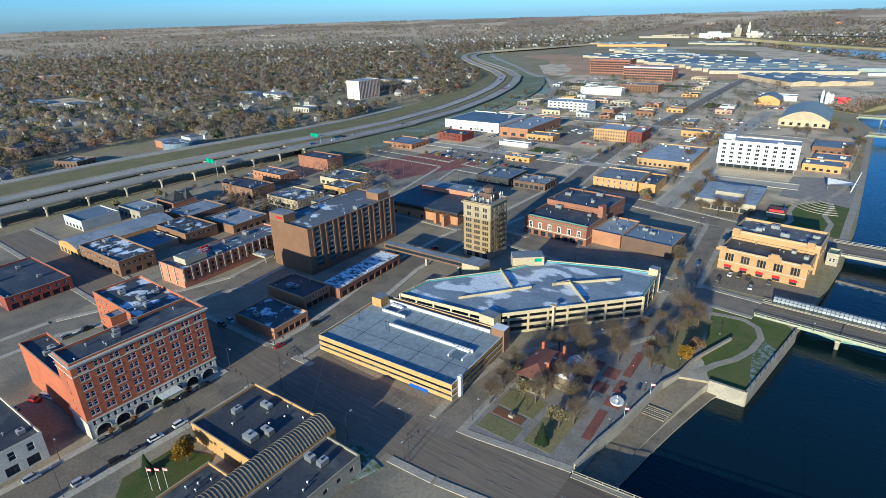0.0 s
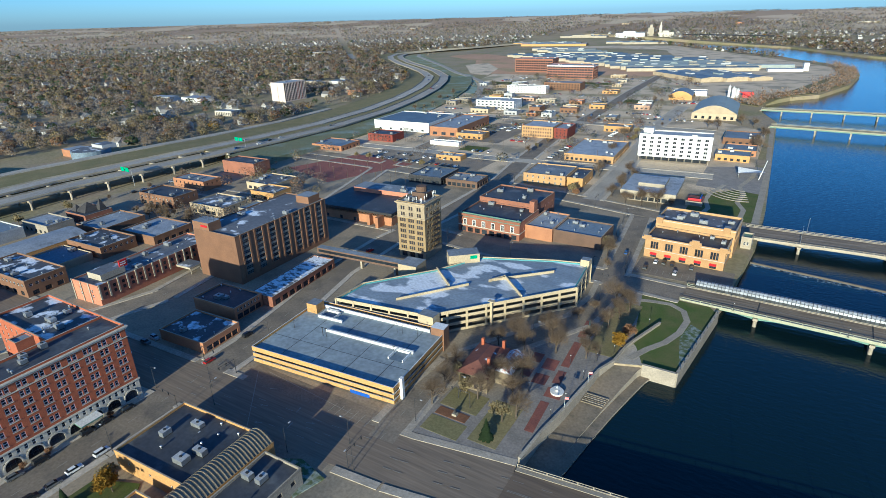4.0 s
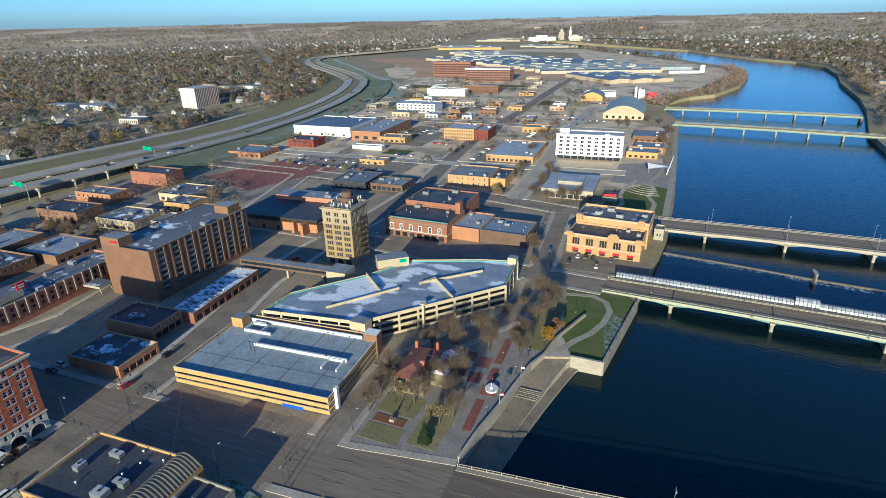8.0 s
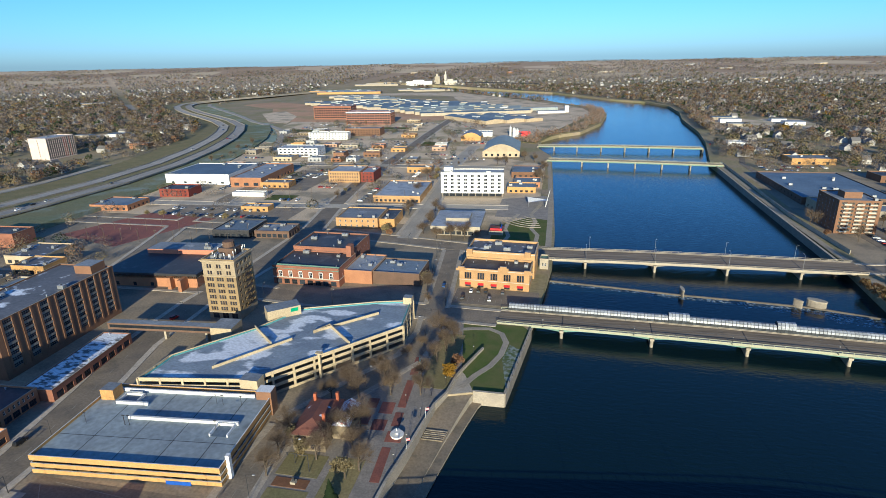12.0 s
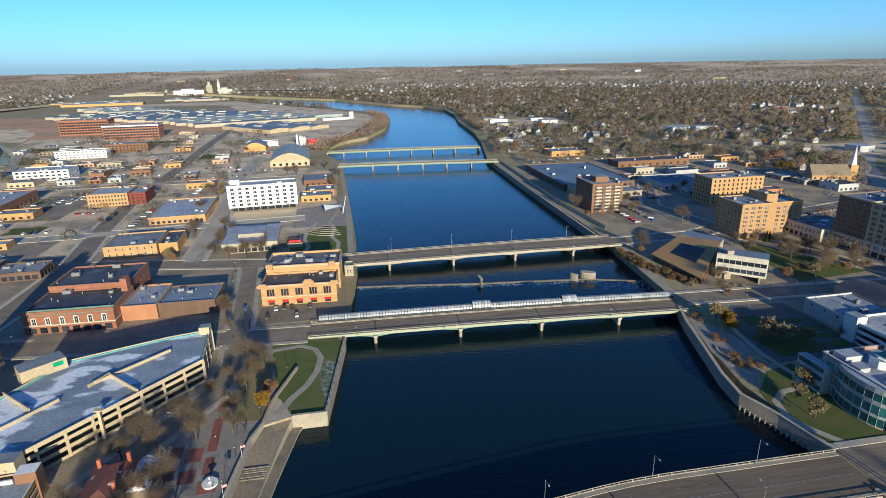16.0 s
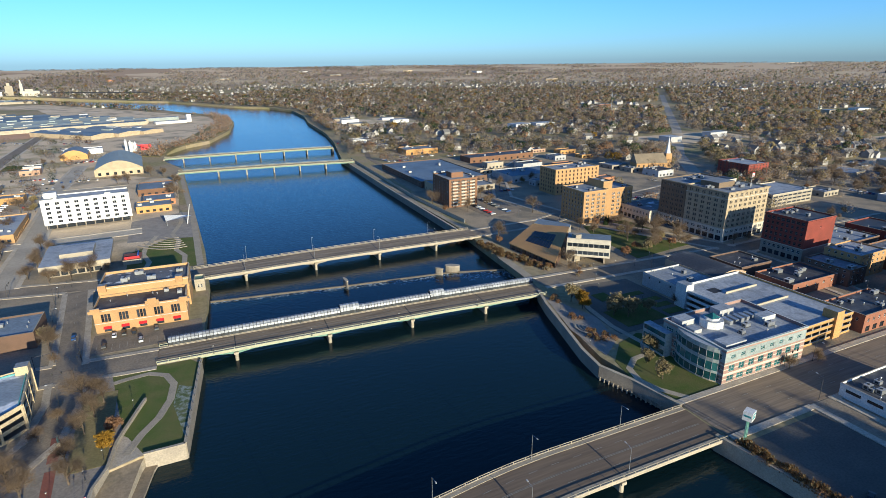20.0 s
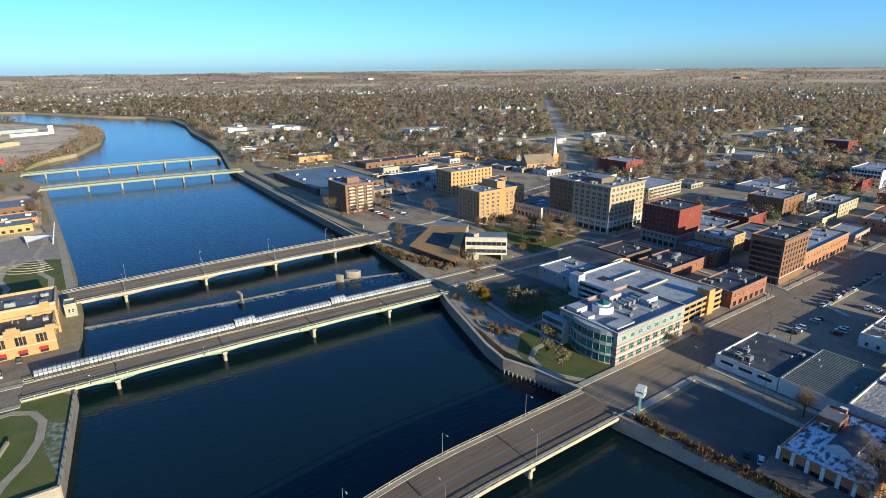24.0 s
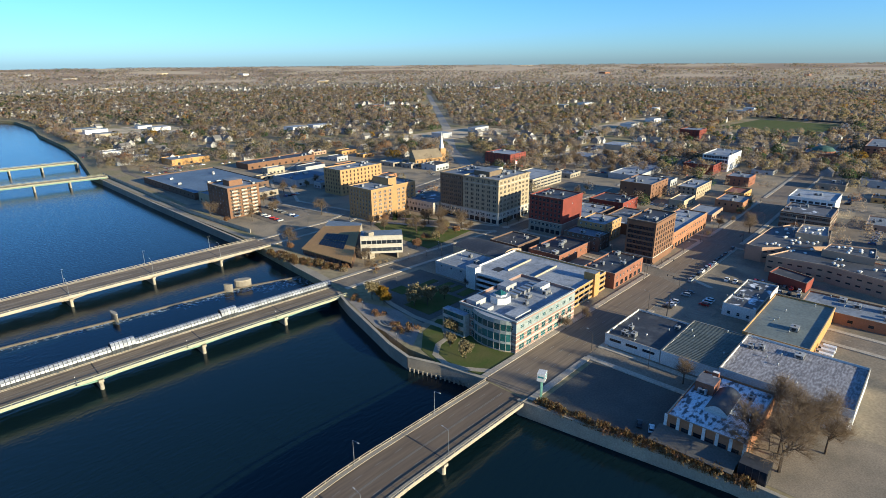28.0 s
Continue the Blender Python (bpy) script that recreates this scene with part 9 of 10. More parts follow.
def scatter_blocks(n, area, avoid, seed):
    r = random.Random(seed)
    done = []
    FILLED.append(done)
    for _ in range(n * 12):
        if len(done) >= n:
            break
        x, y = r.uniform(area[0], area[1]), r.uniform(area[2], area[3])
        w, d, h = r.uniform(12, 30), r.uniform(10, 24), r.uniform(4, 7)
        if any(a - w / 2 - 5 < x < b2 + w / 2 + 5 and c - d / 2 - 5 < y < e + d / 2 + 5 for a, b2, c, e in avoid + done):
            continue
        if any(abs(x - interp(sorted((q, p) for p, q in pts), y)) < rw / 2 + w / 2 + 3 for _, pts, rw in ROADS if abs(pts[0][0] - pts[-1][0]) < abs(pts[0][1] - pts[-1][1]) and min(p[1] for p in pts) < y < max(p[1] for p in pts)):
            continue
        if any(abs(y - interp(sorted(pts), x)) < rw / 2 + d / 2 + 3 for _, pts, rw in ROADS if abs(pts[0][0] - pts[-1][0]) > abs(pts[0][1] - pts[-1][1]) and min(p[0] for p in pts) < x < max(p[0] for p in pts)):
            continue
        done.append((x - w / 2, x + w / 2, y - d / 2, y + d / 2))
        wall = r.choice(("brick_brown", "brick_pinkish", "panel_tan", "concrete_pale", "brick_buff", "panel_grey", "concrete", "brick_orange"))
        name = {"brick": "brick", "panel": "metal-sided", "concrete": "concrete"}[wall.split("_")[0]]
        building("small_store", "small low %s store beside a car park" % name, done[-1], h, wall, r.choice(("roof_white", "roof_grey", "roof_black", "roof_patchy", "roof_slate")), 3.0, S=R(max(2, int(w / 5)), 2.4, 2.0, 0.7, **SHOP), W=R(2, 2, 1.6, 0.8), units=r.choice((0, 1, 2)), vents=1, group="small stores")


TAKEN = [q[2] for q in BLOCKS + EBLOCKS] + [(-104, -48, 490, 514), (-100, -45, 700, 805), (-150, -115, 855, 905), (-362, -270, 318, 404), (-110, -40, 880, 930)]
scatter_blocks(20, (-415, -150, 440, 800), TAKEN, 3)
scatter_blocks(10, (-480, -140, 800, 1160), TAKEN, 4)
scatter_blocks(28, (420, 700, -60, 330), TAKEN, 5)
scatter_blocks(12, (-400, -270, -60, 300), TAKEN + [(-364, -254, 95, 200)], 6)
scatter_blocks(15, (240, 450, 430, 640), TAKEN, 7)

def free_spots(n, areas, seed, pad):
    """Places on lots and verges, clear of streets and buildings."""
    r, out = random.Random(seed), []
    boxes = TAKEN + [q for d in FILLED for q in d]
    while len(out) < n:
        x0, x1, y0, y1 = r.choice(areas)
        x, y = r.uniform(x0, x1), r.uniform(y0, y1)
        if near_road(Vector((x, y)), "", 1.0 + pad) or any(a - pad < x < b2 + pad and c - pad < y < e + pad for a, b2, c, e in boxes):
            continue
        if x < 0 and x > interp(WEST, y) - 8 or abs(x - interp([(a[1], a[0]) for a in HWY], y)) < 75:
            continue
        out.append((x, y, 0.05))
    return out


NORTH = [(-410, -130, 395, 660), (-430, -90, 660, 860), (-480, -130, 860, 1100), (-420, -280, 210, 400)]
EASTERN = [(400, 700, 130, 420), (400, 700, -60, 130), (300, 420, 240, 420), (205, 300, 620, 860), (400, 700, 130, 420)]
woods("town_trees", 360, 1, 2, 9, 220, 31, "bare brown street trees on the northern lots", spots=free_spots(360, NORTH, 31, 3.0), fine=0.72)
woods("town_trees", 360, 1, 2, 9, 220, 32, "bare brown street trees on the eastern blocks", spots=free_spots(360, EASTERN, 32, 3.0), fine=0.72)

# ---- street trees, shrubs, cars, lamps ----
def bare_tree_meshes(seed, h, spread, leaf=None, leaves=0, slender=False):
    r = random.Random(seed)
    wood, crown = Bm(), Bm()
    tips = []

    def grow(p, d, length, rad, level):
        q = p + d * length
        if level < 3:
            wood.tube(p, q, rad, rad * 0.62, "bark", 5 if level == 0 else 4)
        else:
            a = d.orthogonal().normalized() * rad
            crown.add([p + a, p - a, q], [(0, 1, 2)], leaf if leaf and leaf.startswith("twig") else "twig")
            a = d.cross(a).normalized() * rad
            crown.add([p + a, p - a, q], [(0, 1, 2)], leaf if leaf and leaf.startswith("twig") else "twig")
        if level >= 4:
            tips.append(q)
            return
        for i in range((5, 5, 5, 4)[level]):
            t = r.uniform(0.3, 1.0) if level else r.uniform(0.6, 1.0)
            nd = (d + Vector((r.gauss(0, 1), r.gauss(0, 1), r.gauss(0.25, 0.5))) * ((0.75, 0.8, 0.6, 0.6)[level] * spread)).normalized()
            grow(p + d * length * t, nd, length * r.uniform(0.55, 0.8), rad * (0.55 if level < 2 else 0.6), level + 1)

    grow(Vector((0, 0, 0)), Vector((0, 0, 1)), h * 0.33, h * 0.022, 0)
    for _ in range(leaves):
        c = r.choice(tips) + Vector((r.gauss(0, 1), r.gauss(0, 1), r.gauss(0, 1))) * (0.6 if slender else 0.3)
        u, w = Vector((r.gauss(0, 1), r.gauss(0, 1), r.gauss(0, 1))).normalized(), Vector((r.gauss(0, 1), r.gauss(0, 1), r.gauss(0, 1))).normalized()
        s = r.uniform(0.16, 0.38)
        if slender:
            u, s = (u + Vector((c.x, c.y, 1.5)) * 0.25).normalized(), r.uniform(0.5, 1.3)
            w = w * 0.024 / s
            crown.add([c + u * s, c - u * s + w * s, c - u * s - w * s], [(0, 1, 2)], leaf)
            continue
        crown.add([c + u * s, c - u * s + w * s, c - u * s - w * s], [(0, 1, 2)], leaf)
    return wood.mesh("trunk"), crown.mesh("crown")


def fir_meshes(seed, h):
    r = random.Random(seed)
    wood, crown = Bm().tube((0, 0, 0), (0, 0, h), 0.16, 0.03, "bark", 6), Bm()
    for i in range(420):
        z = h * (0.1 + 0.88 * r.random() ** 1.3)
        reach = (h - z) * 0.34 * r.uniform(0.5, 1.1)
        a = r.uniform(0, 6.283)
        tip = Vector((math.cos(a) * reach, math.sin(a) * reach, z - 0.25 * reach))
        o = Vector((-math.sin(a), math.cos(a), 0)) * (0.25 + reach * 0.16)
        crown.add([Vector((0, 0, z)), tip * 0.8 + Vector((0, 0, z * 0.2)) + o, tip, tip * 0.8 + Vector((0, 0, z * 0.2)) - o], [(0, 1, 2, 3)], "needle")
    return wood.mesh("trunk"), crown.mesh("crown")


M["twig_bare"] = foliage("twig_bare", (0.25, 0.185, 0.125), (0.195, 0.145, 0.10), 0.15)
TREES = {
    "bare": [bare_tree_meshes(s, 14 + s % 3, 1.05, "twig_bare", 2600, True) for s in (1, 2, 3, 4, 5)],
    "small": [bare_tree_meshes(s, 7, 1.0, "twig_bare", 1300, True) for s in (11, 12)],
    "olive": [bare_tree_meshes(s, 8.5, 1.0, "twig_olive", 2600) for s in (21, 22)],
    "yellow": [bare_tree_meshes(s, 8.0, 0.95, "leaf_yellow", 3200) for s in (31,)],
    "rust": [bare_tree_meshes(s, 6.5, 1.0, "twig_rust", 2600) for s in (41, 42)],
    "fir": [fir_meshes(s, 7) for s in (51,)],
}
TREE_LABEL = {"bare": "tall bare deciduous tree with fine grey-brown twigs", "small": "small bare street tree", "olive": "tree with thin olive autumn leaves", "yellow": "tree in bright yellow autumn leaf", "rust": "tree with rust-red autumn leaves", "fir": "dark green fir tree"}
rt = random.Random(8)


def tree(kind, x, y, s=1.0, z=0.0):
    own = thing("tree", x, y, z, rt.uniform(0, 360), TREE_LABEL[kind], "tree", "park and street trees")
    own.scale = (s, s, s)
    tm, cm = rt.choice(TREES[kind])
    part("trunk", tm, own)
    part("crown", cm, own)


PLANT = [("bare", -84.5, 137), ("bare", -84, 128), ("bare", -72, 137.5), ("olive", -77, 138.5), ("bare", -85, 146), ("bare", -68, 150), ("bare", -72, 143), ("bare", -62, 143), ("olive", -60, 131), ("fir", -61, 122), ("bare", -57, 135), ("olive", -82, 143), ("bare", -64, 156), ("bare", -63, 182), ("bare", -67, 190), ("bare", -59, 176), ("small", -60, 205), ("bare", -47, 203), ("bare", -45, 212), ("bare", -49, 222), ("bare", -43, 221), ("yellow", -40, 192), ("rust", -38, 200), ("bare", -50, 188), ("bare", -48, 178), ("small", -49, 232), ("bare", -70, 172), ("bare", -75, 178), ("small", -56, 215), ("bare", -80, 170), ("small", -64, 262), ("olive", -70, 285), ("bare", -68, 276), ("rust", -117, 369), ("olive", -121, 374), ("bare", -94, 378), ("bare", -92, 395), ("bare", -96, 410), ("bare", -90, 425), ("bare", -98, 440), ("bare", -72, 368), ("bare", -62, 367), ("bare", -82, 366), ("small", -54, 372), ("bare", -117, 425), ("bare", -119, 437), ("bare", -15, 560), ("bare", -20, 590), ("bare", -14, 620), ("bare", -17, 640), ("bare", -21, 575), ("olive", -128, 595), ("olive", -122, 560), ("bare", -132, 560), ("bare", -60, 655), ("bare", -70, 660), ("bare", -40, 690), ("bare", -28, 680), ("fir", -146, 43.5), ("olive", -145, 55), ("yellow", -141, 53),
         ("olive", 168, 198), ("olive", 173, 194), ("olive", 179, 197), ("olive", 184, 193), ("olive", 172, 201), ("yellow", 160, 211), ("olive", 160, 220), ("olive", 158, 165), ("olive", 147, 147), ("yellow", 164, 216), ("olive", 150, 158), ("rust", 176, 318), ("bare", 180, 326), ("bare", 190, 262), ("small", 186, 254), ("bare", 160, 47), ("bare", 165, 40), ("bare", 158, 38), ("bare", 186, 76), ("bare", 189, 46), ("bare", 172, 38), ("bare", 180, 40), ("bare", 176, 30), ("bare", 186, 34), ("rust", 258, 322), ("fir", 268, 322), ("fir", 273, 325), ("bare", 270, 312), ("bare", 278, 300), ("bare", 285, 290), ("olive", 262, 300), ("bare", 255, 285), ("rust", 247, 270), ("olive", 250, 262), ("bare", 290, 275), ("bare", 283, 268), ("rust", 232, 262), ("bare", 195, 400), ("rust", 180, 410), ("bare", 178, 432), ("bare", 224, 415), ("bare", 228, 440), ("bare", 215, 405), ("bare", 240, 375), ("olive", 228, 218), ("small", 205, 195), ("small", 212, 130), ("small", 196, 131), ("bare", 530, 300), ("bare", 545, 310), ("rust", 505, 330), ("bare", 560, 260), ("rust", 430, 95), ("bare", 420, 120), ("bare", 405, 115)]
for k, x, y in PLANT:
    tree(k, x, y, rt.uniform(0.85, 1.15) * (1.35 if 155 < x < 192 and y < 50 else 1.25 if k == "olive" and 150 < x < 190 else 1.0))
for i in range(16):
    tree(rt.choice(("bare", "olive", "bare", "rust", "small")), rt.uniform(240, 290), rt.uniform(258, 322), rt.uniform(0.8, 1.1))
for i in range(26):
    x, y = rt.uniform(530, 640), rt.uniform(280, 420)
    tree("bare", x, y, rt.uniform(0.9, 1.2))
for x, y in ((-172.5, 45), (-172.5, 52), (-172.5, 63), (-172.5, 71)):
    tree("rust", x, y, 0.45)
for i in range(16):
    tree("bare", -345 + rt.uniform(-25, 35), 205 + rt.uniform(-6, 6), rt.uniform(0.5, 0.8))


def shrub_mesh(seed, m1, m2, w=1.0, h=1.0, n=160):
    r = random.Random(seed)
    b = Bm()
    for _ in range(n):
        a, q, z = r.uniform(0, 6.283), r.random() ** 0.5 * w, r.random() * h
        q *= (1 - 0.5 * z / h)
        c = Vector((math.cos(a) * q, math.sin(a) * q, z))
        u = Vector((r.gauss(0, 0.15), r.gauss(0, 0.15), 0.35 * h)) * r.uniform(0.6, 1.2)
        s = Vector((r.gauss(0, 1), r.gauss(0, 1), 0)).normalized() * 0.14
        b.add([c - s, c + s, c + u], [(0, 1, 2)], m1 if r.random() < 0.6 else m2)
    return b.mesh("shrub")


M["reed"] = foliage("reed", (0.19, 0.11, 0.05), (0.14, 0.08, 0.035))
SH = [shrub_mesh(1, "twig_rust", "reed", 1.6, 1.1), shrub_mesh(2, "reed", "twig_olive", 1.5, 1.3), shrub_mesh(3, "twig", "twig_olive", 1.3, 1.0)]


def shrub(x, y, k, s=1.0):
    ob = new("shrub", SH[k])
    ob.matrix_basis = pose(x, y, 0.1, 0, 0, rt.uniform(0, 360)) @ Matrix.Diagonal((s, s, s, 1))
    tagged(ob, ("low rust-red shrub in a planted bed", "tuft of tall dry ornamental grass", "low bare brown shrub")[k], "shrub", "riverside shrubs")


for i in range(64):
    t = i / 63
    shrub(139.6 + 6 * t + rt.uniform(-0.9, 1.2), 108 - 66 * t, 1 if i % 4 else 0, rt.uniform(1.2, 1.8))
for i in range(72):
    t = i / 71
    shrub(164 + 14 * t * t + rt.uniform(-3.5, 3.5), 324 - 62 * t, rt.choice((0, 1, 1, 1, 2)), rt.uniform(1.3, 2.1))
for x, y in ((147, 186), (149, 189), (146, 184), (151, 184), (148, 181), (144, 186), (149, 203), (150, 206), (152, 202), (153, 226), (154, 222), (156, 228), (152, 180), (145, 182), (147, 190)):
    shrub(x, y, 0 if rt.random() < 0.6 else 1, rt.uniform(0.9, 1.5))
for x, y in ((196, 262), (198, 258), (192, 255), (189, 250), (185, 247), (201, 256)):
    shrub(x, y, 2 if rt.random() < 0.5 else 0, 1.2)

# cars
PAINTS = {"car_white": (0.75, 0.75, 0.74), "car_silver": (0.40, 0.41, 0.42), "car_black": (0.02, 0.02, 0.022), "car_red": (0.35, 0.02, 0.02), "car_blue": (0.03, 0.08, 0.22), "car_grey": (0.12, 0.125, 0.13)}
for k, c in PAINTS.items():
    M[k] = mat(k, c, tuple(v * 0.92 for v in c), 0.8, 0.3, 4, spec=0.5, spread=0.05)
WHEEL = Bm().tube((0, -0.1, 0), (0, 0.1, 0), 0.33, 0.33, "dark", 12).tube((0, -0.11, 0), (0, 0.11, 0), 0.18, 0.18, "metal", 8).mesh("wheel")
CARS = {}


def car_meshes(paint, van):
    if (paint, van) not in CARS:
        b = Bm()
        h = 1.0 if not van else 1.2
        prof = [(-2.25, 0.35), (-2.3, 0.7), (-2.15, h - 0.05), (-1.2, h), (1.0, h), (2.1, h - 0.15), (2.28, 0.65), (2.25, 0.35)]
        top = [(-2.0, h), (-1.55, h + 0.5), (0.35, h + 0.52), (1.05, h)] if not van else [(-2.15, h), (-2.0, h + 0.68), (0.6, h + 0.68), (1.3, h)]
        v = [(x, -0.88, z) for x, z in prof] + [(x, 0.88, z) for x, z in prof]
        k = len(prof)
        b.add(v, [tuple(range(k - 1, -1, -1)), tuple(range(k, 2 * k))] + [(i, (i + 1) % k, k + (i + 1) % k, k + i) for i in range(k)], paint)
        c = Bm()
        v = [(x, -0.8 if z < h + 0.1 else -0.62, z) for x, z in top] + [(x, 0.8 if z < h + 0.1 else 0.62, z) for x, z in top]
        c.add(v, [(3, 2, 1, 0), (4, 5, 6, 7), (0, 1, 5, 4), (2, 3, 7, 6)], "glass")
        c.add(v, [(1, 2, 6, 5)], paint)
        CARS[(paint, van)] = (b.mesh("body"), c.mesh("cabin"))
    return CARS[(paint, van)]


def far_car(x, y, rot, z=0.13):
    """A parked car far off, body and glass in one mesh."""
    paint, van = rt.choice(("car_white", "car_silver", "car_black", "car_grey", "car_grey", "car_red", "car_blue", "car_silver", "car_white")), rt.random() < 0.45
    if (paint, van, 1) not in CARS:
        h, t = (1.2, 1.85) if van else (1.0, 1.5)
        pr = [(-2.25, 0.15, 0.88), (-2.3, h - 0.05, 0.88), (-2.0, h, 0.86), (-1.6, t, 0.64), (0.5, t, 0.64), (1.15, h, 0.86), (2.1, h - 0.15, 0.86), (2.25, 0.15, 0.88)]
        b, k = Bm(), len(pr)
        b.add([(x, -w, z) for x, z, w in pr] + [(x, w, z) for x, z, w in pr], [(0, 1, 2, 5, 6, 7), (13, 10, 9, 8, 15, 14)] + [(i, k + i, k + (i + 1) % k, (i + 1) % k) for i in (0, 1, 3, 5, 6)], paint)
        b.f += [(2, 3, 4, 5), (13, 12, 11, 10), (2, 10, 11, 3), (4, 12, 13, 5)]
        b.m += [b.slot("glass")] * 4
        CARS[(paint, van, 1)] = b.mesh("car")
    ob = new("car", CARS[(paint, van, 1)])
    ob.matrix_basis = pose(x, y, z, 0, 0, rot)
    tagged(ob, PAINT_WORD[paint] + (" parked sports utility car on a paved lot" if van else " parked saloon car on a paved lot"), "car", "parked cars")


PAINT_WORD = {"car_white": "white", "car_silver": "silver", "car_black": "black", "car_red": "red", "car_blue": "dark blue", "car_grey": "dark grey"}


def car(x, y, rot, wheels=True, z=0.13, paint=None, van=None):
    paint = paint or rt.choice(("car_white", "car_silver", "car_black", "car_grey", "car_grey", "car_red", "car_blue", "car_silver"))
    van = rt.random() < 0.4 if van is None else van
    own = thing("car", x, y, z, rot, {"car_white": "white", "car_silver": "silver", "car_black": "black", "car_red": "red", "car_blue": "dark blue", "car_grey": "dark grey"}[paint] + (" parked sports utility car on asphalt" if van else " parked saloon car on asphalt"), "car", "parked cars")
    bm_, cm_ = car_meshes(paint, van)
    part("body", bm_, own)
    part("cabin", cm_, own)
    if wheels:
        for wx in (-1.4, 1.4):
            for wy in (-0.8, 0.8):
                part("wheel", WHEEL, own, m=pose(wx, wy, 0.33))


for x, y, r, p in ((-171, 42, 90, "car_grey"), (-171, 49, 90, "car_black"), (-171.5, 63, 90, "car_black"), (-171.5, 69, 90, "car_black"), (-171.5, 76, 90, "car_black"), (-158.5, 52, 90, "car_white"), (-158.5, 60, 90, "car_white"), (-158, 40, 90, "car_black"), (-158, 46, 90, "car_grey"), (-158, 30, 90, "car_silver"), (-171, 22, 90, "car_silver"), (-158, 18, 90, "car_white"), (-171, 108, 90, "car_red"), (-173, 128, 90, "car_black"), (-183, 222, 80, "car_red"), (-60, 283, 95, "car_blue"), (-44, 278, 90, "car_white"), (-40, 278, 90, "car_black"), (-36, 278, 90, "car_black"), (-33, 268, 90, "car_silver"), (-47, 268, 90, "car_black"), (-27, 278, 90, "car_grey"), (-163, 10, 90, "car_white"), (152, 73, 20, "car_white"), (152, 77, 20, "car_black"), (156, 70, 20, "car_silver"), (248, 107, 90, "car_black"), (252, 107, 90, "car_white"), (256, 107, 90, "car_white"), (262, 95, 90, "car_red"), (266, 95, 90, "car_white"), (270, 95, 90, "car_white"), (268, 106, 90, "car_silver"), (273, 106, 90, "car_grey")):
    car(x, y, r + rt.uniform(-3, 3), True, 0.15, p)
for i in range(9):
    far_car(303.5, 64 + 4.2 * i, 3, 0.15)
for i in range(8):
    far_car(290 + 6 * i, 112 if i % 2 else 111.5, 2, 0.15)
for x0, y0, n, dx, dy, rot in ((-210, 36, 5, 0, 4, 20), (-325, 402, 16, 6.2, 0, 90), (-325, 420, 12, 7.2, 0, 90), (-172, 465, 8, 0, 7, 0), (-285, 505, 9, 0, 9, 0), (-268, 508, 8, 0, 10, 0), (209, 384, 7, 0, 6, 0), (224, 386, 8, 0, 6, 0), (425, 32, 10, 7, 0, 90), (430, 50, 8, 8, 0, 90), (-250, 60, 6, 0, 8, 90), (-320, 30, 5, 8, 0, 90), (-150, 575, 8, 0, 7, 0), (-90, 690, 9, -8, 0, 90), (480, 150, 6, 7, 0, 90)):
    for i in range(n):
        if rt.random() < 0.8:
            far_car(x0 + i * dx, y0 + i * dy, rot + rt.uniform(-4, 4), 0.3 if y0 > 560 else 0.15)
# rows of cars on the wider lots
for x0, y0, n, dx, dy, rot, fill in ((-300, 520, 14, 0, 5, 0, 0.6), (-275, 600, 12, 5, 0, 90, 0.6), (-240, 690, 14, 5, 0, 90, 0.5), (-180, 660, 12, 5, 0, 90, 0.5), (-170, 720, 10, 4, 0, 90, 0.7), (-300, 760, 12, 5, 0, 90, 0.5), (-420, 760, 10, 5, 0, 90, 0.5), (-130, 680, 8, 0, 5, 0, 0.6), (-95, 830, 10, -4, 0, 90, 0.6), (-380, 470, 9, 5, 0, 90, 0.6), (-250, 460, 9, 4, 0, 90, 0.5), (-415, 230, 6, 0, 8, 90, 0.5), (-290, 205, 6, 0, 5, 0, 0.6), (-205, 88, 7, 0, 4, 0, 0.6), (-212, 20, 8, 0, 3.2, 20, 0.8), (315, 112, 8, 6.5, 0, 0, 0.6), (380, 60, 8, 0, 4, 0, 0.6), (398, 20, 12, 0, 4, 0, 0.6), (440, 170, 8, 0, 4, 0, 0.6), (530, 80, 10, 4, 0, 90, 0.6), (540, 20, 10, 4, 0, 90, 0.6), (610, 100, 10, 4, 0, 90, 0.6), (350, 250, 9, 0, 5, 0, 0.6), (372, 300, 10, 4, 0, 90, 0.6), (240, 452, 9, 4, 0, 90, 0.6), (300, 460, 9, 4, 0, 90, 0.5), (312, 62, 8, 0, 3.4, 0, 0.7)):
    for i in range(n):
        if rt.random() < fill:
            far_car(x0 + i * dx, y0 + i * dy, rot + rt.uniform(-4, 4), 0.2)


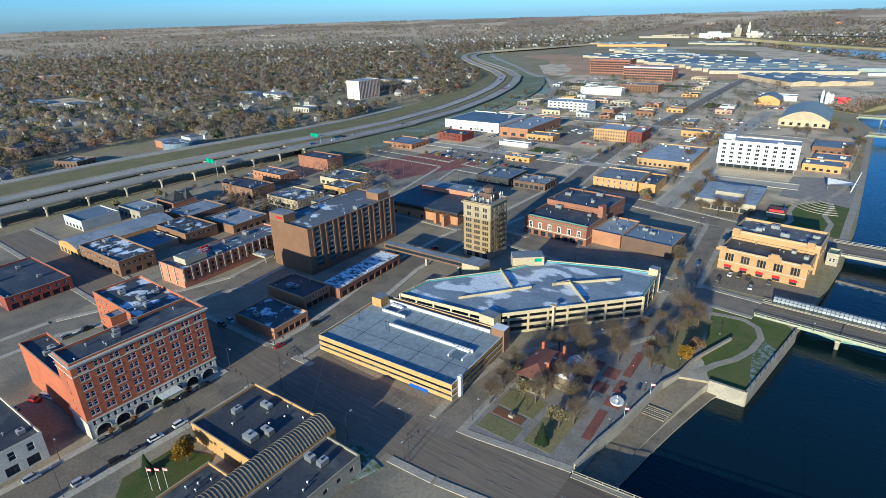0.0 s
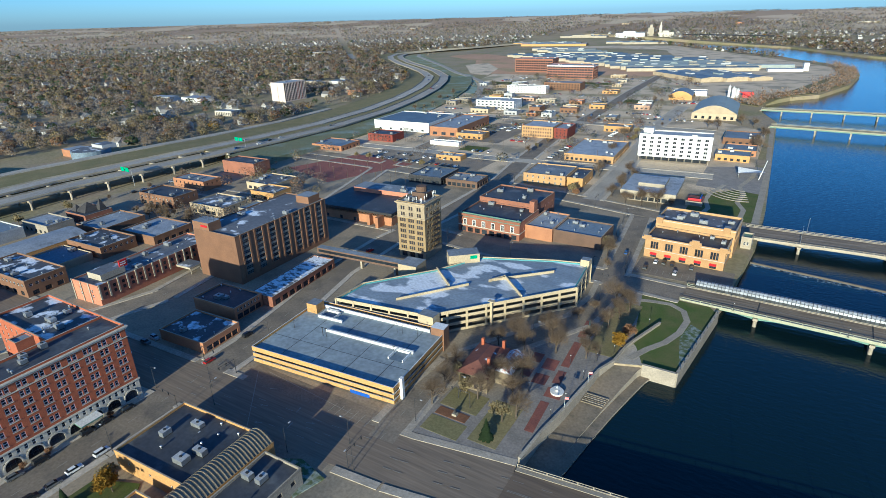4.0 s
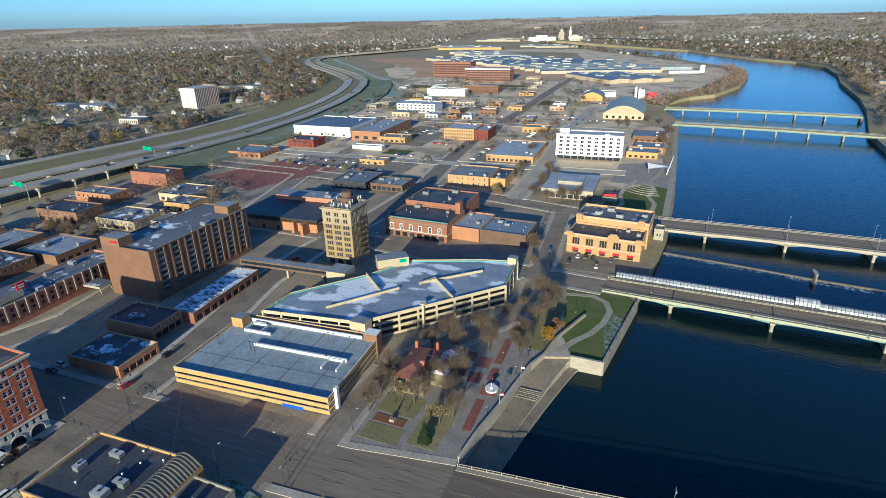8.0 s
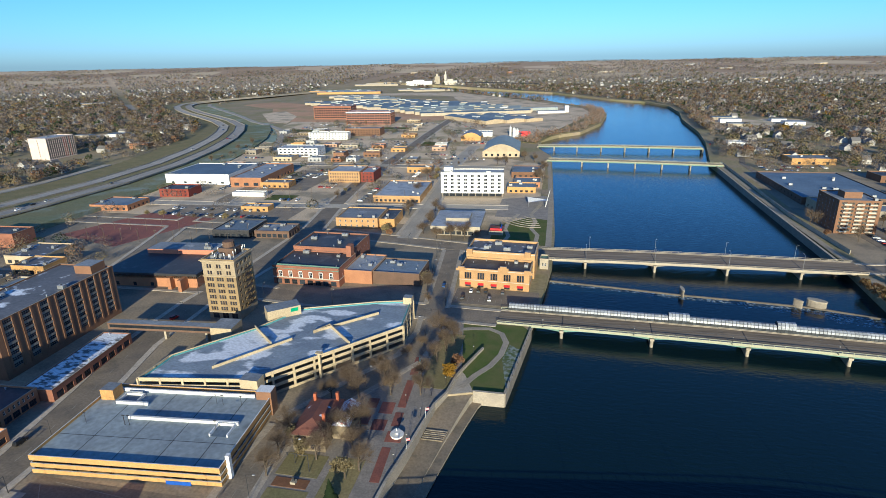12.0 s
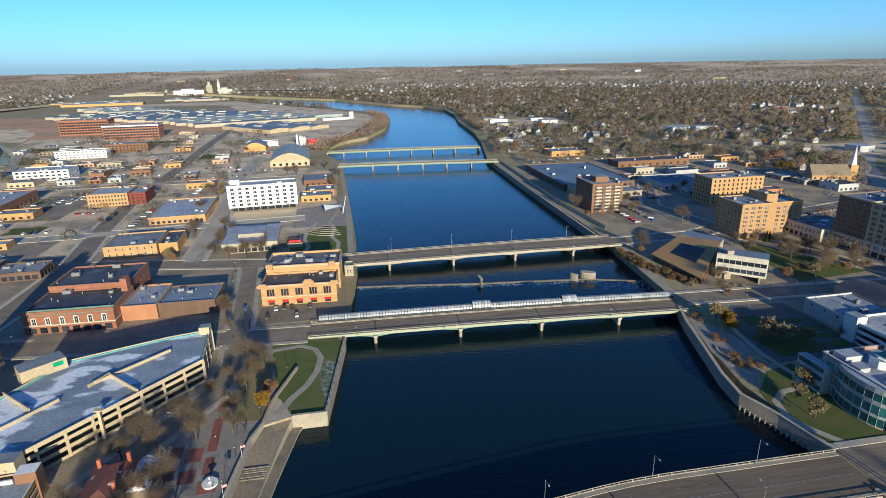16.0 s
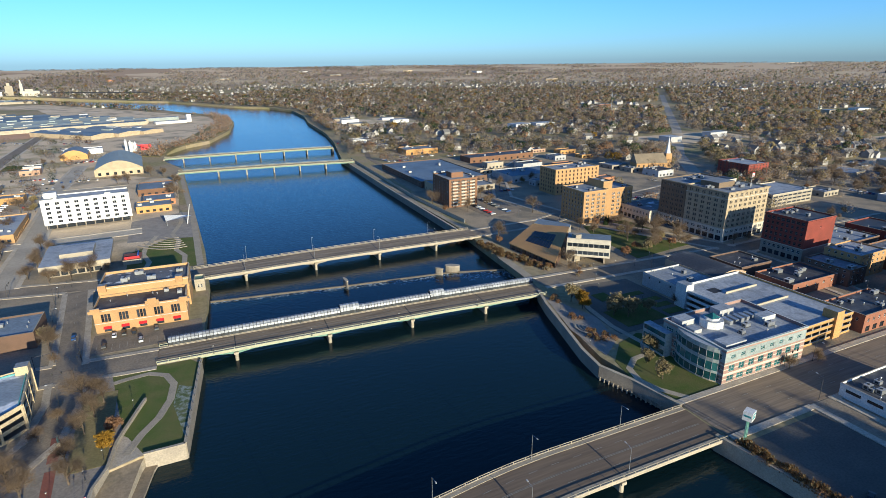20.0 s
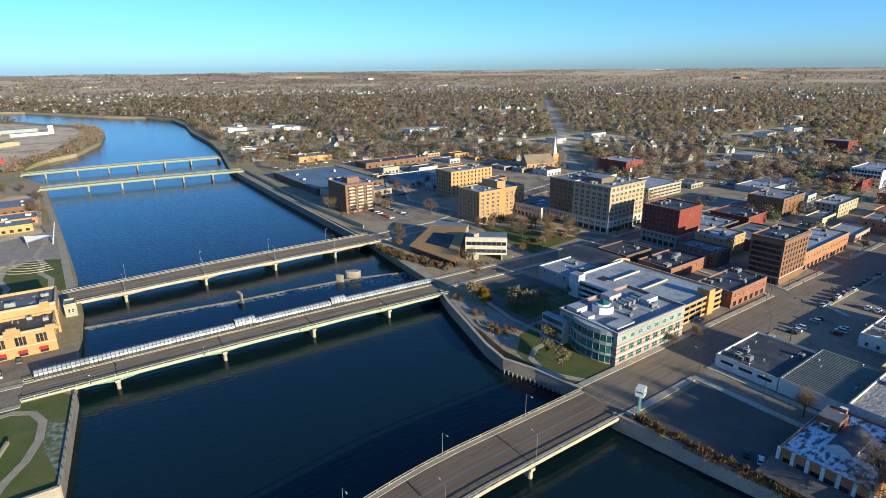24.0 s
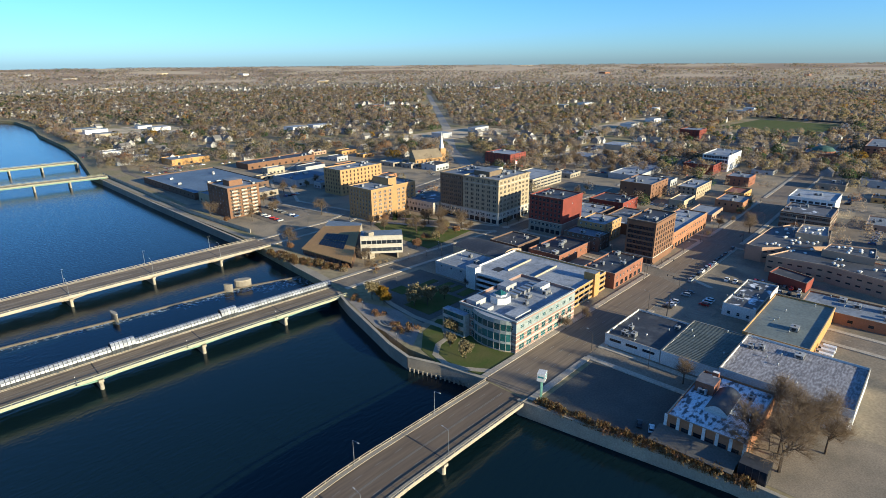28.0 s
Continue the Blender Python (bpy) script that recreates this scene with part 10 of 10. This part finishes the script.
def lot_cars(areas, rows_, seed):
    """Rows of parked cars on the distant lots, joined."""
    r, V, F, S2 = random.Random(seed), [], [], []
    paints = ("car_white", "car_silver", "car_black", "car_grey", "car_red", "car_blue", "glass")
    pr = [(-2.25, 0.2, 0.88), (-2.3, 0.95, 0.88), (-2.0, 1.0, 0.86), (-1.6, 1.55, 0.64), (0.5, 1.55, 0.64), (1.15, 1.0, 0.86), (2.1, 0.85, 0.86), (2.25, 0.2, 0.88)]
    for x, y, _ in free_spots(rows_, areas, seed, 9.0):
        across = r.random() < 0.5
        for i in range(r.randint(3, 9)):
            if r.random() < 0.3:
                continue
            px, py = (x + 2.8 * i, y) if across else (x, y + 2.8 * i)
            if near_road(Vector((px, py)), "", 1.0):
                continue
            a, n, paint = math.radians((90 if across else 0) + r.uniform(-3, 3)), len(V), r.choice((0, 0, 1, 1, 2, 3, 3, 4, 5))
            c, q = math.cos(a), math.sin(a)
            V += [(px + c * u - q * w * e, py + q * u + c * w * e, z + 0.12) for e in (-1, 1) for u, z, w in pr]
            quads = [(i2, 8 + i2, 8 + (i2 + 1) % 8, (i2 + 1) % 8) for i2 in range(7)] + [(2, 3, 4, 5), (13, 12, 11, 10), (1, 2, 5, 6), (14, 13, 10, 9), (0, 1, 6, 7), (15, 14, 9, 8)]
            for k, f in enumerate(quads):
                F += [tuple(n + f[e] for e in (0, 1, 2)), tuple(n + f[e] for e in (0, 2, 3))]
                S2 += [6 if k in (2, 4, 7, 8) else paint] * 2
    many("lot_cars", V, F, paints, S2, "rows of parked cars on distant paved lots", "cars")


lot_cars(NORTH[:3], 60, 41)
lot_cars(EASTERN, 60, 42)
# bare street trees along the northern and eastern streets
for x0, y0, n, dx, dy in ((-195, 470, 6, -1, 26), (-128, 470, 5, 0, 30), (-330, 392, 6, 14, 0), (-260, 655, 7, 24, 0), (-160, 820, 6, 8, 14), (-430, 640, 6, -6, 30), (310, 248, 4, 15, 0), (380, 134, 5, 24, 0), (400, 250, 4, 16, 4), (352, 60, 3, 0, 20), (250, 462, 5, 14, 4), (-414, 120, 6, 0, 30)):
    for i in range(n):
        tree(rt.choice(("small", "bare", "small", "olive")), x0 + i * dx + rt.uniform(-2, 2), y0 + i * dy + rt.uniform(-2, 2), rt.uniform(0.7, 1.0))
for i in range(5):
    own = thing("box_truck", 232 + 4.2 * i, 42.5, 0.12, 90, "white delivery van parked beside a tan warehouse", "van", "delivery vans")
    part("body", Bm().box(-3, -1, 0.5, 1.6, 1, 2.9, "car_white"), own)
    part("cabin", Bm().box(1.6, -0.95, 0.5, 2.9, 0.95, 2.0, "car_white").box(1.7, -0.97, 1.2, 2.92, 0.97, 1.8, "glass"), own)
    for wx in (-2, 2):
        for wy in (-0.9, 0.9):
            part("wheel", WHEEL, own, m=pose(wx, wy, 0.33))
for i in range(46):
    t = rt.random()
    j = rt.randrange(2, 12)
    a, c = HWY[j], HWY[j + 1]
    x, y, z = (a[k] + (c[k] - a[k]) * t for k in range(3))
    if i < 14:
        far_car(x + rt.choice((-18, -13, 12, 17)), y, 90, z + 0.2)
# lamps along the streets
for x, y, r in ((-156.5, 25, 90), (-156.5, 62, 90), (-157, 98, 90), (-173, 30, -90), (-174, 88, -90), (-162, 130, 90), (-110, 88, 0), (-96, 100, 90), (-88, 92, 180), (-84, 118, -90), (-78, 135, -90), (-70, 180, -90), (-57, 225, 90), (-130, 72, 0), (-148, 92, 0), (-55, 262, 180), (-70, 300, -90), (-74, 330, -90), (-110, 246, 0), (-150, 250, 0), (186, 113, 0), (210, 131, 180), (240, 113, 0), (275, 131, 180), (300, 113, 0), (330, 131, 180), (188, 90, 90), (182, 60, 90), (262, 85, 90), (285, 60, 90), (295, 160, 90), (306, 190, -90), (380, 131, 180), (430, 113, 0), (490, 131, 180), (230, 238, 0), (258, 252, 180), (190, 335, 0), (215, 357, 180)):
    lamp(x, y, r)
for x, y in ((-47.5, 140), (-46, 150), (-45, 165), (-52, 172), (-40, 186), (-38, 196), (-33, 212), (-59, 150), (-44, 178), (190, 238), (182, 226), (200, 252), (214, 250), (178, 210), (192, 205), (172, 228), (225, 246), (240, 250), (138, 178), (150, 215)):
    lamp(x, y, 0, GLOBE, 0.1, "dark post lamp with a pale globe head", "globe lamps")
# skywalk between the slab hotel and the ramp
own = thing("skywalk", -173, 203, 0, 4, "dark glazed skywalk bridging the street on posts", "skywalk")
part("body", Bm().box(-27, -2, 4.6, 27, 2, 7.8, "brick_dark", "roof_grey"), own)
for s in (-1, 1):
    part("window_band", Bm().box(-26, s * 2.03 - 0.02, 5.6, 26, s * 2.03 + 0.02, 7.0, "glass"), own)
for x in (-20, 0, 20):
    part("post", Bm().box(x - 0.5, -1, 0, x + 0.5, 1, 4.6, "concrete_pale"), own)
part("stair_block", Bm().box(24, -4, 0, 34, 6, 8.4, "concrete_cream", "roof_grey"), own)
own = thing("billboard", 233, 101, 0, 20, "grey billboard frame standing behind a store roof", "billboard")
part("panel", Bm().box(-4.5, -0.2, 8, 4.5, 0.2, 12, "steel_dark"), own)
part("post", Bm().tube((-3, 0.5, 0), (-3, 0.5, 8), 0.2, 0.2, "steel_dark").tube((3, 0.5, 0), (3, 0.5, 8), 0.2, 0.2, "steel_dark"), own)
own = thing("water_tank", 1269, 551, 0, 0, "white cylindrical water tank among trees", "tank")
part("tank", Bm().tube((0, 0, 0), (0, 0, 12), 9, 9, "panel_white", 18), own)
for x, y, h in ((1560, 1500, 60), (900, 1050, 45), (1250, 800, 55)):
    own = thing("radio_mast", x, y, 0, 0, "thin steel radio mast above the woods", "mast")
    part("mast", Bm().tube((0, 0, 0), (0, 0, h), 0.7, 0.3, "metal", 4), own)
for i in range(40):
    x, y = 1355 - 3.4 * i + 0.0 * i, 520 - 9.5 * i
    own = thing("rail_wagon", x, y, 0.2, 70, "dark rail wagon in a long standing train", "wagon", "rail wagons")
    part("body", Bm().box(-4.4, -1.5, 1, 4.4, 1.5, 4.2, rt.choice(("steel_dark", "brick_dark", "dark", "roof_grey"))), own)

# utility poles and signals
POLE = Bm().tube((0, 0, 0), (0, 0, 10), 0.16, 0.11, "bark", 6).box(-1.1, -0.06, 9.2, 1.1, 0.06, 9.35, "bark").tube((-0.9, 0, 9.35), (-0.9, 0, 9.6), 0.06, 0.06, "panel_grey", 5).tube((0.9, 0, 9.35), (0.9, 0, 9.6), 0.06, 0.06, "panel_grey", 5).mesh("utility_pole")
SIGNAL = Bm().tube((0, 0, 0), (0, 0, 6.2), 0.14, 0.1, "steel_dark", 6).tube((0, 0, 5.9), (7, 0, 6.3), 0.09, 0.06, "steel_dark", 5).box(6.4, -0.16, 5.3, 6.75, 0.16, 6.3, "dark").box(3.4, -0.16, 5.2, 3.75, 0.16, 6.2, "dark").mesh("traffic_signal")
for i in range(40):
    x, y = (-345 + (i % 10) * 14, 330 + 26 * (i // 10)) if i < 20 else ((-330 + (i % 10) * 22, 470 + (i // 10 - 2) * 170))
    ob = new("utility_pole", POLE)
    ob.matrix_basis = pose(x, y, 0, 0, 0, rt.choice((0, 90)))
    tagged(ob, "brown wooden utility pole with a cross arm", "utility pole", "utility poles")
for x, y, r in ((-156, 84, 180), (-174, 108, 0), (-156, 108, -90), (-72, 132, 180), (-90, 92, 90), (-54, 240, 180), (-70, 258, 0), (-54, 258, -90), (-74, 340, 0), (-190, 252, 0), (-170, 270, 180), (-188, 365, 0), (-168, 380, 180), (275, 112, 90), (300, 132, -90), (281, 132, 0), (306, 112, 180), (196, 133, 0), (362, 132, 0), (380, 112, 180), (190, 256, 0), (240, 340, 0), (-98, 352, 90), (-272, 82, 90)):
    ob = new("traffic_signal", SIGNAL)
    ob.matrix_basis = pose(x, y, 0.1, 0, 0, r)
    tagged(ob, "dark steel traffic signal mast with long arm", "traffic signal", "traffic signals")
